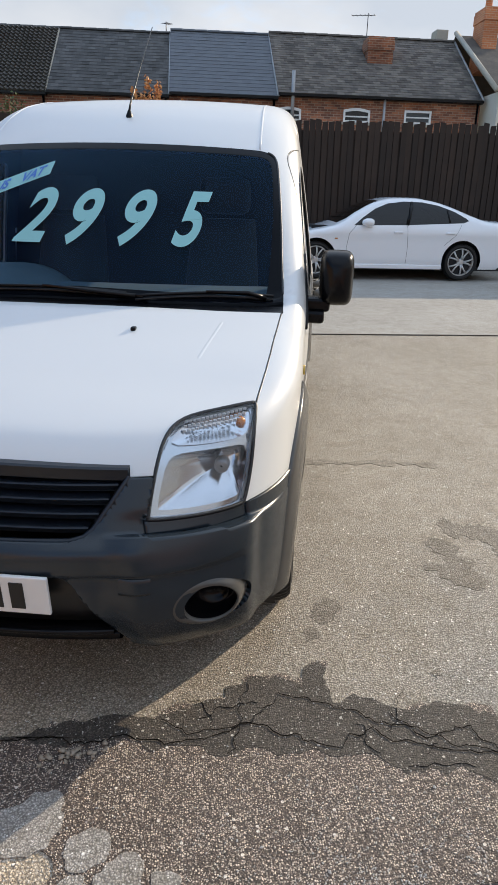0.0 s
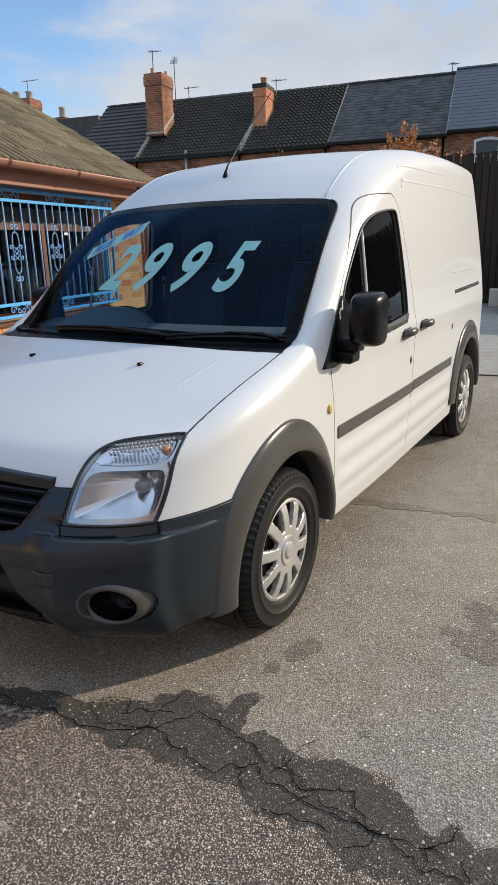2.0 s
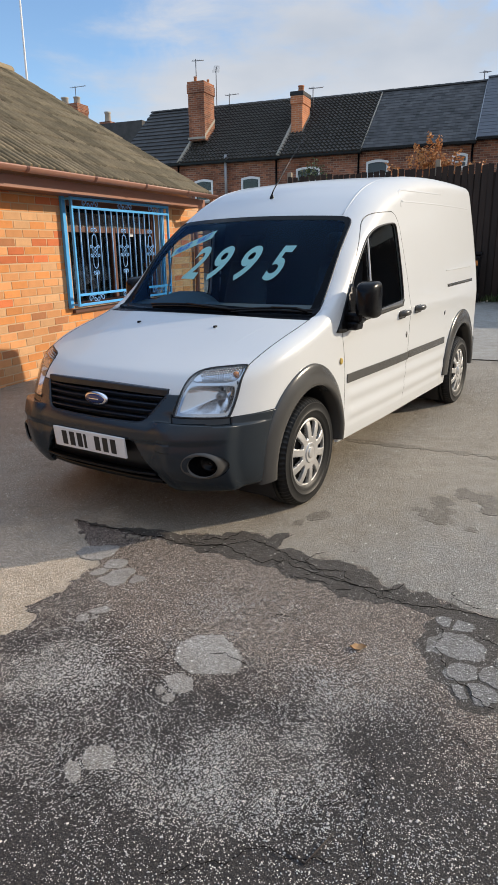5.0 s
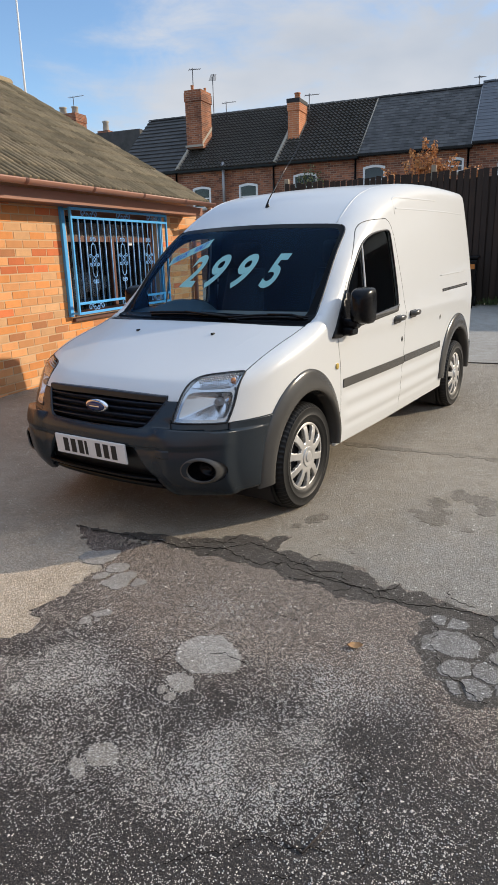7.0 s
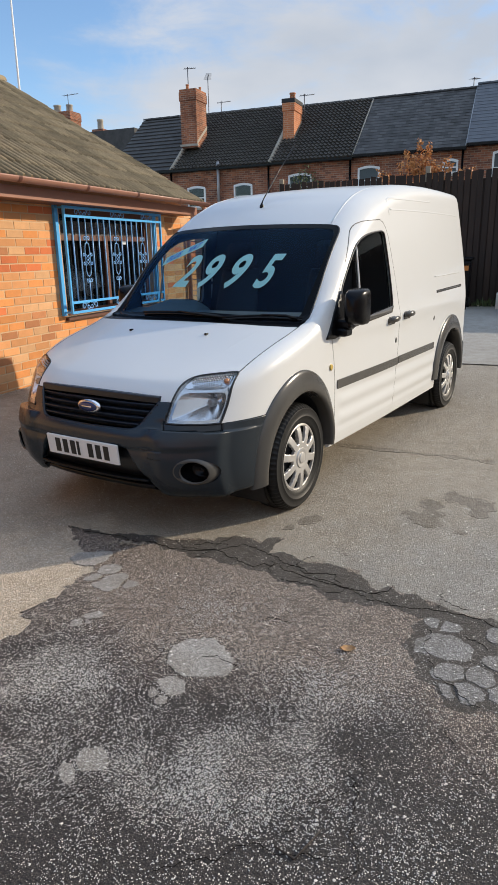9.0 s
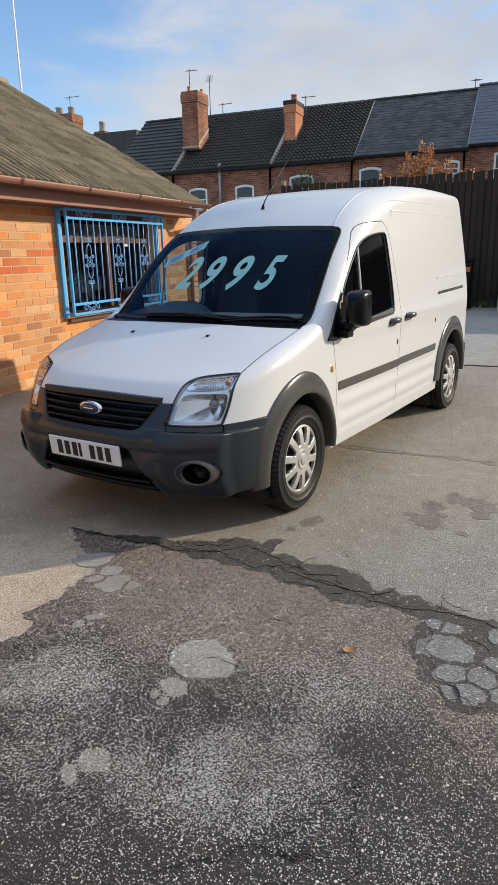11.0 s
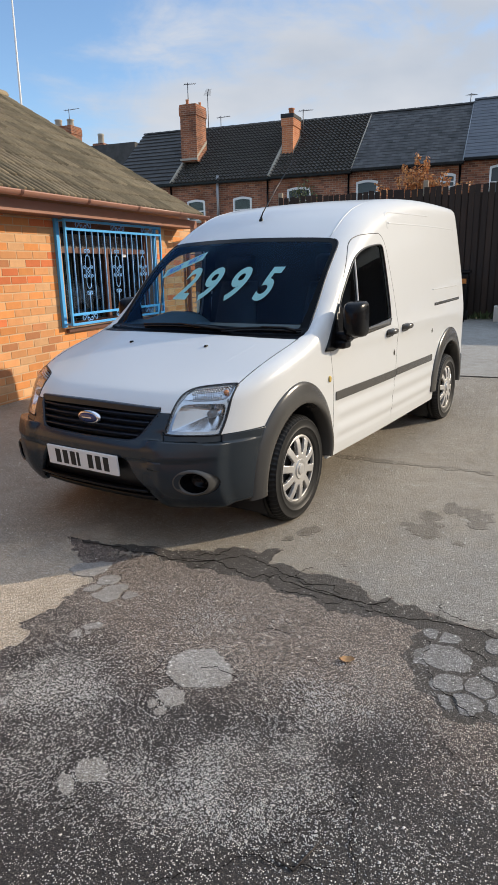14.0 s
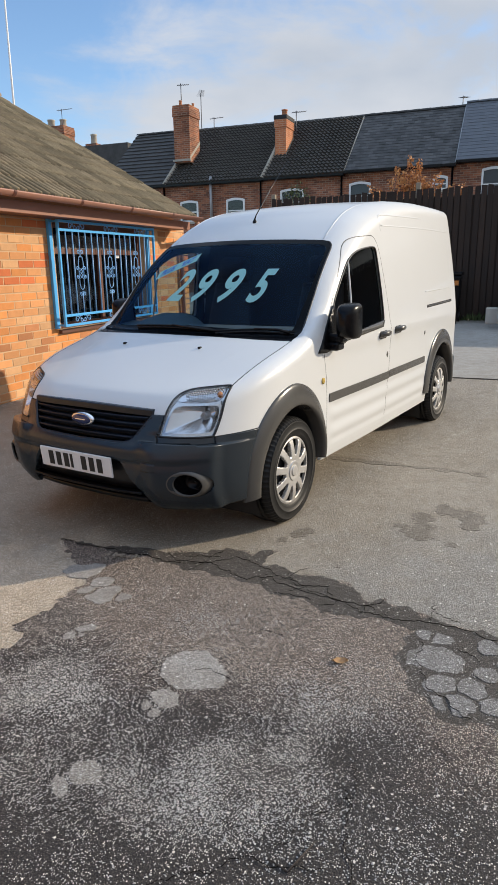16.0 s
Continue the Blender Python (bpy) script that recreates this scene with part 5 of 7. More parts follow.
patch("bitumen_band", [(-0.30, -0.865), (-0.05, -0.868), (0.08, -0.855), (0.31, -0.825), (0.53, -0.755), (0.62, -0.665), (0.77, -0.705), (0.86, -0.605), (0.87, -0.79), (1.03, -0.825), (1.19, -0.805), (1.32, -0.855), (1.45, -1.005), (1.49, -0.955), (1.72, -1.035), (1.95, -1.09),
                       (1.93, -1.16), (1.70, -1.14), (1.44, -1.14), (1.25, -1.12), (1.0, -1.03), (0.80, -0.98), (0.55, -0.97), (0.3, -0.93), (0.05, -0.912), (-0.12, -0.892)], 0.0042, BITUMEN, "bare black bitumen along a broken tarmac edge", 0.05, 5, 0.02)


def plates(seed, turn, members, gap=0.009, material=ISLAND):
    """Plates of older tarmac left standing: each an ellipse cut off where its neighbours begin."""
    for i, (x, y, a, b) in enumerate(members):
        pts = []
        for k in range(40):
            w = 2 * math.pi * k / 40
            e = 1 + 0.10 * math.sin(2 * w + seed + i) + 0.07 * math.cos(3 * w + 2 * i + seed) + 0.04 * math.sin(7 * w + i)
            ca, sa = math.cos(w), math.sin(w)
            px, py = a * e * abs(ca) ** 0.85 * (1 if ca > 0 else -1), b * e * abs(sa) ** 0.85 * (1 if sa > 0 else -1)
            p = Vector((px * math.cos(turn) - py * math.sin(turn), px * math.sin(turn) + py * math.cos(turn)))
            for j, (ox, oy, oa, ob_) in enumerate(members):
                if j != i:
                    d = Vector((ox - x, oy - y))
                    far = d.length * (a + b) / (a + b + oa + ob_) - gap
                    along = p.dot(d.normalized())
                    if along > far > 0:
                        p = p - d.normalized() * (along - far)
            pts.append((x + p.x, y + p.y))
        patch("tarmac_island", pts, 0.0046 + 0.0002 * i, material, "pale island of older tarmac" if material is ISLAND else "grey plate of broken tarmac", min(0.03, 0.3 * min(a, b)), seed * 9 + i, 0.006)


plates(2, 0.48, ((0.93, -1.726, 0.112, 0.138), (0.907, -1.898, 0.044, 0.050), (0.868, -1.964, 0.020, 0.020), (0.904, -1.985, 0.021, 0.021)))
plates(3, 0.70, ((0.845, -2.300, 0.048, 0.046), (0.806, -2.368, 0.024, 0.040)))
plates(5, 0.63, ((0.045, -1.155, 0.105, 0.070), (0.204, -1.228, 0.054, 0.049), (0.179, -1.325, 0.046, 0.034), (0.280, -1.328, 0.076, 0.078), (0.376, -1.327, 0.036, 0.036)))
plates(7, 0.67, ((0.338, -1.680, 0.026, 0.031), (0.372, -1.614, 0.044, 0.027), (0.380, -1.659, 0.020, 0.018)), 0.006)
patch("bitumen_gap", [(1.66, -1.12), (1.80, -1.10), (2.1, -1.12), (2.3, -1.3), (2.25, -1.6), (2.1, -1.72), (1.85, -1.70), (1.72, -1.58), (1.64, -1.38)], 0.0036, BITUMEN, "dark bitumen between tarmac plates", 0.05, 31, 0.02)
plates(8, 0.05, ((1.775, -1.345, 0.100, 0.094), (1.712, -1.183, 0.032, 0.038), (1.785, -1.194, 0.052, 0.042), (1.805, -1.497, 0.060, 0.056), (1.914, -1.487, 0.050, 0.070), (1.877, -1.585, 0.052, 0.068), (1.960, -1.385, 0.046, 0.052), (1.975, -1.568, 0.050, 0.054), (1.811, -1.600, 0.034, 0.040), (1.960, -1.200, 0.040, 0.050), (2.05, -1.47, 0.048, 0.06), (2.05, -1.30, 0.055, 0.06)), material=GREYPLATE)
for i, pts in enumerate(([(1.43, -0.04), (1.50, -0.01), (1.53, 0.14), (1.58, 0.19), (1.64, 0.14), (1.63, 0.01), (1.61, -0.08), (1.60, -0.18), (1.54, -0.19), (1.48, -0.13)], [(1.59, 0.34), (1.63, 0.38), (1.74, 0.33), (1.91, 0.30), (1.91, 0.18), (1.87, 0.10), (1.83, 0.04), (1.78, 0.05), (1.75, 0.19), (1.65, 0.20)], [(1.73, -0.22), (1.77, -0.20), (1.77, -0.25), (1.74, -0.25)], [(0.89, -0.36), (0.90, -0.27), (0.97, -0.24), (1.0, -0.29), (0.95, -0.38)], [(1.19, -0.70), (1.21, -0.66), (1.25, -0.67), (1.24, -0.71)], [(0.84, -0.46), (0.87, -0.43), (0.89, -0.46), (0.86, -0.49)])):
    patch("damp_patch", pts, 0.0015, DAMP, "dark damp stain on the tarmac", 0.07, 60 + i, 0.015)
patch("worn_seam", [(0.69, 1.23), (0.93, 1.20), (1.23, 1.19), (1.48, 1.16), (1.72, 1.12), (1.88, 1.12), (1.89, 1.05), (1.73, 1.07), (1.49, 1.09), (1.24, 1.12), (0.94, 1.12), (0.71, 1.15)], 0.0016, SEAM, "shallow dark seam in the tarmac", 0.05, 77, 0.02)
patch("concrete_apron", [(-2.6, 4.87), (13, 4.87), (13, 11.55), (-2.6, 11.55)], 0.006, CONCRETE, "pale concrete slab at the back of the yard", 0.0, 3, 0.4, "slab")


def crack(pts, w, seed, z=0.0075):
    ol = rough_outline(pts, 0.012, 0.034, seed, closed=False)
    jit = random.Random(seed)
    ol = [(x + jit.uniform(-0.0035, 0.0035), y + jit.uniform(-0.0035, 0.0035)) for x, y in ol]
    bm = bmesh.new()
    rows = []
    for i, (x, y) in enumerate(ol):
        a, b = ol[max(i - 1, 0)], ol[min(i + 1, len(ol) - 1)]
        t = Vector((b[0] - a[0], b[1] - a[1], 0)).normalized()
        k = 0.38 * w * (0.3 + abs(noise.noise((x * 17, y * 17, seed))) * 1.6) * min(1, i / 3 + 0.2, (len(ol) - 1 - i) / 4 + 0.15)
        rows.append([(x - t.y * s * k, y + t.x * s * k, rise(x, y) + z - (0.0 if s else 0.002)) for s in (-0.5, 0, 0.5)])
    add_grid(bm, rows)
    return tagged(part("crack", bm, CRACK, smooth=False), "dark open crack in the tarmac", "crack", kind="structure")


for i, (pts, w) in enumerate((([(-0.32, -0.86), (0.0, -0.90), (0.25, -0.90), (0.42, -0.93), (0.62, -0.88), (0.8, -0.95), (0.95, -0.93), (1.12, -1.0), (1.28, -1.02), (1.44, -1.10), (1.62, -1.10), (1.73, -1.08), (1.95, -1.12), (2.6, -1.25)], 0.0105),
                              ([(0.36, -0.84), (0.45, -0.90), (0.62, -0.88), (0.70, -0.76)], 0.007), ([(0.70, -0.75), (0.84, -0.82), (0.98, -0.89), (1.16, -0.97), (1.33, -1.04), (1.49, -1.06)], 0.007), ([(1.03, -0.84), (1.10, -0.95), (1.25, -0.92), (1.30, -1.04)], 0.008), ([(1.44, -1.10), (1.48, -1.0), (1.50, -0.93)], 0.008), ([(1.72, -0.92), (1.71, -1.0), (1.73, -1.08)], 0.008), ([(1.58, -2.08), (1.60, -2.2), (1.66, -2.32), (1.64, -2.42)], 0.007), ([(1.20, -2.55), (1.32, -2.48), (1.42, -2.40), (1.60, -2.36)], 0.006),
                              ([(0.55, -0.98), (0.58, -0.85), (0.62, -0.70)], 0.006), ([(0.70, -1.52), (0.765, -1.72), (0.80, -1.88), (0.80, -2.06)], 0.0045), ([(0.735, -2.26), (0.76, -2.34), (0.785, -2.42)], 0.009), ([(1.45, -2.35), (1.52, -2.2), (1.62, -2.1), (1.60, -1.95)], 0.005),
                              ([(1.70, -1.22), (1.71, -1.34), (1.73, -1.46), (1.80, -1.58), (1.92, -1.66)], 0.005), ([(1.30, -2.62), (1.42, -2.55), (1.52, -2.46)], 0.006))):
    crack(pts, w, i * 7 + 1)
rng = random.Random(21)
for i in range(20):
    x = rng.uniform(0.2, 1.9)
    y = -0.80 - 0.16 * x + rng.uniform(-0.10, 0.06)
    if i > 8:
        x, y = rng.uniform(0.5, 2.1), rng.uniform(-2.7, -1.3)
    a, ln = rng.uniform(0, 3.14), rng.uniform(0.06, 0.16)
    pts = [(x, y)]
    for _ in range(3):
        a += rng.uniform(-0.8, 0.8)
        x, y = x + math.cos(a) * ln * 0.4, y + math.sin(a) * ln * 0.4
        pts.append((x, y))
    crack(pts, 0.0035, 200 + i, 0.0062)
bm = bmesh.new()
rows = [[(x, 4.868 + s * (0.014 + 0.006 * noise.noise((x * 5, 0, 0))) + 0.01 * noise.noise((x * 2, 1, 0)), rise(x, 4.87) + 0.009) for s in (-1, 0, 1)] for x in np.arange(-2.6, 13, 0.1)]
add_grid(bm, rows)
tagged(part("expansion_joint", bm, CRACK, smooth=False), "dark joint between tarmac and concrete", "joint", kind="structure")

# loose stones
GRIT = mat("loose_grit", (0.80, 0.77, 0.72), 0.9, var=0.25, scale=40)
rng = random.Random(7)
HEAPS = ((0.48, -2.02, 0.15, 5000), (1.22, -2.18, 0.17, 8000), (1.48, -1.66, 0.15, 3500), (0.80, -1.42, 0.2, 3000), (1.1, -2.0, 0.6, 15000), (0.9, -2.5, 0.4, 8000), (1.8, -2.4, 0.5, 9000), (0.4, -2.2, 0.3, 3000))
spots = []
for hx, hy, hr, many in HEAPS:
    for _ in range(many):
        x, y = rng.gauss(hx, hr), rng.gauss(hy, hr * 0.8)
        if noise.noise((x * 4.2, y * 4.2, 5)) + 0.5 * noise.noise((x * 15, y * 15, 2)) < rng.uniform(-0.6, 0.5) or x < 0.12 + 0.1 * noise.noise((0, y * 6, 1)) or y > -1.04 - 0.14 * max(0, x - 1.0):
            continue
        s = 0.0011 + 0.0022 * rng.random() ** 2
        spots.append((x, y, s * (1.9 if rng.random() < 0.012 else 1)))
for _ in range(6000):
    spots.append((rng.uniform(-1.0, 3.6), rng.uniform(-1.2, 3.5), rng.uniform(0.0015, 0.0036)))
vv, ff = [], []
for x, y, s in spots:
    a = rng.uniform(0, 6.28)
    c, sn = math.cos(a) * s, math.sin(a) * s
    k = len(vv)
    z = rise(x, y) + 0.003
    vv += [(x + c, y + sn, z + s * 0.4), (x - sn * 0.8, y + c * 0.8, z + s * 0.35), (x - c * 1.2, y - sn * 1.2, z + s * 0.4), (x + sn * 0.7, y - c * 0.7, z + s * 0.45), (x + c * 0.2, y, z + s * 1.25), (x, y, z - s * 0.5)]
    for q in range(4):
        ff += [(k + q, k + (q + 1) % 4, k + 4), (k + (q + 1) % 4, k + q, k + 5)]
me = bpy.data.meshes.new("loose_grit")
me.from_pydata(vv, [], ff)
me.materials.append(GRIT)
tagged(new("loose_grit", me), "pale loose grit scattered over the tarmac", "grit", kind="stuff")

# rounded pebbles gathered at the end of the broken edge
PEBBLE = mat("pebble", (0.52, 0.44, 0.34), 0.8, var=0.4, scale=30, fine=200, bump=0.2)
rng = random.Random(17)
vv, ff = [], []
for _ in range(30):
    x = rng.uniform(0.04, 0.22)
    y = -0.957 + 0.12 * (x - 0.12) + rng.gauss(0, 0.017)
    a, q = rng.uniform(0, 3.14), rng.uniform(0.004, 0.0085)
    k = len(vv)
    for h, rr in ((0.1, 0.75), (0.55, 1.0), (1.05, 0.6)):
        for t in range(7):
            w = 2 * math.pi * t / 7 + h
            px, py = q * 1.3 * rr * math.cos(w), q * rr * math.sin(w)
            vv.append((x + px * math.cos(a) - py * math.sin(a), y + px * math.sin(a) + py * math.cos(a), 0.006 + q * h))
    for h in (0, 7):
        ff += [(k + h + t, k + h + (t + 1) % 7, k + h + 7 + (t + 1) % 7, k + h + 7 + t) for t in range(7)]
    ff.append(tuple(k + 14 + t for t in range(7)))
me = bpy.data.meshes.new("pebbles")
me.from_pydata(vv, [], ff)
me.materials.append(PEBBLE)
for p in me.polygons:
    p.use_smooth = True
tagged(new("pebbles", me), "small heap of rounded pale pebbles on tarmac", "pebbles", kind="stuff")

# dry twig
TWIGM = mat("dry_twig", (0.06, 0.045, 0.035), 0.85, var=0.3, scale=60)
tagged(part("twig", tube([(1.460, -2.386, 0.007), (1.518, -2.403, 0.006), (1.535, -2.36, 0.009), (1.560, -2.302, 0.012)], [0.002, 0.003, 0.0028, 0.0015], 6), TWIGM), "thin bent dark twig lying on worn tarmac", "twig")

# fallen leaf
LEAFM = mat("dry_leaf", (0.58, 0.33, 0.14), 0.7, var=0.3, scale=60, fine=250, bump=0.2)
bm = bmesh.new()
rows = []
for u in np.linspace(-1, 1, 13):
    w = 0.034 * (1 - abs(u) ** 1.7) + 0.001 + 0.006 * abs(math.sin(u * 9)) * (1 - abs(u))
    rows.append([(u * 0.048, w * s, 0.010 + 0.016 * (abs(s) ** 1.5) + 0.012 * u * u + 0.004 * math.sin(u * 7 + s * 4)) for s in (-1, -0.5, 0, 0.5, 1)])
add_grid(bm, rows)
leaf = part("leaf", bm, LEAFM)
leaf.matrix_basis = pose(1.435, -1.488, 0.0, 0, 0, 20) @ Matrix.Diagonal((0.62, 0.55, 0.5, 1))
tagged(leaf, "curled brown dry leaf lying on tarmac", "leaf")


# ---- the brick bungalow ----
BUFF = mat("buff_brick", (0.76, 0.355, 0.145), 0.88, var=0.14, scale=11, fine=140, bump=0.5, rand=0.20)
REDB = mat("red_brick", (0.72, 0.20, 0.07), 0.88, var=0.16, scale=9, fine=120, bump=0.35, rand=0.2)
DULLB = mat("dull_brick", (0.60, 0.25, 0.105), 0.85, var=0.2, scale=9, fine=120, bump=0.35, rand=0.2)
PALEB = mat("pale_brick", (0.74, 0.42, 0.21), 0.88, var=0.16, scale=11, fine=140, bump=0.5, rand=0.18)
ORNGB = mat("orange_brick", (0.78, 0.315, 0.10), 0.88, var=0.16, scale=11, fine=140, bump=0.5, rand=0.18)
MORTAR = mat("mortar", (0.66, 0.45, 0.27), 0.95, var=0.12, scale=6, fine=200, bump=0.4)
BROWNP = mat("brown_plastic", (0.36, 0.175, 0.12), 0.42, var=0.1, scale=3, fine=80)
BROWNW = mat("brown_wood", (0.16, 0.062, 0.038), 0.55, var=0.25, scale=6, fine=90, bump=0.2)
TILE = mat("concrete_roof_tile", (0.39, 0.305, 0.185), 0.9, spec=0.2, var=0.22, scale=7, fine=45, bump=0.45, rand=0.28, col2=(0.11, 0.092, 0.062))
BLUE = mat("blue_gloss_paint", (0.10, 0.48, 0.95), 0.35, var=0.1, scale=5, fine=60, bump=0.05)
PALEBLUE = mat("pale_blue_paint", (0.22, 0.50, 0.90), 0.4, var=0.12, scale=9)
# near-black colour that stands in for the shade of unlit insides
UNLITINSIDE = mat("unlit_inside", (0.012, 0.012, 0.014), 0.9)
PANE = glass("window_pane", (0.72, 0.75, 0.77))
WX, W_END = -2.82, 5.80
WIN = (2.62, 4.60, 0.80, 1.985)
bungalow_wall = thing("wall_west", "orange-buff brick house wall with scattered red bricks", "wall", kind="structure")
bm = bmesh.new()
for y0, y1, z0, z1 in ((-6, W_END, -0.1, WIN[2]), (-6, W_END, WIN[3], 2.12), (-6, WIN[0], WIN[2], WIN[3]), (WIN[1], W_END, WIN[2], WIN[3])):
    add_box(bm, WX - 0.22, WX - 0.0035, y0, y1, z0, z1)
part("mortar_bed", bm, MORTAR, bungalow_wall, smooth=False)
bm = bmesh.new()
add_box(bm, -9.2, WX - 0.009, W_END - 0.22, W_END - 0.0, -0.1, 2.1)
gv = [bm.verts.new(p) for p in ((-9.2, W_END - 0.01, 2.1), (WX, W_END - 0.01, 2.1), (-5.71, W_END - 0.01, 3.95))]
bm.faces.new(gv)
tagged(part("wall_gable", bm, DULLB, smooth=False), "brick gable wall of the house", "wall", kind="structure")


def brick_mesh(name, length, material):
    bm = box(-0.055, 0.0, 0, length, 0, 0.0705)
    es = [e for e in bm.edges if all(v.co.x > -0.001 for v in e.verts)]
    bmesh.ops.bevel(bm, geom=es, offset=0.0025, segments=1, affect="EDGES")
    me = bpy.data.meshes.new(name)
    bm.to_mesh(me)
    bm.free()
    me.materials.append(material)
    return me


# security grille over the window
grille_t = thing("window_grille", "blue painted wrought iron window grille with scrollwork", "window grille", pose(-2.70, 0, 0))
GY0, GY1, GZ0, GZ1 = 2.53, 4.67, 0.835, 1.995
for y in (GY0, GY1 - 0.028):
    part("upright", box(-0.014, 0.014, y, y + 0.028, GZ0, GZ1, 0.003), BLUE, grille_t, smooth=False)
for z in (GZ0, 0.945, 1.875, GZ1 - 0.028):
    part("rail", box(-0.012, 0.012, GY0 + 0.029, GY1 - 0.029, z, z + 0.028, 0.003), BLUE, grille_t, smooth=False)
for y in (GY0 - 0.03, GY1 - 0.03):
    part("wall_post", box(-0.118, -0.085, y, y + 0.058, GZ0 - 0.02, GZ1 + 0.005, 0.003), BLUE, grille_t, smooth=False)
    for z in (GZ0 + 0.01, GZ1 - 0.03):
        part("bracket", box(-0.086, -0.013, y + 0.02, y + 0.045, z, z + 0.02), BLUE, grille_t, smooth=False)


def spiral(cy, cz, r, turns, flip_y, flip_z, n=22):
    return [(0, cy + flip_y * r * (1 - 0.78 * t) * math.cos(turns * 2 * math.pi * t), cz + flip_z * r * (1 - 0.78 * t) * math.sin(turns * 2 * math.pi * t)) for t in np.linspace(0, 1, n)]


def scroll_pair(cy, cz, s):
    bm = bmesh.new()
    for f in (1, -1):
        add_tube(bm, spiral(cy + f * 0.118, cz + s * 0.002, 0.042, 1.1, -f, s), 0.0055, 6)
        add_tube(bm, [(0, cy + f * 0.079, cz), (0, cy + f * 0.075, cz + s * 0.02), (0, cy + f * 0.055, cz + s * 0.040), (0, cy + f * 0.02, cz + s * 0.036)], 0.0055, 6)
        add_tube(bm, spiral(cy + f * 0.032, cz - s * 0.004, 0.033, 1.0, -f, -s), 0.0055, 6)
    return bm


bars = [GY0 + 0.02 + (GY1 - GY0 - 0.04) * (i + 1) / 17 for i in range(16)]
for i, y in enumerate(bars):
    if i % 5 == 2:
        continue
    part("bar", tube([(0, y, 0.96), (0, y, 1.88)], 0.0085, 8), PALEBLUE, grille_t, "pale blue upright bar")
for i in (2, 7, 12):
    y = bars[i]
    part("bar", tube([(0, y, 0.96), (0, y, 1.22)], 0.0065, 8), PALEBLUE, grille_t)
    bm = bmesh.new()
    for f in (1, -1):
        add_tube(bm, [(0, y + f * 0.045, 1.30), (0, y + f * 0.045, 1.55), (0, y + f * 0.03, 1.60), (0, y, 1.615)], 0.0055, 6)
        add_tube(bm, [(0, y + f * 0.045, 1.30), (0, y + f * 0.03, 1.255), (0, y, 1.235)], 0.0055, 6)
        add_tube(bm, spiral(y + f * 0.032, 1.655, 0.028, 1.1, -f, 1), 0.005, 6)
        add_tube(bm, spiral(y + f * 0.032, 1.195, 0.028, 1.1, -f, -1), 0.005, 6)
        add_tube(bm, spiral(y + f * 0.072, 1.475, 0.024, 1.1, -f, 1), 0.005, 6)
        add_tube(bm, spiral(y + f * 0.072, 1.385, 0.024, 1.1, -f, -1), 0.005, 6)
        for k in range(3):
            add_tube(bm, [(0, y - 0.03, 1.38 + 0.04 * k + f * 0.02), (0, y + 0.03, 1.38 + 0.04 * k - f * 0.02)], 0.004, 6)
    add_tube(bm, [(0, y, 1.60), (0, y, 1.88)], 0.0065, 8)
    part("scroll_panel", bm, PALEBLUE, grille_t, "pale blue scroll panel")
for k in range(3):
    cy = GY0 + 0.36 + k * 0.71
    part("scroll", scroll_pair(cy, 1.932, 1), PALEBLUE, grille_t)
    part("scroll", scroll_pair(cy, 0.905, 1), PALEBLUE, grille_t)

# the window behind it
window = thing("window_1", "dark brown framed house window behind a blue grille", "window", kind="structure")
bm = bmesh.new()
for y0, y1, z0, z1 in ((WIN[0], WIN[1], WIN[2], WIN[2] + 0.06), (WIN[0], WIN[1], WIN[3] - 0.06, WIN[3]), (WIN[0], WIN[0] + 0.06, WIN[2] + 0.06, WIN[3] - 0.06), (WIN[1] - 0.06, WIN[1], WIN[2] + 0.06, WIN[3] - 0.06), (WIN[0] + 0.06, WIN[1] - 0.06, 1.64, 1.70), (3.58, 3.64, WIN[2] + 0.06, 1.64)):
    add_box(bm, WX - 0.13, WX - 0.07, y0, y1, z0, z1)
part("window_frame", bm, BROWNW, window, smooth=False)
part("window_sill", box(WX - 0.08, WX + 0.045, WIN[0] - 0.05, WIN[1] + 0.05, WIN[2] - 0.045, WIN[2] - 0.003, 0.006), BROWNW, window, smooth=False)
for y0, y1, z0, z1 in ((WIN[0] + 0.06, 3.58, WIN[2] + 0.06, 1.64), (3.64, WIN[1] - 0.06, WIN[2] + 0.06, 1.64), (WIN[0] + 0.06, WIN[1] - 0.06, 1.70, WIN[3] - 0.06)):
    p = part("pane", box(WX - 0.104, WX - 0.100, y0, y1, z0, z1), PANE, window, smooth=False)
    p.visible_shadow = False
# room walls coloured near-black in place of indoor shade
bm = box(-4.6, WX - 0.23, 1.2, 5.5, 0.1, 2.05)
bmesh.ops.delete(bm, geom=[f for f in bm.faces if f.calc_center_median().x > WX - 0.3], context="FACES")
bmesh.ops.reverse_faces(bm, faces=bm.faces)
part("room", bm, UNLITINSIDE, window, smooth=False)
NET = mat("faded_valance", (0.55, 0.46, 0.42), 0.9, var=0.3, scale=30)
bm = bmesh.new()
add_grid(bm, [[(WX - 0.17 + 0.012 * math.sin(y * 55), y, z) for z in (1.66, 1.76, 1.86)] for y in np.arange(WIN[0] + 0.05, WIN[1] - 0.04, 0.02)])
part("valance", bm, NET, window, "faded pleated valance")
BLIND = mat("blind_slat", (0.10, 0.105, 0.11), 0.8)
for y in np.arange(WIN[0] + 0.12, WIN[1] - 0.1, 0.125):
    part("blind_slat", box(WX - 0.20, WX - 0.16, y, y + 0.004, WIN[2] + 0.05, 1.64), BLIND, window, smooth=False)
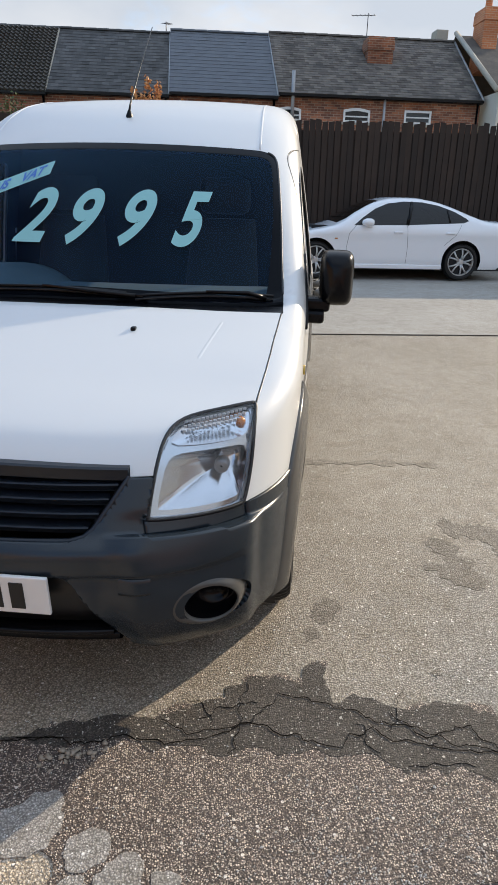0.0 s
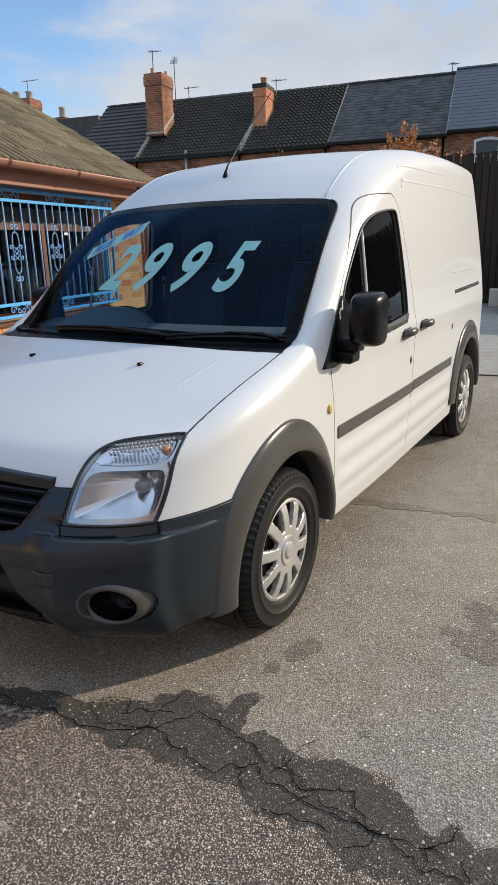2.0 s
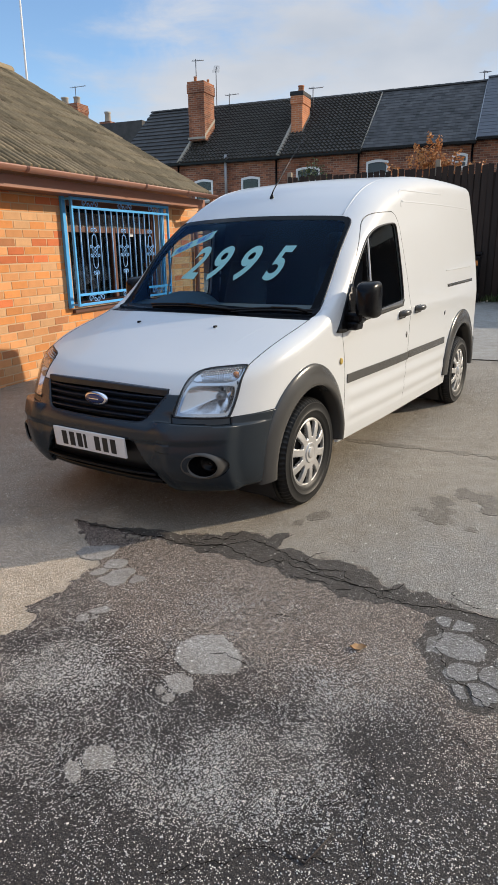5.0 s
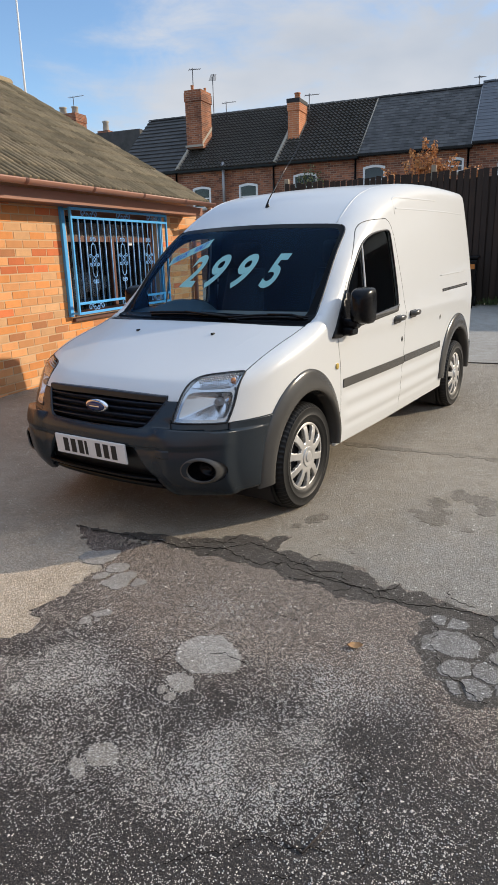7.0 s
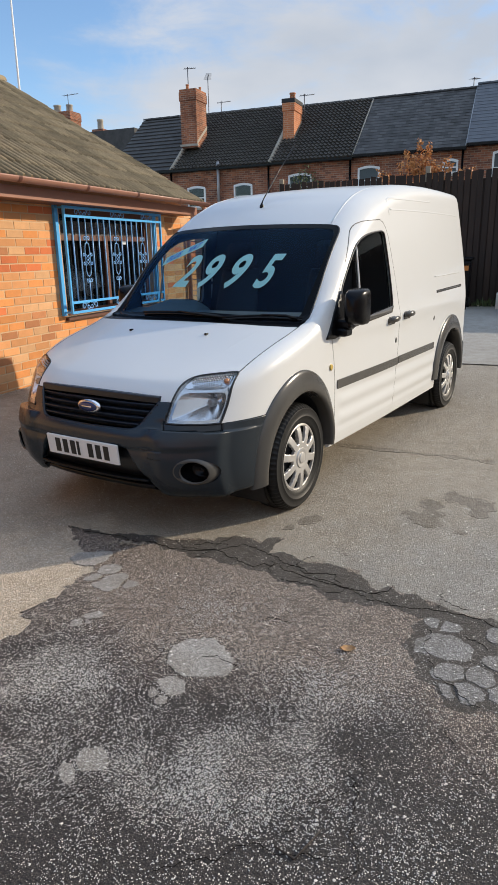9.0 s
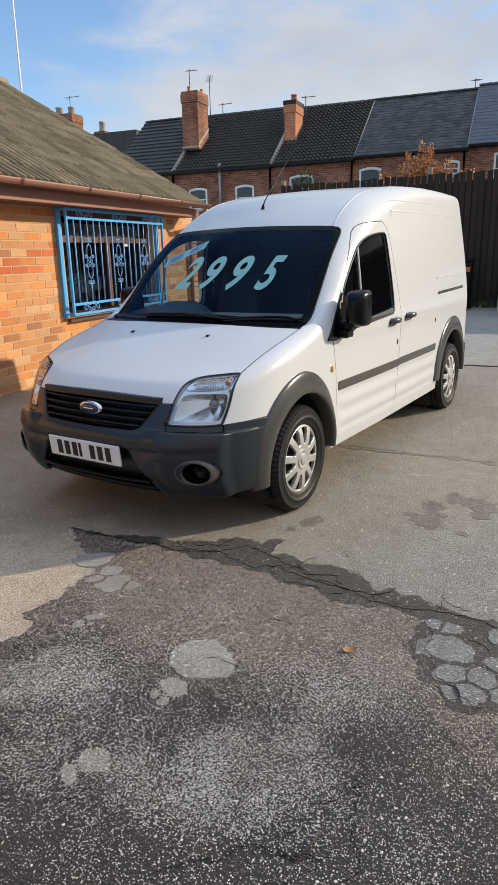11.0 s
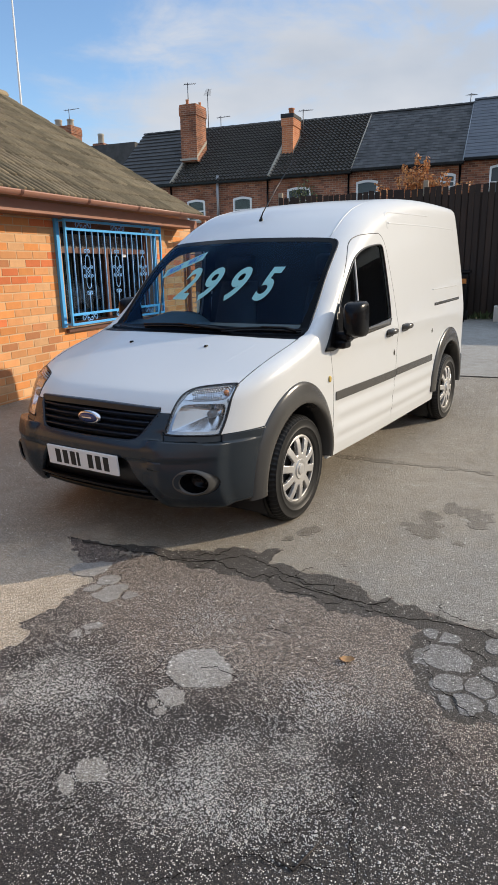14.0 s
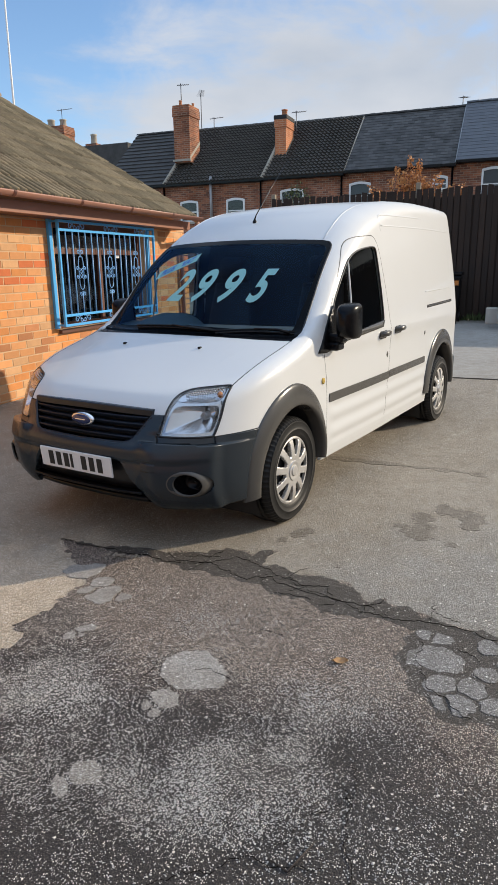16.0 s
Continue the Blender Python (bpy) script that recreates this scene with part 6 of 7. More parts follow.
tagged(part("notice", box(WX - 0.099, WX - 0.096, 4.02, 4.10, 1.60, 1.67), PLATE, smooth=False), "small white notice stuck inside the window", "notice")

# fascia, soffit, gutter, downpipe
tagged(part("fascia", box(-2.525, -2.50, -6, 5.42, 1.998, 2.110, 0.004), BROWNP, smooth=False), "brown fascia board", "trim", kind="structure")
tagged(part("soffit", box(WX - 0.02, -2.525, -6, 5.42, 2.000, 2.012), BROWNW, smooth=False), "dark soffit under the eaves", "trim", kind="structure")
gut = thing("gutter", "pinkish brown plastic half-round gutter", "gutter", kind="structure")
bm = bmesh.new()
sec = [(-2.342 + 0.052 * math.cos(a), 2.166 + 0.052 * math.sin(a)) for a in np.linspace(math.pi, 2 * math.pi, 13)]
sec += [(-2.342 + 0.046 * math.cos(a), 2.166 + 0.046 * math.sin(a)) for a in np.linspace(2 * math.pi, math.pi, 13)]
vs = add_grid(bm, [[(x, y, z) for x, z in sec] for y in (-6, 1.5, 3.2, 5.43)], closed_v=True)
bm.faces.new(vs[-1])
part("channel", bm, BROWNP, gut)
for y in (0.2, 1.42, 2.45, 3.45, 4.5, 5.40):
    bm = bmesh.new()
    sec2 = [(-2.342 + r * math.cos(a), 2.166 + r * math.sin(a)) for r, aa in ((0.058, np.linspace(math.pi, 2 * math.pi, 11)), (0.053, np.linspace(2 * math.pi, math.pi, 11))) for a in aa]
    v2 = add_grid(bm, [[(x, yy, z) for x, z in sec2] for yy in (y, y + 0.035)], closed_v=True)
    bm.faces.new(v2[0])
    bm.faces.new(v2[-1])
    part("gutter_clip", bm, BROWNP, gut)
tagged(part("downpipe", tube([(-2.35, 5.36, 2.11), (-2.40, 5.40, 1.98), (-2.74, 5.62, 1.86), (-2.77, 5.64, 1.75), (-2.77, 5.64, 0.2)], 0.034, 12), BROWNP), "brown plastic downpipe at the wall's end", "downpipe", kind="structure")

# tiled roof: every tile a double-roll piece
EAVE, RIDGE = Vector((-2.335, 0, 2.145)), Vector((-5.71, 0, 4.075))
slope = (RIDGE - EAVE)
SL = slope.length
roof = thing("roof", "weathered brown concrete roll-tiled house roof", "roof", kind="structure")


def tile_mesh(w, length):
    bm = bmesh.new()
    rows = []
    for d, lift_z in ((0.0, 0.009), (0.004, 0.013), (length * 0.5, 0.008), (length, 0.002)):
        rows.append([(u * w, d, lift_z - 0.008 + 0.046 * math.sqrt(max(0.0, 1 - (((2 * u) % 1.0 - 0.5) / 0.24) ** 2))) for u in np.linspace(0, 0.9999, 41)])
    add_grid(bm, rows)
    add_grid(bm, [[(p[0], 0.0, p[2]) for p in rows[0]], [(p[0], 0.006, -0.002) for p in rows[0]]])
    bmesh.ops.recalc_face_normals(bm, faces=bm.faces)
    me = bpy.data.meshes.new("tile")
    bm.to_mesh(me)
    bm.free()
    me.materials.append(TILE)
    for p in me.polygons:
        p.use_smooth = True
    return me


TILE_W = 0.214
tile_me = tile_mesh(TILE_W, 0.40)
ang = math.atan2(slope.z, -slope.x)
ROWS = 12
gauge = SL / ROWS
tile_places = []
for r in range(ROWS):
    for c in range(34):
        y = 5.32 - TILE_W * (c + 1)
        base = EAVE + slope * (r / ROWS)
        tile_places.append((r, c, Matrix.Translation((base.x, y, base.z)) @ Matrix(((0, -math.cos(ang), math.sin(ang), 0), (1, 0, 0, 0), (0, math.sin(ang), math.cos(ang), 0), (0, 0, 0, 1)))))
bm = bmesh.new()
add_grid(bm, [[(EAVE.x + 0.0, -6.2, EAVE.z - 0.012), (EAVE.x, 5.31, EAVE.z - 0.012)], [(RIDGE.x, -6.2, RIDGE.z - 0.012), (RIDGE.x, 5.31, RIDGE.z - 0.012)], [(2 * RIDGE.x - EAVE.x, -6.2, EAVE.z - 0.012), (2 * RIDGE.x - EAVE.x, 5.31, EAVE.z - 0.012)]])
part("roof_deck", bm, TILE, roof, smooth=False)
bm = bmesh.new()
for r in range(ROWS):
    a = EAVE + slope * (r / ROWS)
    b = EAVE + slope * ((r + 1) / ROWS)
    vs = [bm.verts.new(p) for p in ((a.x, 5.322, a.z + 0.03), (b.x, 5.322, b.z + 0.012), (b.x, 5.322, b.z - 0.07), (a.x, 5.322, a.z - 0.07))]
    bm.faces.new(vs)
part("verge", bm, MORTAR, roof, "mortared verge", smooth=False)
rt = bmesh.new()
add_grid(rt, [[(0.13 * math.cos(a), y, 0.10 * math.sin(a)) for a in np.linspace(0, math.pi, 11)] for y in (0, 0.44)])
rt_me = bpy.data.meshes.new("ridge_tile")
rt.to_mesh(rt_me)
rt.free()
rt_me.materials.append(TILE)
for k in range(24):
    o = new("ridge_tile", rt_me)
    o.parent = roof
    o.location = (RIDGE.x, 5.32 - 0.45 * (k + 1), RIDGE.z - 0.02 + 0.008 * math.sin(k * 2.3))


# ---- timber fence at the back ----
FENCE = mat("dark_fence_timber", (0.036, 0.020, 0.012), 0.8, var=0.3, scale=4, fine=70, bump=0.3, rand=0.25)
POST = mat("pale_post_timber", (0.36, 0.30, 0.22), 0.85, var=0.2, scale=6)
fence = thing("fence", "tall dark brown close-boarded picket fence", "fence", pose(0, 11.6, 0))
board = {}
for k in range(4):
    bm = bmesh.new()
    h = 2.72 + 0.015 * k
    add_box(bm, 0, 0.112, -0.010, 0.010, 0, h)
    for v in bm.verts:
        if v.co.z > 1:
            v.co.z -= 0.012 * (v.co.x / 0.112) * (k - 1.5)
    me = bpy.data.meshes.new("board")
    bm.to_mesh(me)
    bm.free()
    me.materials.append(FENCE)
    board[k] = me
rng = random.Random(11)
for i in range(138):
    x = -5.2 + i * 0.132
    o = new("board", board[rng.randrange(4)])
    o.parent = fence
    o.location = (x, rng.uniform(-0.004, 0.004), 0.265 + 0.013 * max(0, min(x, 8)) + rng.uniform(-0.012, 0.012) - 0.02 * max(0, -x) * 0.6)
    o.rotation_euler = (0, rng.uniform(-0.006, 0.006), 0)
    if x < -3.4:
        o.scale.z = 0.66
for i in range(138):
    x = -5.2 + i * 0.132 + 0.066
    o = new("back_board", board[rng.randrange(4)])
    o.parent = fence
    o.location = (x, 0.032 + rng.uniform(-0.003, 0.003), 0.265 + 0.013 * max(0, min(x, 8)) - 0.17 - 0.02 * max(0, -x) * 0.6)
    if x < -3.4:
        o.scale.z = 0.66
for z in (0.55, 1.65, 2.60):
    part("fence_rail", box(-5.2 if z < 2 else -3.35, 13, 0.046, 0.09, z, z + 0.08), FENCE, fence, smooth=False)
for x in (-3.15, 0.0, 2.6, 5.2, 7.8, 10.4):
    part("fence_post", box(x, x + 0.09, 0.092, 0.18, 0.2, 2.9), FENCE, fence, smooth=False)
for x, z in ((-3.45, 3.10), (-0.10, 3.18)):
    tagged(part("gate_post", box(x, x + 0.10, 11.80, 11.90, 0.2, z, 0.01), POST, smooth=False), "pale timber post behind the fence", "post")


# ---- the terrace behind ----
def brickwork(name, c1, c2, mortar, soot, row=0.078):
    """Far brickwork: courses by texture on both faces of a corner, with soot stains."""
    m = bpy.data.materials.new(name)
    m.use_nodes = True
    n, l = m.node_tree.nodes, m.node_tree.links
    b = n["Principled BSDF"]
    b.inputs["Roughness"].default_value = 0.9
    geo, sep, add, com = n.new("ShaderNodeNewGeometry"), n.new("ShaderNodeSeparateXYZ"), n.new("ShaderNodeMath"), n.new("ShaderNodeCombineXYZ")
    l.new(geo.outputs["Position"], sep.inputs[0])
    l.new(sep.outputs["X"], add.inputs[0])
    l.new(sep.outputs["Y"], add.inputs[1])
    l.new(add.outputs[0], com.inputs["X"])
    l.new(sep.outputs["Z"], com.inputs["Y"])
    br, no, mx, mr = n.new("ShaderNodeTexBrick"), n.new("ShaderNodeTexNoise"), n.new("ShaderNodeMixRGB"), n.new("ShaderNodeMapRange")
    br.inputs["Color1"].default_value, br.inputs["Color2"].default_value, br.inputs["Mortar"].default_value = (*c1, 1), (*c2, 1), (*mortar, 1)
    br.inputs["Scale"].default_value, br.inputs["Mortar Size"].default_value, br.inputs["Brick Width"].default_value, br.inputs["Row Height"].default_value = 1.0, 0.009, 0.235, row
    no.inputs["Scale"].default_value, no.inputs["Detail"].default_value = 1.1, 6
    mx.blend_type = "MULTIPLY"
    mx.inputs["Color2"].default_value = (soot, soot * 0.94, soot * 0.9, 1)
    mr.inputs["From Min"].default_value, mr.inputs["From Max"].default_value = 0.40, 0.66
    l.new(com.outputs[0], br.inputs["Vector"])
    l.new(geo.outputs["Position"], no.inputs["Vector"])
    l.new(no.outputs["Fac"], mr.inputs["Value"])
    l.new(mr.outputs["Result"], mx.inputs["Fac"])
    l.new(br.outputs["Color"], mx.inputs["Color1"])
    l.new(mx.outputs["Color"], b.inputs["Base Color"])
    return m


TBRICK = brickwork("terrace_brick", (0.44, 0.165, 0.085), (0.16, 0.062, 0.042), (0.36, 0.26, 0.19), 0.6)
CHIMB = brickwork("chimney_brick", (0.40, 0.135, 0.060), (0.17, 0.062, 0.036), (0.36, 0.25, 0.18), 0.6)
CHIMB2 = brickwork("orange_chimney_brick", (0.60, 0.215, 0.085), (0.48, 0.16, 0.07), (0.52, 0.33, 0.22), 0.75)
PANTILE = mat("dark_pantile", (0.085, 0.078, 0.068), 0.5, spec=0.5, var=0.3, scale=2, fine=20, bump=0.2, rand=0.1)
SLATE = mat("old_slate", piece=0.28, col=(0.125, 0.122, 0.120), rough=0.75, spec=0.22, var=0.36, scale=2.2, fine=7, bump=0.3)
NEWSLATE = mat("blue_slate", piece=0.07, col=(0.125, 0.135, 0.152), rough=0.65, spec=0.22, var=0.06, scale=1.5, fine=16)
MOSSY = mat("mottled_slate", piece=0.34, col=(0.215, 0.18, 0.148), rough=0.9, spec=0.2, var=0.2, scale=2.0, fine=9, bump=0.3, col2=(0.055, 0.054, 0.055))
CEMENT = mat("pale_cement", (0.48, 0.44, 0.37), 0.9, var=0.2, scale=5)
WHITEP = mat("white_window_paint", (0.78, 0.78, 0.77), 0.4, var=0.04)
CREAM = mat("cream_render", (0.66, 0.62, 0.53), 0.9, var=0.08, scale=2)
METALP = mat("grey_pipe", (0.42, 0.42, 0.43), 0.45, metal=0.3, var=0.15)
DARKMETAL = mat("aerial_metal", (0.10, 0.10, 0.11), 0.5, metal=0.6, var=0.1)
FARPANE = glass("house_pane", (0.25, 0.28, 0.30))
CURTAIN = mat("net_curtain", (0.50, 0.55, 0.60), 0.9, var=0.1)
FRONT, BACK_Y, RIDGE_Y = 22.9, 29.7, 26.3


def tiled_slope(x0, x1, ze, zr, wave, rows, cut=0.03, step=0.35):
    """Courses of tiles up a roof slope: each row steps over the one below; wave: width of a pantile, or 0 for flat slates."""
    bm = bmesh.new()
    nx = max(2, int((x1 - x0) / (wave / 6 if wave else 0.28)))
    sl = Vector((0, RIDGE_Y - (FRONT - 0.22), zr - ze))
    up = Vector((0, -sl.z, sl.y)).normalized()
    a = Vector((0, FRONT - 0.22, ze))
    lines = []
    for r in range(rows):
        for t, lz in ((r / rows, -0.004), (r / rows, cut * (2.3 if wave else step)), ((r + 1) / rows, 0.002)):
            line = []
            for i in range(nx + 1):
                x = x0 + (x1 - x0) * i / nx
                w = 0.055 * max(0.0, math.sin(2 * math.pi * (x - x0) / wave)) ** 0.8 if wave else 0.006 * noise.noise((x * 3.1, r * 1.7, 0))
                p = a + sl * t + up * (lz + w)
                line.append((x, p.y, p.z))
            lines.append(line)
    add_grid(bm, lines)
    bmesh.ops.recalc_face_normals(bm, faces=bm.faces)
    if sum(f.normal.z for f in bm.faces) < 0:
        bmesh.ops.reverse_faces(bm, faces=bm.faces)
    return bm


def slates(x0, x1, ze, zr, rows, wide, seed):
    """Single slates up a roof slope, each a thin plate of its own over the row below, a few slipped or crooked."""
    r_ = random.Random(seed)
    sl = Vector((0, RIDGE_Y - (FRONT - 0.22), zr - ze))
    up = Vector((0, -sl.z, sl.y)).normalized()
    a = Vector((0, FRONT - 0.22, ze)) + up * 0.012
    step = sl / rows
    vv_, ff_ = [], []
    for r in range(rows):
        x = x0 - (wide / 2 if r % 2 else 0)
        while x < x1:
            xa, xb = max(x, x0) + 0.003, min(x + wide, x1) - 0.003
            if xb - xa > 0.03:
                drop = r_.uniform(-0.012, 0.006) - (0.04 if r_.random() < 0.015 else 0)
                lo = a + step * (r + drop) + up * (0.014 + r_.uniform(-0.002, 0.004))
                hi = a + step * (r + 1.12) + up * 0.004
                tilt = r_.uniform(-0.004, 0.004)
                k = len(vv_)
                vv_ += [(xa, lo.y, lo.z + tilt), (xb, lo.y, lo.z - tilt), (xb, hi.y, hi.z), (xa, hi.y, hi.z)]
                low = lo - up * 0.012
                vv_ += [(xa, low.y, low.z + tilt), (xb, low.y, low.z - tilt)]
                ff_ += [(k, k + 1, k + 2, k + 3), (k + 4, k + 5, k + 1, k)]
            x += wide
    bm = bmesh.new()
    me_ = bpy.data.meshes.new("slates")
    me_.from_pydata(vv_, [], ff_)
    bm.from_mesh(me_)
    bpy.data.meshes.remove(me_)
    return bm


def house_window(parent, x0, x1, z0, z1, arch=0.06, glass_mat=None):
    """A white frame set back in the wall, with two panes, sill and a brick arch."""
    w = part("window", box(x0 + 0.06, x1 - 0.06, FRONT + 0.02, FRONT + 0.05, (z0 + z1) / 2 - 0.025, (z0 + z1) / 2 + 0.02), WHITEP, parent, "white framed sash window", smooth=False)
    bm = bmesh.new()
    n = 10
    top = [(x0 + (x1 - x0) * i / n, z1 + arch * math.sin(math.pi * i / n)) for i in range(n + 1)]
    ring = [(x0, z0)] + top + [(x1, z0)]
    inn = [(x0 + 0.07, z0 + 0.07)] + [(x0 + 0.07 + (x1 - x0 - 0.14) * i / n, z1 - 0.07 + arch * 0.7 * math.sin(math.pi * i / n)) for i in range(n + 1)] + [(x1 - 0.07, z0 + 0.07)]
    add_grid(bm, [[(x, FRONT - 0.012, z) for x, z in ring], [(x, FRONT - 0.022, z) for x, z in inn], [(x, FRONT + 0.06, z) for x, z in inn]], closed_v=True)
    part("frame", bm, WHITEP, w, smooth=False)
    bm = bmesh.new()
    bm.faces.new([bm.verts.new((x, FRONT + 0.04, z)) for x, z in inn])
    part("pane", bm, FARPANE, w, smooth=False)
    # net curtain where given, else a black sheet painted as the unlit room
    bm = bmesh.new()
    bm.faces.new([bm.verts.new((x, FRONT + 0.10, z)) for x, z in inn])
    part("curtain", bm, glass_mat or UNLITINSIDE, w, smooth=False)
    part("sill", box(x0 - 0.05, x1 + 0.05, FRONT - 0.07, FRONT, z0 - 0.08, z0 - 0.003), CEMENT, w, smooth=False)
    for i in range(12):
        bm = bmesh.new()
        xa, xb = x0 - 0.08 + (x1 - x0 + 0.16) * i / 12, x0 - 0.08 + (x1 - x0 + 0.16) * (i + 0.86) / 12
        za = z1 + 0.01 + arch * math.sin(math.pi * (i + 0.5) / 12)
        add_box(bm, xa, xb, FRONT - 0.010, FRONT + 0.02, za, za + 0.21)
        part("arch_brick", bm, CHIMB, w, smooth=False)


HOUSES = (("slate", -15.3, -12.05, 4.88, 7.66, SLATE, 0.0, 15, ()), ("pantile", -12.05, -7.62, 4.88, 7.62, PANTILE, 0.165, 20, ((-11.45, -10.6, 3.35, 4.16), (-9.3, -8.47, 3.3, 4.17))), ("pantile", -7.62, -4.27, 4.90, 7.55, PANTILE, 0.165, 20, ((-6.92, -5.92, 3.5, 4.40),)),
          ("slate", -4.27, -0.14, 4.96, 7.56, SLATE, 0.0, 20, ((-4.1, -3.25, 3.6, 4.50), (-0.95, -0.40, 4.1, 4.55))), ("blue slate", -0.14, 3.62, 5.06, 7.68, NEWSLATE, 0.0, 18, ((0.76, 1.60, 3.7, 4.74),)), ("mottled slate", 3.62, 11.0, 5.18, 7.76, MOSSY, 0.0, 26, ((3.62, 4.48, 4.34, 4.72), (6.0, 6.97, 4.36, 4.76), (8.22, 9.22, 4.38, 4.82))))
for kind_, x0, x1, ze, zr, rm, wave, rows, wins in HOUSES:
    h = thing("terraced_house", f"red brick terraced house with a {kind_} roof", "house", group="terrace")
    bm = bmesh.new()
    xs_ = sorted({x0, x1, *[w[0] for w in wins], *[w[1] for w in wins]})
    xs_ = [x for x in xs_ if x0 <= x <= x1]
    zs_ = sorted({0, ze + 0.05, *[w[2] for w in wins], *[w[3] for w in wins]})
    for xa, xb in zip(xs_[:-1], xs_[1:]):
        for za, zb in zip(zs_[:-1], zs_[1:]):
            if not any(w[0] <= (xa + xb) / 2 <= w[1] and w[2] <= (za + zb) / 2 <= w[3] for w in wins):
                add_box(bm, xa, xb, FRONT, FRONT + 0.25, za, zb)
    # one wall: the blocks share their corners and have no faces between them
    middles = [tuple(round(c, 3) for c in f.calc_center_median()) for f in bm.faces]
    bmesh.ops.delete(bm, geom=[f for f, mid_ in zip(list(bm.faces), middles) if middles.count(mid_) > 1], context="FACES_ONLY")
    bmesh.ops.remove_doubles(bm, verts=bm.verts, dist=0.0005)
    part("wall", bm, TBRICK, h, "weathered red brick wall", smooth=False)
    part("roof", tiled_slope(x0, x1, ze, zr, wave, rows, step=1.6 if rows == 15 else 0.35), rm, h, f"{kind_} roof slope", smooth=False)
    bm = bmesh.new()
    add_grid(bm, [[(x0, RIDGE_Y, zr), (x1, RIDGE_Y, zr)], [(x0, BACK_Y, ze), (x1, BACK_Y, ze)]])
    part("back_slope", bm, rm, h, smooth=False)
    if not wave and rows != 15:
        tagged(part("slate_covering", slates(x0, x1, ze, zr, rows, 0.30 if rm is NEWSLATE else 0.26, int(x0 * 10)), rm, h, smooth=False), kind="stuff")
    k = int((x1 - x0) / 0.45)
    for i in range(k):
        xa = x0 + (x1 - x0) * i / k
        bm = bmesh.new()
        add_grid(bm, [[(x, RIDGE_Y + 0.13 * math.cos(a), zr - 0.02 + 0.085 * math.sin(a) + (0.012 if s else 0)) for a in np.linspace(0, math.pi, 7)] for s, x in ((0, xa), (1, xa + (x1 - x0) / k - 0.01))])
        part("ridge_tile", bm, rm, h, smooth=False)
    part("gutter", box(x0, x1, FRONT - 0.30, FRONT - 0.20, ze - 0.08, ze - 0.005), BLACK, h, "black gutter", smooth=False)
    part("eaves_board", box(x0, x1, FRONT - 0.20, FRONT, ze - 0.10, ze), BLACK, h, smooth=False)
    for w in wins:
        house_window(h, w[0], w[1], w[2], w[3], 0.07 if w[3] < 4.80 else 0.0, CURTAIN if w[0] in (-4.1, 0.76, 8.22, -0.95) else None)
    part("downpipe", tube([(x1 - 0.12, FRONT - 0.06, ze - 0.05), (x1 - 0.12, FRONT - 0.06, 0)], 0.04, 8), BLACK, h, "black downpipe")
    part("verge_line", tube([(x1, FRONT - 0.24, ze + 0.03), (x1, RIDGE_Y, zr + 0.04)], 0.09 if -13 < x1 < -7 else 0.04, 6), CEMENT if x1 < -4 else METALP, h, "pale cement strip between roofs")


def chimney(name_label, x0, x1, y0, y1, z0, z1, m, caps, slab):
    c = thing("chimney", name_label, "chimney", group="chimneys")
    bm = bmesh.new()
    add_box(bm, x0, x1, y0, y1, z0, z1 - 0.45)
    add_box(bm, x0 - 0.035, x1 + 0.035, y0 - 0.035, y1 + 0.035, z1 - 0.449, z1 - 0.10, 0.02)
    add_box(bm, x0 - 0.01, x1 + 0.01, y0 - 0.01, y1 + 0.01, z1 - 0.099, z1)
    if m is not None:
        for f in bm.faces:
            f.smooth = False
    part("shaft", bm, m, c, smooth=False)
    part("flashing", box(x0 - 0.04, x1 + 0.04, y0 - 0.07, y0 + 0.02, z0 + 0.05, z0 + 0.13), CEMENT, c, "pale cement flashing", smooth=False)
    bm = bmesh.new()
    rise_ = (7.6 - 4.9) / 3.6
    vs = [bm.verts.new(p) for p in ((x1 + 0.02, y0 - 0.05, z0 + 0.10), (x1 + 0.02, y1, z0 + 0.10 + (y1 - y0) * rise_), (x1 + 0.02, y1, z0 + 0.24 + (y1 - y0) * rise_), (x1 + 0.02, y0 - 0.05, z0 + 0.22))]
    bm.faces.new(vs)
    part("side_flashing", bm, CEMENT, c, smooth=False)
    for px, py, pr, ph in caps:
        p = lathe([(0, pr), (ph * 0.8, pr * 0.85), (ph * 0.85, pr), (ph, pr), (ph, pr * 0.7), (ph * 0.3, pr * 0.6)], 14, "z")
        po = part("pot", p, CEMENT if slab else CHIMB2, c, "pale stone chimney pot" if slab else "clay chimney pot")
        po.location = (px, py, z1)
    return c


chimney("tall red brick chimney with two short pots", -11.95, -11.2, 23.55, 24.55, 5.85, 8.12, CHIMB, ((-11.75, 23.9, 0.07, 0.25), (-11.35, 24.3, 0.06, 0.18)), False)
ch2 = chimney("orange brick chimney with a dark cap and one pot", -7.5, -7.03, 24.0, 25.0, 5.75, 7.42, CHIMB2, ((-7.25, 24.5, 0.13, 0.30),), False)
part("dark_cap", box(-7.55, -6.98, 23.95, 25.05, 7.27, 7.435, 0.02), DARK, ch2, "dark painted cap", smooth=False)
chimney("short stub of an old brick chimney", 7.15, 8.1, 24.6, 25.4, 6.1, 7.45, CHIMB, (), False)
chimney("red brick chimney on the end house", 11.70, 12.28, 25.2, 26.2, 6.6, 8.75, CHIMB2, ((11.99, 25.7, 0.14, 0.4),), False)
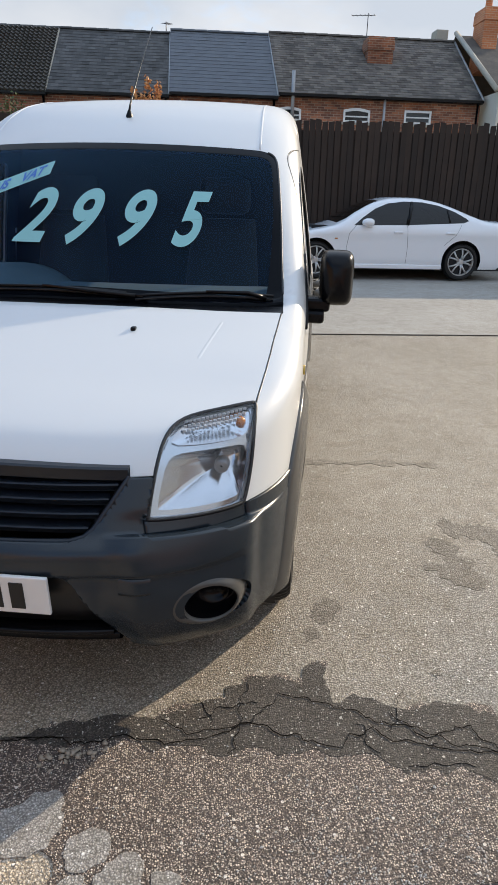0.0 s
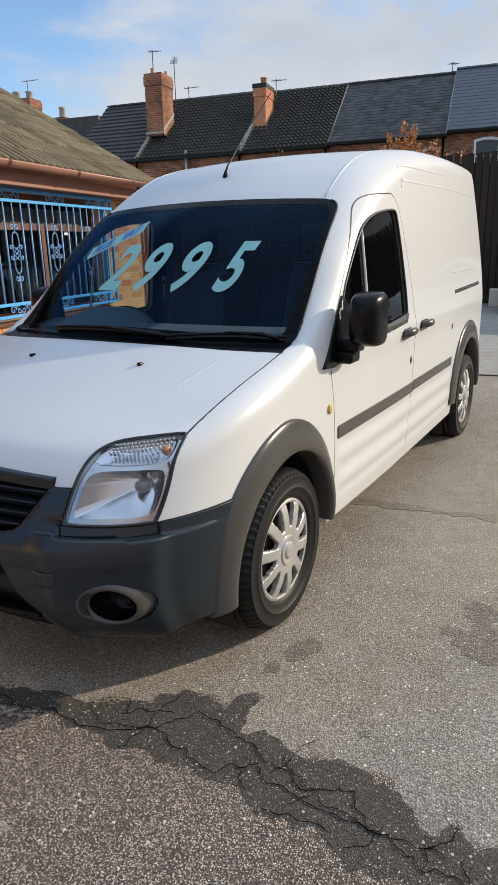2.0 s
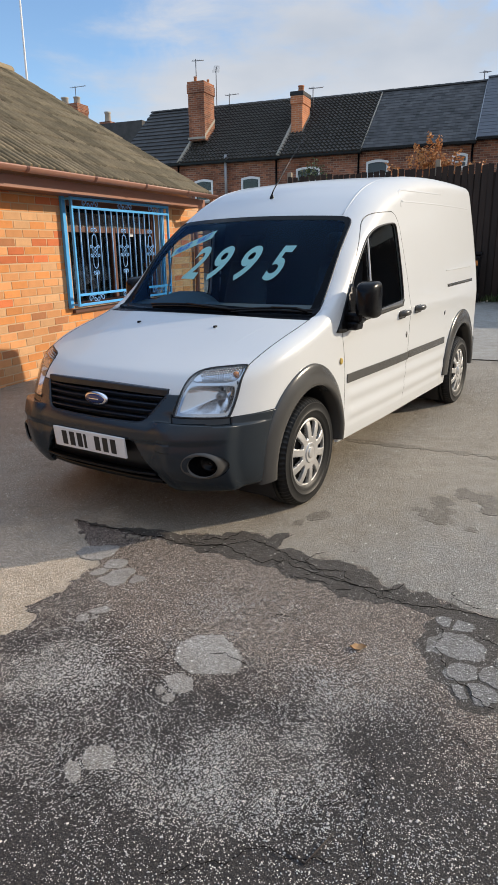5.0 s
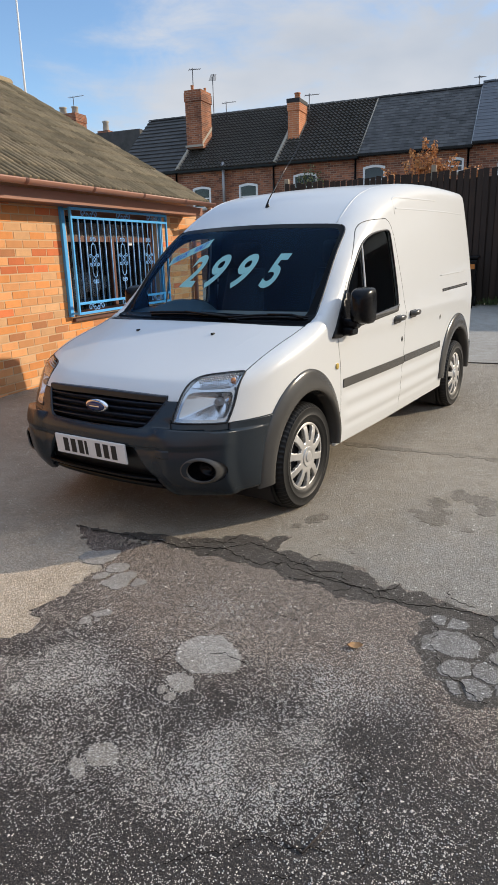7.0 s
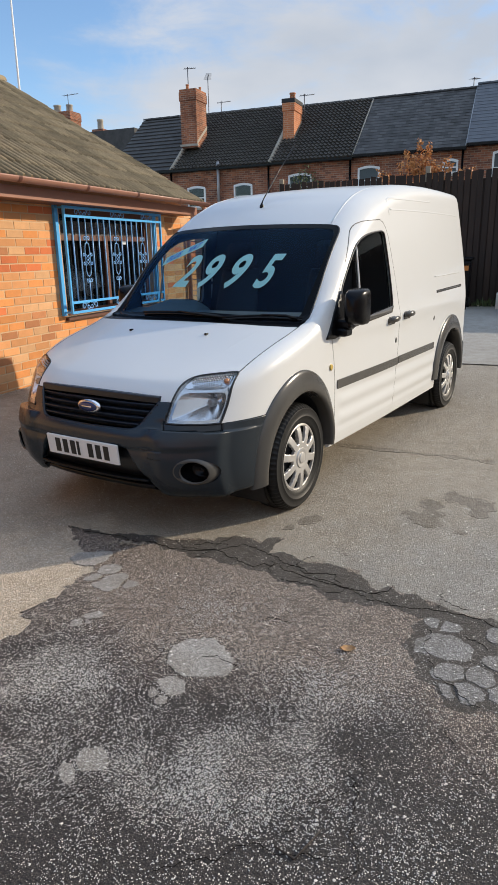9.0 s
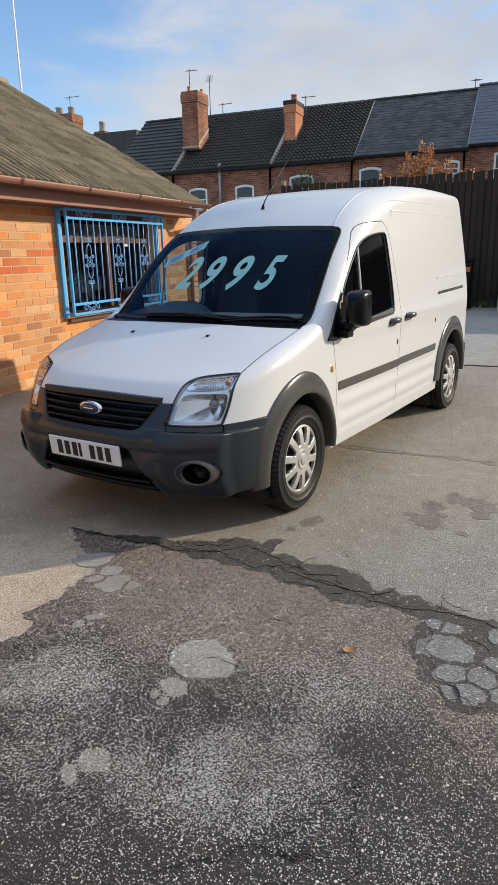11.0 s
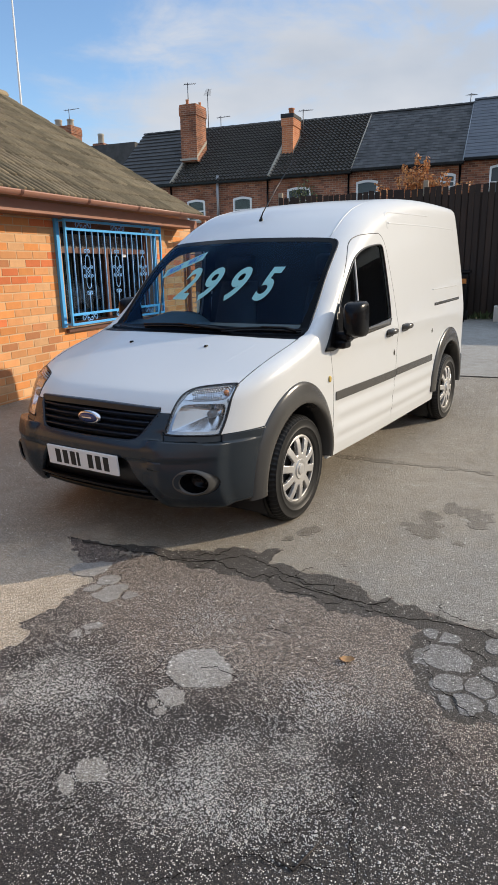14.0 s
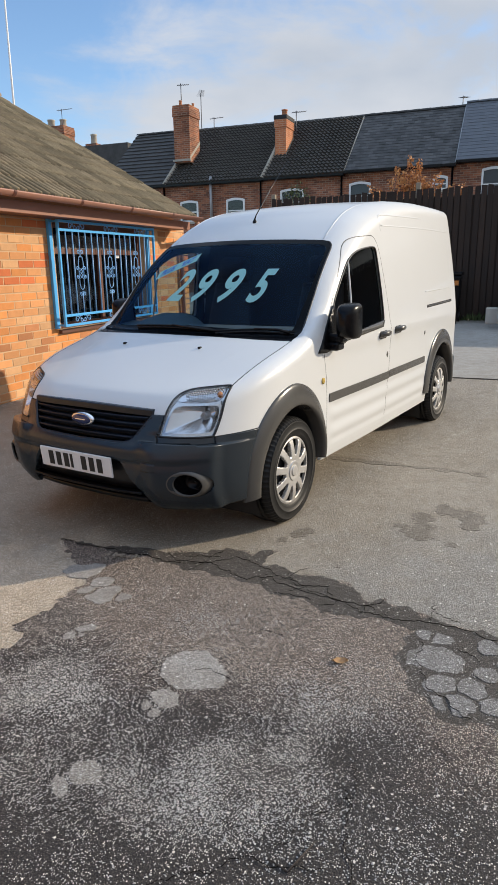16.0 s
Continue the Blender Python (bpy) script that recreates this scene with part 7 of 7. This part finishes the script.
chimney("far brick chimney with pale pots", -23.6, -22.2, 30, 31, 7.5, 9.35, CHIMB, ((-23.3, 30.4, 0.22, 0.42), (-22.55, 30.5, 0.2, 0.40)), True)
chimney("far brick chimney with one pale pot", -20.8, -20.1, 30, 31, 7.0, 8.25, CHIMB, ((-20.5, 30.4, 0.18, 0.55),), True)
tagged(part("stone_stack", box(10.35, 10.85, 26.6, 27.2, 7.3, 8.25, 0.03), CEMENT, smooth=False), "grey stone chimney behind the ridge", "chimney")
end = thing("end_house", "cream rendered end house with a slate roof", "house")
part("wall", box(11.2, 20, FRONT - 1.0, FRONT + 6, 0, 5.4), CREAM, end, "cream rendered wall", smooth=False)
bm = bmesh.new()
add_grid(bm, [[(11.05, FRONT - 1.1, 5.35), (20, FRONT - 1.1, 5.35)], [(11.05, RIDGE_Y, 8.0), (20, RIDGE_Y, 8.0)], [(11.05, 30, 5.4), (20, 30, 5.4)]])
part("roof", bm, MOSSY, end, smooth=False)
bm = bmesh.new()
add_tube(bm, [(11.05, FRONT - 1.1, 5.42), (11.05, RIDGE_Y, 8.08)], 0.09, 6)
part("verge", bm, CEMENT, end, "pale stone verge")
left_roof = tagged(part("far_roof", box(-26, -17.5, 29, 34, 0, 7.95), SLATE, smooth=False), "dark far slate roof", "roof")


def tv_aerial(label, base, h, w, n, turn):
    a = thing("tv_aerial", label, "aerial", pose(*base, 0, 0, turn), group="aerials")
    part("mast", tube([(0, 0, 0), (0, 0, h)], 0.018, 6), DARKMETAL, a)
    part("boom", tube([(-w * 0.3, 0, h - 0.08), (w * 0.7, 0, h - 0.02)], 0.012, 6), DARKMETAL, a)
    for i in range(n):
        x = -w * 0.28 + w * 0.95 * i / (n - 1)
        part("element", tube([(x, -0.16 + 0.05 * i / n, h - 0.07 + 0.06 * i / n), (x, 0.16 - 0.05 * i / n, h - 0.07 + 0.06 * i / n)], 0.007, 5), DARKMETAL, a)
    return a


tv_aerial("television aerial on a tall chimney mast", (-11.75, 24.0, 8.1), 0.95, 0.5, 6, 40)
tv_aerial("television aerial beside the tall chimney", (-11.1, 24.6, 6.6), 2.15, 0.8, 7, -60)
tv_aerial("television aerial beside the tall chimney", (-10.9, 25.5, 7.2), 0.75, 0.6, 6, 20)
tv_aerial("television aerial by the orange chimney", (-6.9, 25.0, 6.6), 1.15, 0.6, 7, 30)
tv_aerial("small aerial on the ridge", (-0.3, 26.3, 7.5), 0.45, 0.45, 5, 60)
tv_aerial("television aerial on the old slate roof", (7.15, 25.0, 6.9), 1.35, 0.9, 6, 150)
tv_aerial("television aerial on a far chimney", (-22.28, 30.06, 8.6), 1.6, 0.9, 7, 10)
tagged(part("flagpole", tube([(-7.56, 8.0, 0), (-7.56, 8.0, 4.8), (-7.50, 8.0, 8.4)], [0.03, 0.022, 0.013], 8), WHITEP), "tall thin white pole behind the roof", "pole")
for x, z0, z1, r in ((-9.92, 3.2, 5.10, 0.06), (4.14, 4.3, 5.88, 0.065), (7.43, 3.4, 5.16, 0.045)):
    tagged(part("flue_pipe", tube([(x, FRONT - 0.16, z0), (x, FRONT - 0.16, z1)], r, 10), METALP), "grey metal flue pipe on the brick wall", "pipe")


# ---- shrubs over the fence ----
ORANGE = mat("autumn_leaf", (0.70, 0.27, 0.09), 0.7, var=0.3, scale=3, rand=0.2, col2=(0.62, 0.33, 0.12))
GREEN = mat("green_leaf", (0.09, 0.13, 0.04), 0.7, var=0.3, scale=4)
TWIG = mat("twig", (0.10, 0.06, 0.04), 0.9)


def shrub(label, base, stems, leafm, seed, size):
    r = random.Random(seed)
    s = thing("shrub", label, "shrub", pose(*base))
    tw = bmesh.new()
    lv, lf = [], []
    for dx, h in stems:
        pts = [Vector((dx * 0.3, 0, 0))]
        for k in range(1, 9):
            t = k / 8
            pts.append(Vector((dx * (0.2 + 0.8 * t ** 1.8) + r.uniform(-0.02, 0.02), r.uniform(-0.06, 0.06), h * t - 0.12 * max(0, t - 0.75) * abs(dx))))
        add_tube(tw, pts, [0.02 * (1 - 0.75 * k / 8) for k in range(9)], 5)
        for k in range(140):
            t = 0.72 + 0.279 * r.random()
            i = min(int(t * 8), 7)
            p = pts[i].lerp(pts[i + 1], t * 8 - i) + Vector((r.uniform(-0.06, 0.06), r.uniform(-0.06, 0.06), r.uniform(-0.06, 0.03)))
            d = Vector((r.uniform(-1, 1), r.uniform(-1, 1), r.uniform(-1.2, 0.2))).normalized() * size * r.uniform(0.7, 1.3)
            w = d.cross(Vector((r.uniform(-1, 1), r.uniform(-1, 1), r.uniform(-1, 1)))).normalized() * size * 0.32
            q = len(lv)
            lv += [p, p + d * 0.5 + w, p + d, p + d * 0.5 - w]
            lf.append((q, q + 1, q + 2, q + 3))
    part("stems", tw, TWIG, s)
    me = bpy.data.meshes.new("foliage")
    me.from_pydata([tuple(v) for v in lv], [], lf)
    me.materials.append(leafm)
    fo = new("foliage", me)
    fo.parent = s
    tagged(fo, kind="stuff")


shrub("autumn shrub with orange leaves behind the fence", (-0.25, 12.3, 0.27), ((-0.95, 2.98), (-0.75, 2.91), (-0.5, 3.11), (-0.35, 3.36), (-0.2, 3.26), (-0.08, 3.56), (0.05, 3.26), (0.12, 3.48), (0.25, 3.11), (0.4, 3.06), (0.55, 3.16), (0.62, 3.02), (0.85, 2.91), (1.12, 2.94), (0.3, 2.96), (-0.15, 3.01), (0.0, 3.06)), ORANGE, 3, 0.072)
shrub("green shrub behind the fence", (-3.0, 12.3, 0.27), ((-0.25, 2.96), (-0.1, 3.11), (0.05, 3.16), (0.2, 3.01), (0.35, 2.86)), GREEN, 5, 0.06)


def weeds(base, seed, count, spread_x):
    """A low tuft of blades and leaves."""
    r = random.Random(seed)
    vv_, ff_ = [], []
    for _ in range(count):
        p = Vector((r.uniform(-spread_x, spread_x), r.uniform(-0.09, 0.06), 0))
        d = Vector((r.uniform(-0.6, 0.6), r.uniform(-0.6, 0.3), 1)).normalized() * r.uniform(0.08, 0.24)
        w = d.cross(Vector((r.uniform(-1, 1), r.uniform(-1, 1), 0.2))).normalized() * r.uniform(0.006, 0.02)
        k = len(vv_)
        vv_ += [tuple(p), tuple(p + d * 0.55 + w), tuple(p + d), tuple(p + d * 0.55 - w)]
        ff_.append((k, k + 1, k + 2, k + 3))
    me_ = bpy.data.meshes.new("weeds")
    me_.from_pydata(vv_, [], ff_)
    me_.materials.append(GREEN)
    o_ = new("weeds", me_)
    o_.location = base
    tagged(o_, "dark green weeds along the foot of the fence", "weeds", kind="stuff")


weeds((0.62, 11.42, rise(0.6, 11.4)), 4, 260, 0.9)
weeds((-1.6, 11.45, rise(-1.6, 11.4)), 6, 160, 0.8)


# ---- the white saloon car ----
CAR_Z = rise(4.0, 10.5)
car = thing("car", "white four-door saloon car parked by the fence", "car", pose(1.80, 10.55, CAR_Z))
CTOP = curve([(0.0, 0.50), (0.04, 0.60), (0.15, 0.68), (0.4, 0.775), (0.8, 0.87), (1.2, 0.95), (1.32, 0.985), (1.7, 1.205), (2.05, 1.365), (2.4, 1.435), (2.75, 1.44), (3.1, 1.40), (3.5, 1.295), (3.85, 1.17), (4.15, 1.085), (4.4, 1.06), (4.58, 1.05), (4.68, 0.98), (4.735, 0.80), (4.755, 0.6)])
CWID = curve([(0.0, 0.52), (0.05, 0.66), (0.15, 0.76), (0.35, 0.84), (0.7, 0.885), (1.2, 0.895), (3.4, 0.90), (4.1, 0.875), (4.45, 0.82), (4.65, 0.73), (4.755, 0.56)])


def car_field(x, y, z):
    t = np.maximum(0, (z - 0.88) / 0.5) ** 1.15 * 0.235
    low = np.maximum(0, (0.40 - z) / 0.2) ** 2 * 0.03
    waist = 0.012 * np.exp(-((z - 0.80) / 0.07) ** 2)
    side = np.abs(y) - (CWID(x) - t - low + waist)
    return smax(z - (CTOP(x) - 0.035 * (y / 0.7) ** 2), side, np.where(z > 1.0, 0.12, 0.10))


def car_skin():
    xs_ = np.concatenate([np.linspace(0.004, 0.5, 26), np.linspace(0.55, 4.2, 74), np.linspace(4.24, 4.75, 22)])
    zs = np.linspace(0.20, 0.46, 10)
    th = np.radians(np.linspace(0, 90, 44)[1:])
    ox = xs_[:, None]
    dh = np.concatenate([np.ones(len(zs)), np.cos(th)])[None, :]
    dv = np.concatenate([np.zeros(len(zs)), np.sin(th)])[None, :]
    oz = np.concatenate([zs, np.full(len(th), 0.46)])[None, :]
    lo, hi = np.zeros((len(xs_), dh.shape[1])), np.full((len(xs_), dh.shape[1]), 1.4)
    for _ in range(28):
        d = (lo + hi) / 2
        f = car_field(ox + 0 * d, dh * d, oz + dv * d)
        lo, hi = np.where(f < 0, d, lo), np.where(f < 0, hi, d)
    bm = bmesh.new()
    rows = np.stack([ox + 0 * lo, -dh * lo, oz + dv * lo], axis=2)
    add_grid(bm, [[tuple(p) for p in r] for r in rows.tolist()])
    rows[:, :, 1] *= -1
    add_grid(bm, [[tuple(p) for p in r] for r in rows.tolist()])
    bmesh.ops.remove_doubles(bm, verts=bm.verts, dist=1e-4)
    bmesh.ops.recalc_face_normals(bm, faces=bm.faces)
    bm.normal_update()
    if max(bm.faces, key=lambda f: f.calc_center_median().z).normal.z < 0:
        bmesh.ops.reverse_faces(bm, faces=bm.faces)
    return bm


cs = car_skin()
for hub in (0.95, 3.675):
    cut_out(cs, arc(hub, 0.335, 0.375, -30, 210, 22), "xz", lambda c: abs(c.y) > 0.4).free()
SIDEWIN = [(1.62, 0.935), (1.80, 1.08), (2.02, 1.225), (2.25, 1.315), (2.55, 1.355), (2.9, 1.35), (3.2, 1.30), (3.5, 1.20), (3.72, 1.085), (3.76, 1.05), (3.66, 1.01), (2.6, 0.955)]
for sgn, nm in ((-1, "side_window"), (1, "side_window")):
    w = cut_out(cs, SIDEWIN, "xz", lambda c, s=sgn: c.y * s > 0.3)
    part(nm, w, TINTGLASS, car, "dark tinted side window")
ws = cut_out(cs, [(1.34, -0.62), (1.5, -0.70), (2.1, -0.56), (2.12, 0.0), (2.1, 0.56), (1.5, 0.70), (1.34, 0.62)], "xy", lambda c: c.z > 0.95)
part("windscreen", ws, TINTGLASS, car)
rs = cut_out(cs, [(3.2, -0.5), (3.95, -0.58), (3.98, 0.58), (3.2, 0.5)], "xy", lambda c: c.z > 0.95)
part("rear_window", rs, TINTGLASS, car)
lp = cut_out(cs, [(0.10, 0.60), (0.30, 0.585), (0.62, 0.69), (0.70, 0.755), (0.40, 0.725), (0.16, 0.67)], "xz", lambda c: c.y < -0.3)
part("headlamp", lp, LAMPIN, car, "grey clear headlamp")
tl_ = cut_out(cs, [(4.36, 0.86), (4.74, 0.84), (4.74, 0.97), (4.42, 0.96)], "xz", lambda c: c.y < -0.3)
part("tail_lamp", tl_, mat("red_lamp", (0.35, 0.02, 0.02), 0.2), car, "red tail lamp")
fog2 = cut_out(cs, [(0.06, 0.30), (0.20, 0.28), (0.26, 0.42), (0.10, 0.46)], "xz", lambda c: c.y < -0.2)
part("fog_recess", fog2, BLACK, car, "black bumper recess")
cbody = part("body", cs, CARPAINT, car)
# near-black box in place of the shaded inside of the car
part("cabin", box(0.9, 4.2, -0.66, 0.66, 0.25, 0.92), UNLITINSIDE, car, smooth=False)
part("underside", box(0.25, 4.5, -0.8, 0.8, 0.17, 0.24), DARK, car, smooth=False)
part("side_skirt", box(1.32, 3.30, -0.905, -0.86, 0.19, 0.27, 0.015), CARPAINT, car, smooth=False)


def car_side(x, z):
    ys = np.linspace(0, 1.0, 500)
    f = car_field(np.full(500, x), ys, np.full(500, z))
    return float(ys[int(np.argmax(f > 0))])


for pts in ([(1.52, 0.30), (1.50, 0.55), (1.54, 0.80), (1.66, 0.93)], [(2.62, 0.28), (2.63, 0.6), (2.60, 0.94)], [(3.32, 0.62), (3.52, 0.80), (3.62, 0.98)]):
    q = []
    for (xa, za), (xb, zb) in zip(pts[:-1], pts[1:]):
        q += [(xa + (xb - xa) * t, za + (zb - za) * t) for t in np.linspace(0, 1, 6)]
    part("door_gap", tube([(x, -car_side(x, z) + 0.001, z) for x, z in q], 0.003, 5), DARK, car)
for x in (2.45, 3.42):
    part("door_handle", box(x - 0.09, x + 0.07, -car_side(x, 0.83) - 0.022, -car_side(x, 0.83) + 0.01, 0.815, 0.845, 0.010), CARPAINT, car)
part("pillar", tube([(2.60, -car_side(2.60, 0.95) - 0.002, 0.955), (2.66, -car_side(2.66, 1.15) - 0.002, 1.15), (2.70, -car_side(2.70, 1.34), 1.345)], 0.03, 6), BLACK, car)
part("pillar", tube([(3.40, -car_side(3.40, 1.0) - 0.002, 1.0), (3.36, -car_side(3.36, 1.22), 1.235)], 0.014, 6), BLACK, car)
mm = lathe([(-0.11, 0.001), (-0.10, 0.05), (-0.03, 0.085), (0.05, 0.085), (0.10, 0.06), (0.11, 0.001)], 18, "x")
for v in mm.verts:
    v.co = Vector((1.86 + v.co.x, -0.93 + v.co.y * 0.8, 0.985 + v.co.z * 0.85))
part("door_mirror", mm, CARPAINT, car)
part("side_lamp", box(1.28, 1.33, -0.905, -0.89, 0.695, 0.715), AMBER, car)
car_wheel = None
for sgn in (-1, 1):
    for hub in (0.95, 3.675):
        m = pose(hub, sgn * 0.795, 0.327, 0, 0, -90 if sgn < 0 else 90)
        if car_wheel is None:
            t = tyre_mesh()
            for v in t.verts:
                rr = math.hypot(v.co.y, v.co.z)
                k = (0.327 if rr > 0.305 else 0.327 / 0.317 * 0.99 * rr + (0.245 - 0.195) * max(0, (0.317 - rr) / 0.122) * 0.9) / rr
                if rr > 0.305:
                    k = (rr + 0.010) / rr
                v.co = Vector((v.co.x * 1.05, v.co.y * k, v.co.z * k))
            car_wheel = part("wheel", disc(0.236, 0.03), DARK, car, "silver ten-spoke alloy wheel", smooth=False)
            part("tyre", t, RUBBER, car_wheel)
            part("rim", lathe([(0.03, 0.225), (0.085, 0.228), (0.092, 0.236), (0.088, 0.246), (0.02, 0.240)], 48), SILVER, car_wheel)
            for k in range(5):
                for da in (-0.20, 0.20):
                    a = 2 * math.pi * k / 5
                    bm = bmesh.new()
                    add_tube(bm, [(0.085, 0.05 * math.cos(a + da * 0.6), 0.05 * math.sin(a + da * 0.6)), (0.090, 0.14 * math.cos(a + da * 0.9), 0.14 * math.sin(a + da * 0.9)), (0.082, 0.230 * math.cos(a + da * 1.35), 0.230 * math.sin(a + da * 1.35))], [0.020, 0.015, 0.017], 6)
                    part("spoke", bm, SILVER, car_wheel)
            part("hub", lathe([(0.095, 0.001), (0.095, 0.03), (0.088, 0.062), (0.06, 0.066)], 24), SILVER, car_wheel)
            car_wheel.matrix_basis = m
        else:
            copy_thing(car_wheel, m)

# odds and ends by the fence
tagged(part("concrete_block", box(1.56, 2.16, 10.95, 11.25, rise(1.5, 11) + 0.002, 0.56, 0.015), CREAM, smooth=False), "white painted concrete block by the fence", "block")
bin_ = thing("bin", "black plastic bin with a yellow label by the fence", "bin", pose(0.77, 11.1, rise(0.6, 11)) @ Matrix.Diagonal((1.0, 1.0, 1.2, 1.0)))
bm = box(-0.27, 0.27, -0.30, 0.30, 0.12, 0.82, 0.03)
for v in bm.verts:
    k = 0.82 + 0.18 * v.co.z
    v.co.x, v.co.y = v.co.x * k, v.co.y * k
part("tub", bm, BLACK, bin_, smooth=False)
part("lid", box(-0.29, 0.29, -0.32, 0.32, 0.825, 0.88, 0.02), BLACK, bin_, smooth=False)
for x in (-0.22, 0.22):
    bm = lathe([(-0.03, 0.02), (-0.03, 0.09), (0.03, 0.09), (0.03, 0.02)], 20)
    for v in bm.verts:
        v.co += Vector((x, 0.24, 0.09))
    part("wheel", bm, RUBBER, bin_)
part("foot", box(-0.22, 0.22, -0.28, -0.18, 0.0, 0.13), BLACK, bin_, smooth=False)
part("label", box(0.10, 0.22, -0.304, -0.300, 0.66, 0.74), AMBER, bin_, "yellow label", smooth=False)

# walls that close the yard behind the camera
tagged(part("wall_south", box(-9, 22, -16.3, -16, 0, 3.2), DULLB, smooth=False), "plain brick boundary wall", "wall", kind="structure")
tagged(part("wall_east", box(16, 16.3, -16, 11.5, 0, 1.6), DULLB, smooth=False), "low plain brick boundary wall", "wall", kind="structure")

# ---- bricks and tiles, piece by piece ----
BRICKS = {m.name: (brick_mesh("brick", 0.228, m), brick_mesh("brick", 0.108, m)) for m in (BUFF, REDB, DULLB, PALEB, ORNGB)}
rng = random.Random(5)
COURSE, PITCH = 0.0827, 0.2405
made = 0
rest_v, rest_f = [], []
for c in range(25):
    z = 0.085 + c * COURSE
    if z > 2.03:
        break
    y = -1.0 + (PITCH / 2 if c % 2 else 0)
    while y < W_END - 0.02:
        ln, cut = 0.228, 0
        y1 = y + ln
        blocked = z + 0.07 > WIN[2] - 0.05 and z < WIN[3] and y1 > WIN[0] - 0.003 and y < WIN[1] + 0.003
        red = 1.28 < z < 1.62 and rng.random() < 0.42
        dull = rng.random() < 0.07
        pick = REDB if red or rng.random() < 0.035 else DULLB if dull else (BUFF, BUFF, PALEB, ORNGB)[rng.randrange(4)]
        if blocked:
            if y + 0.108 <= WIN[0] - 0.003:
                cut = 1
            elif y1 - 0.108 >= WIN[1] + 0.003:
                cut, y = 1, y1 - 0.108
            else:
                y += PITCH if y >= WIN[0] - PITCH else PITCH
                continue
        if y > 0.75:
            o = new("brick", BRICKS[pick.name][cut])
            o.parent = bungalow_wall
            o.location = (WX + rng.uniform(-0.0015, 0.0015), y, z)
            made += 1
        else:
            k = len(rest_v)
            rest_v += [(WX, y, z), (WX, y + ln, z), (WX, y + ln, z + 0.0705), (WX, y, z + 0.0705), (WX - 0.03, y, z), (WX - 0.03, y + ln, z), (WX - 0.03, y + ln, z + 0.0705), (WX - 0.03, y, z + 0.0705)]
            rest_f += [tuple(k + i for i in f) for f in ((0, 1, 2, 3), (0, 4, 5, 1), (3, 2, 6, 7), (1, 5, 6, 2), (0, 3, 7, 4))]
        y = (y + (0.108 if cut else 0.228)) + 0.0125 if not (cut and blocked and y >= WIN[1] - 0.2) else y1 + 0.0125
me = bpy.data.meshes.new("far_bricks")
me.from_pydata(rest_v, [], rest_f)
me.materials.append(BUFF)
o = new("far_bricks", me)
o.parent = bungalow_wall
tagged(o, kind="stuff")
far_v, far_f = [], []
for r, c, m in tile_places:
    m = m @ pose(0, rng.uniform(-0.008, 0.008), rng.uniform(-0.002, 0.003), 0, 0, rng.uniform(-0.5, 0.5))
    if c < 25:
        o = new("tile", tile_me)
        o.parent = roof
        o.matrix_basis = m
    else:
        k = len(far_v)
        far_v += [tuple(m @ v.co) for v in tile_me.vertices]
        far_f += [tuple(k + i for i in p.vertices) for p in tile_me.polygons]
me = bpy.data.meshes.new("far_tiles")
me.from_pydata(far_v, [], far_f)
me.materials.append(TILE)
for p in me.polygons:
    p.use_smooth = True
o = new("far_tiles", me)
o.parent = roof
tagged(o, kind="stuff")
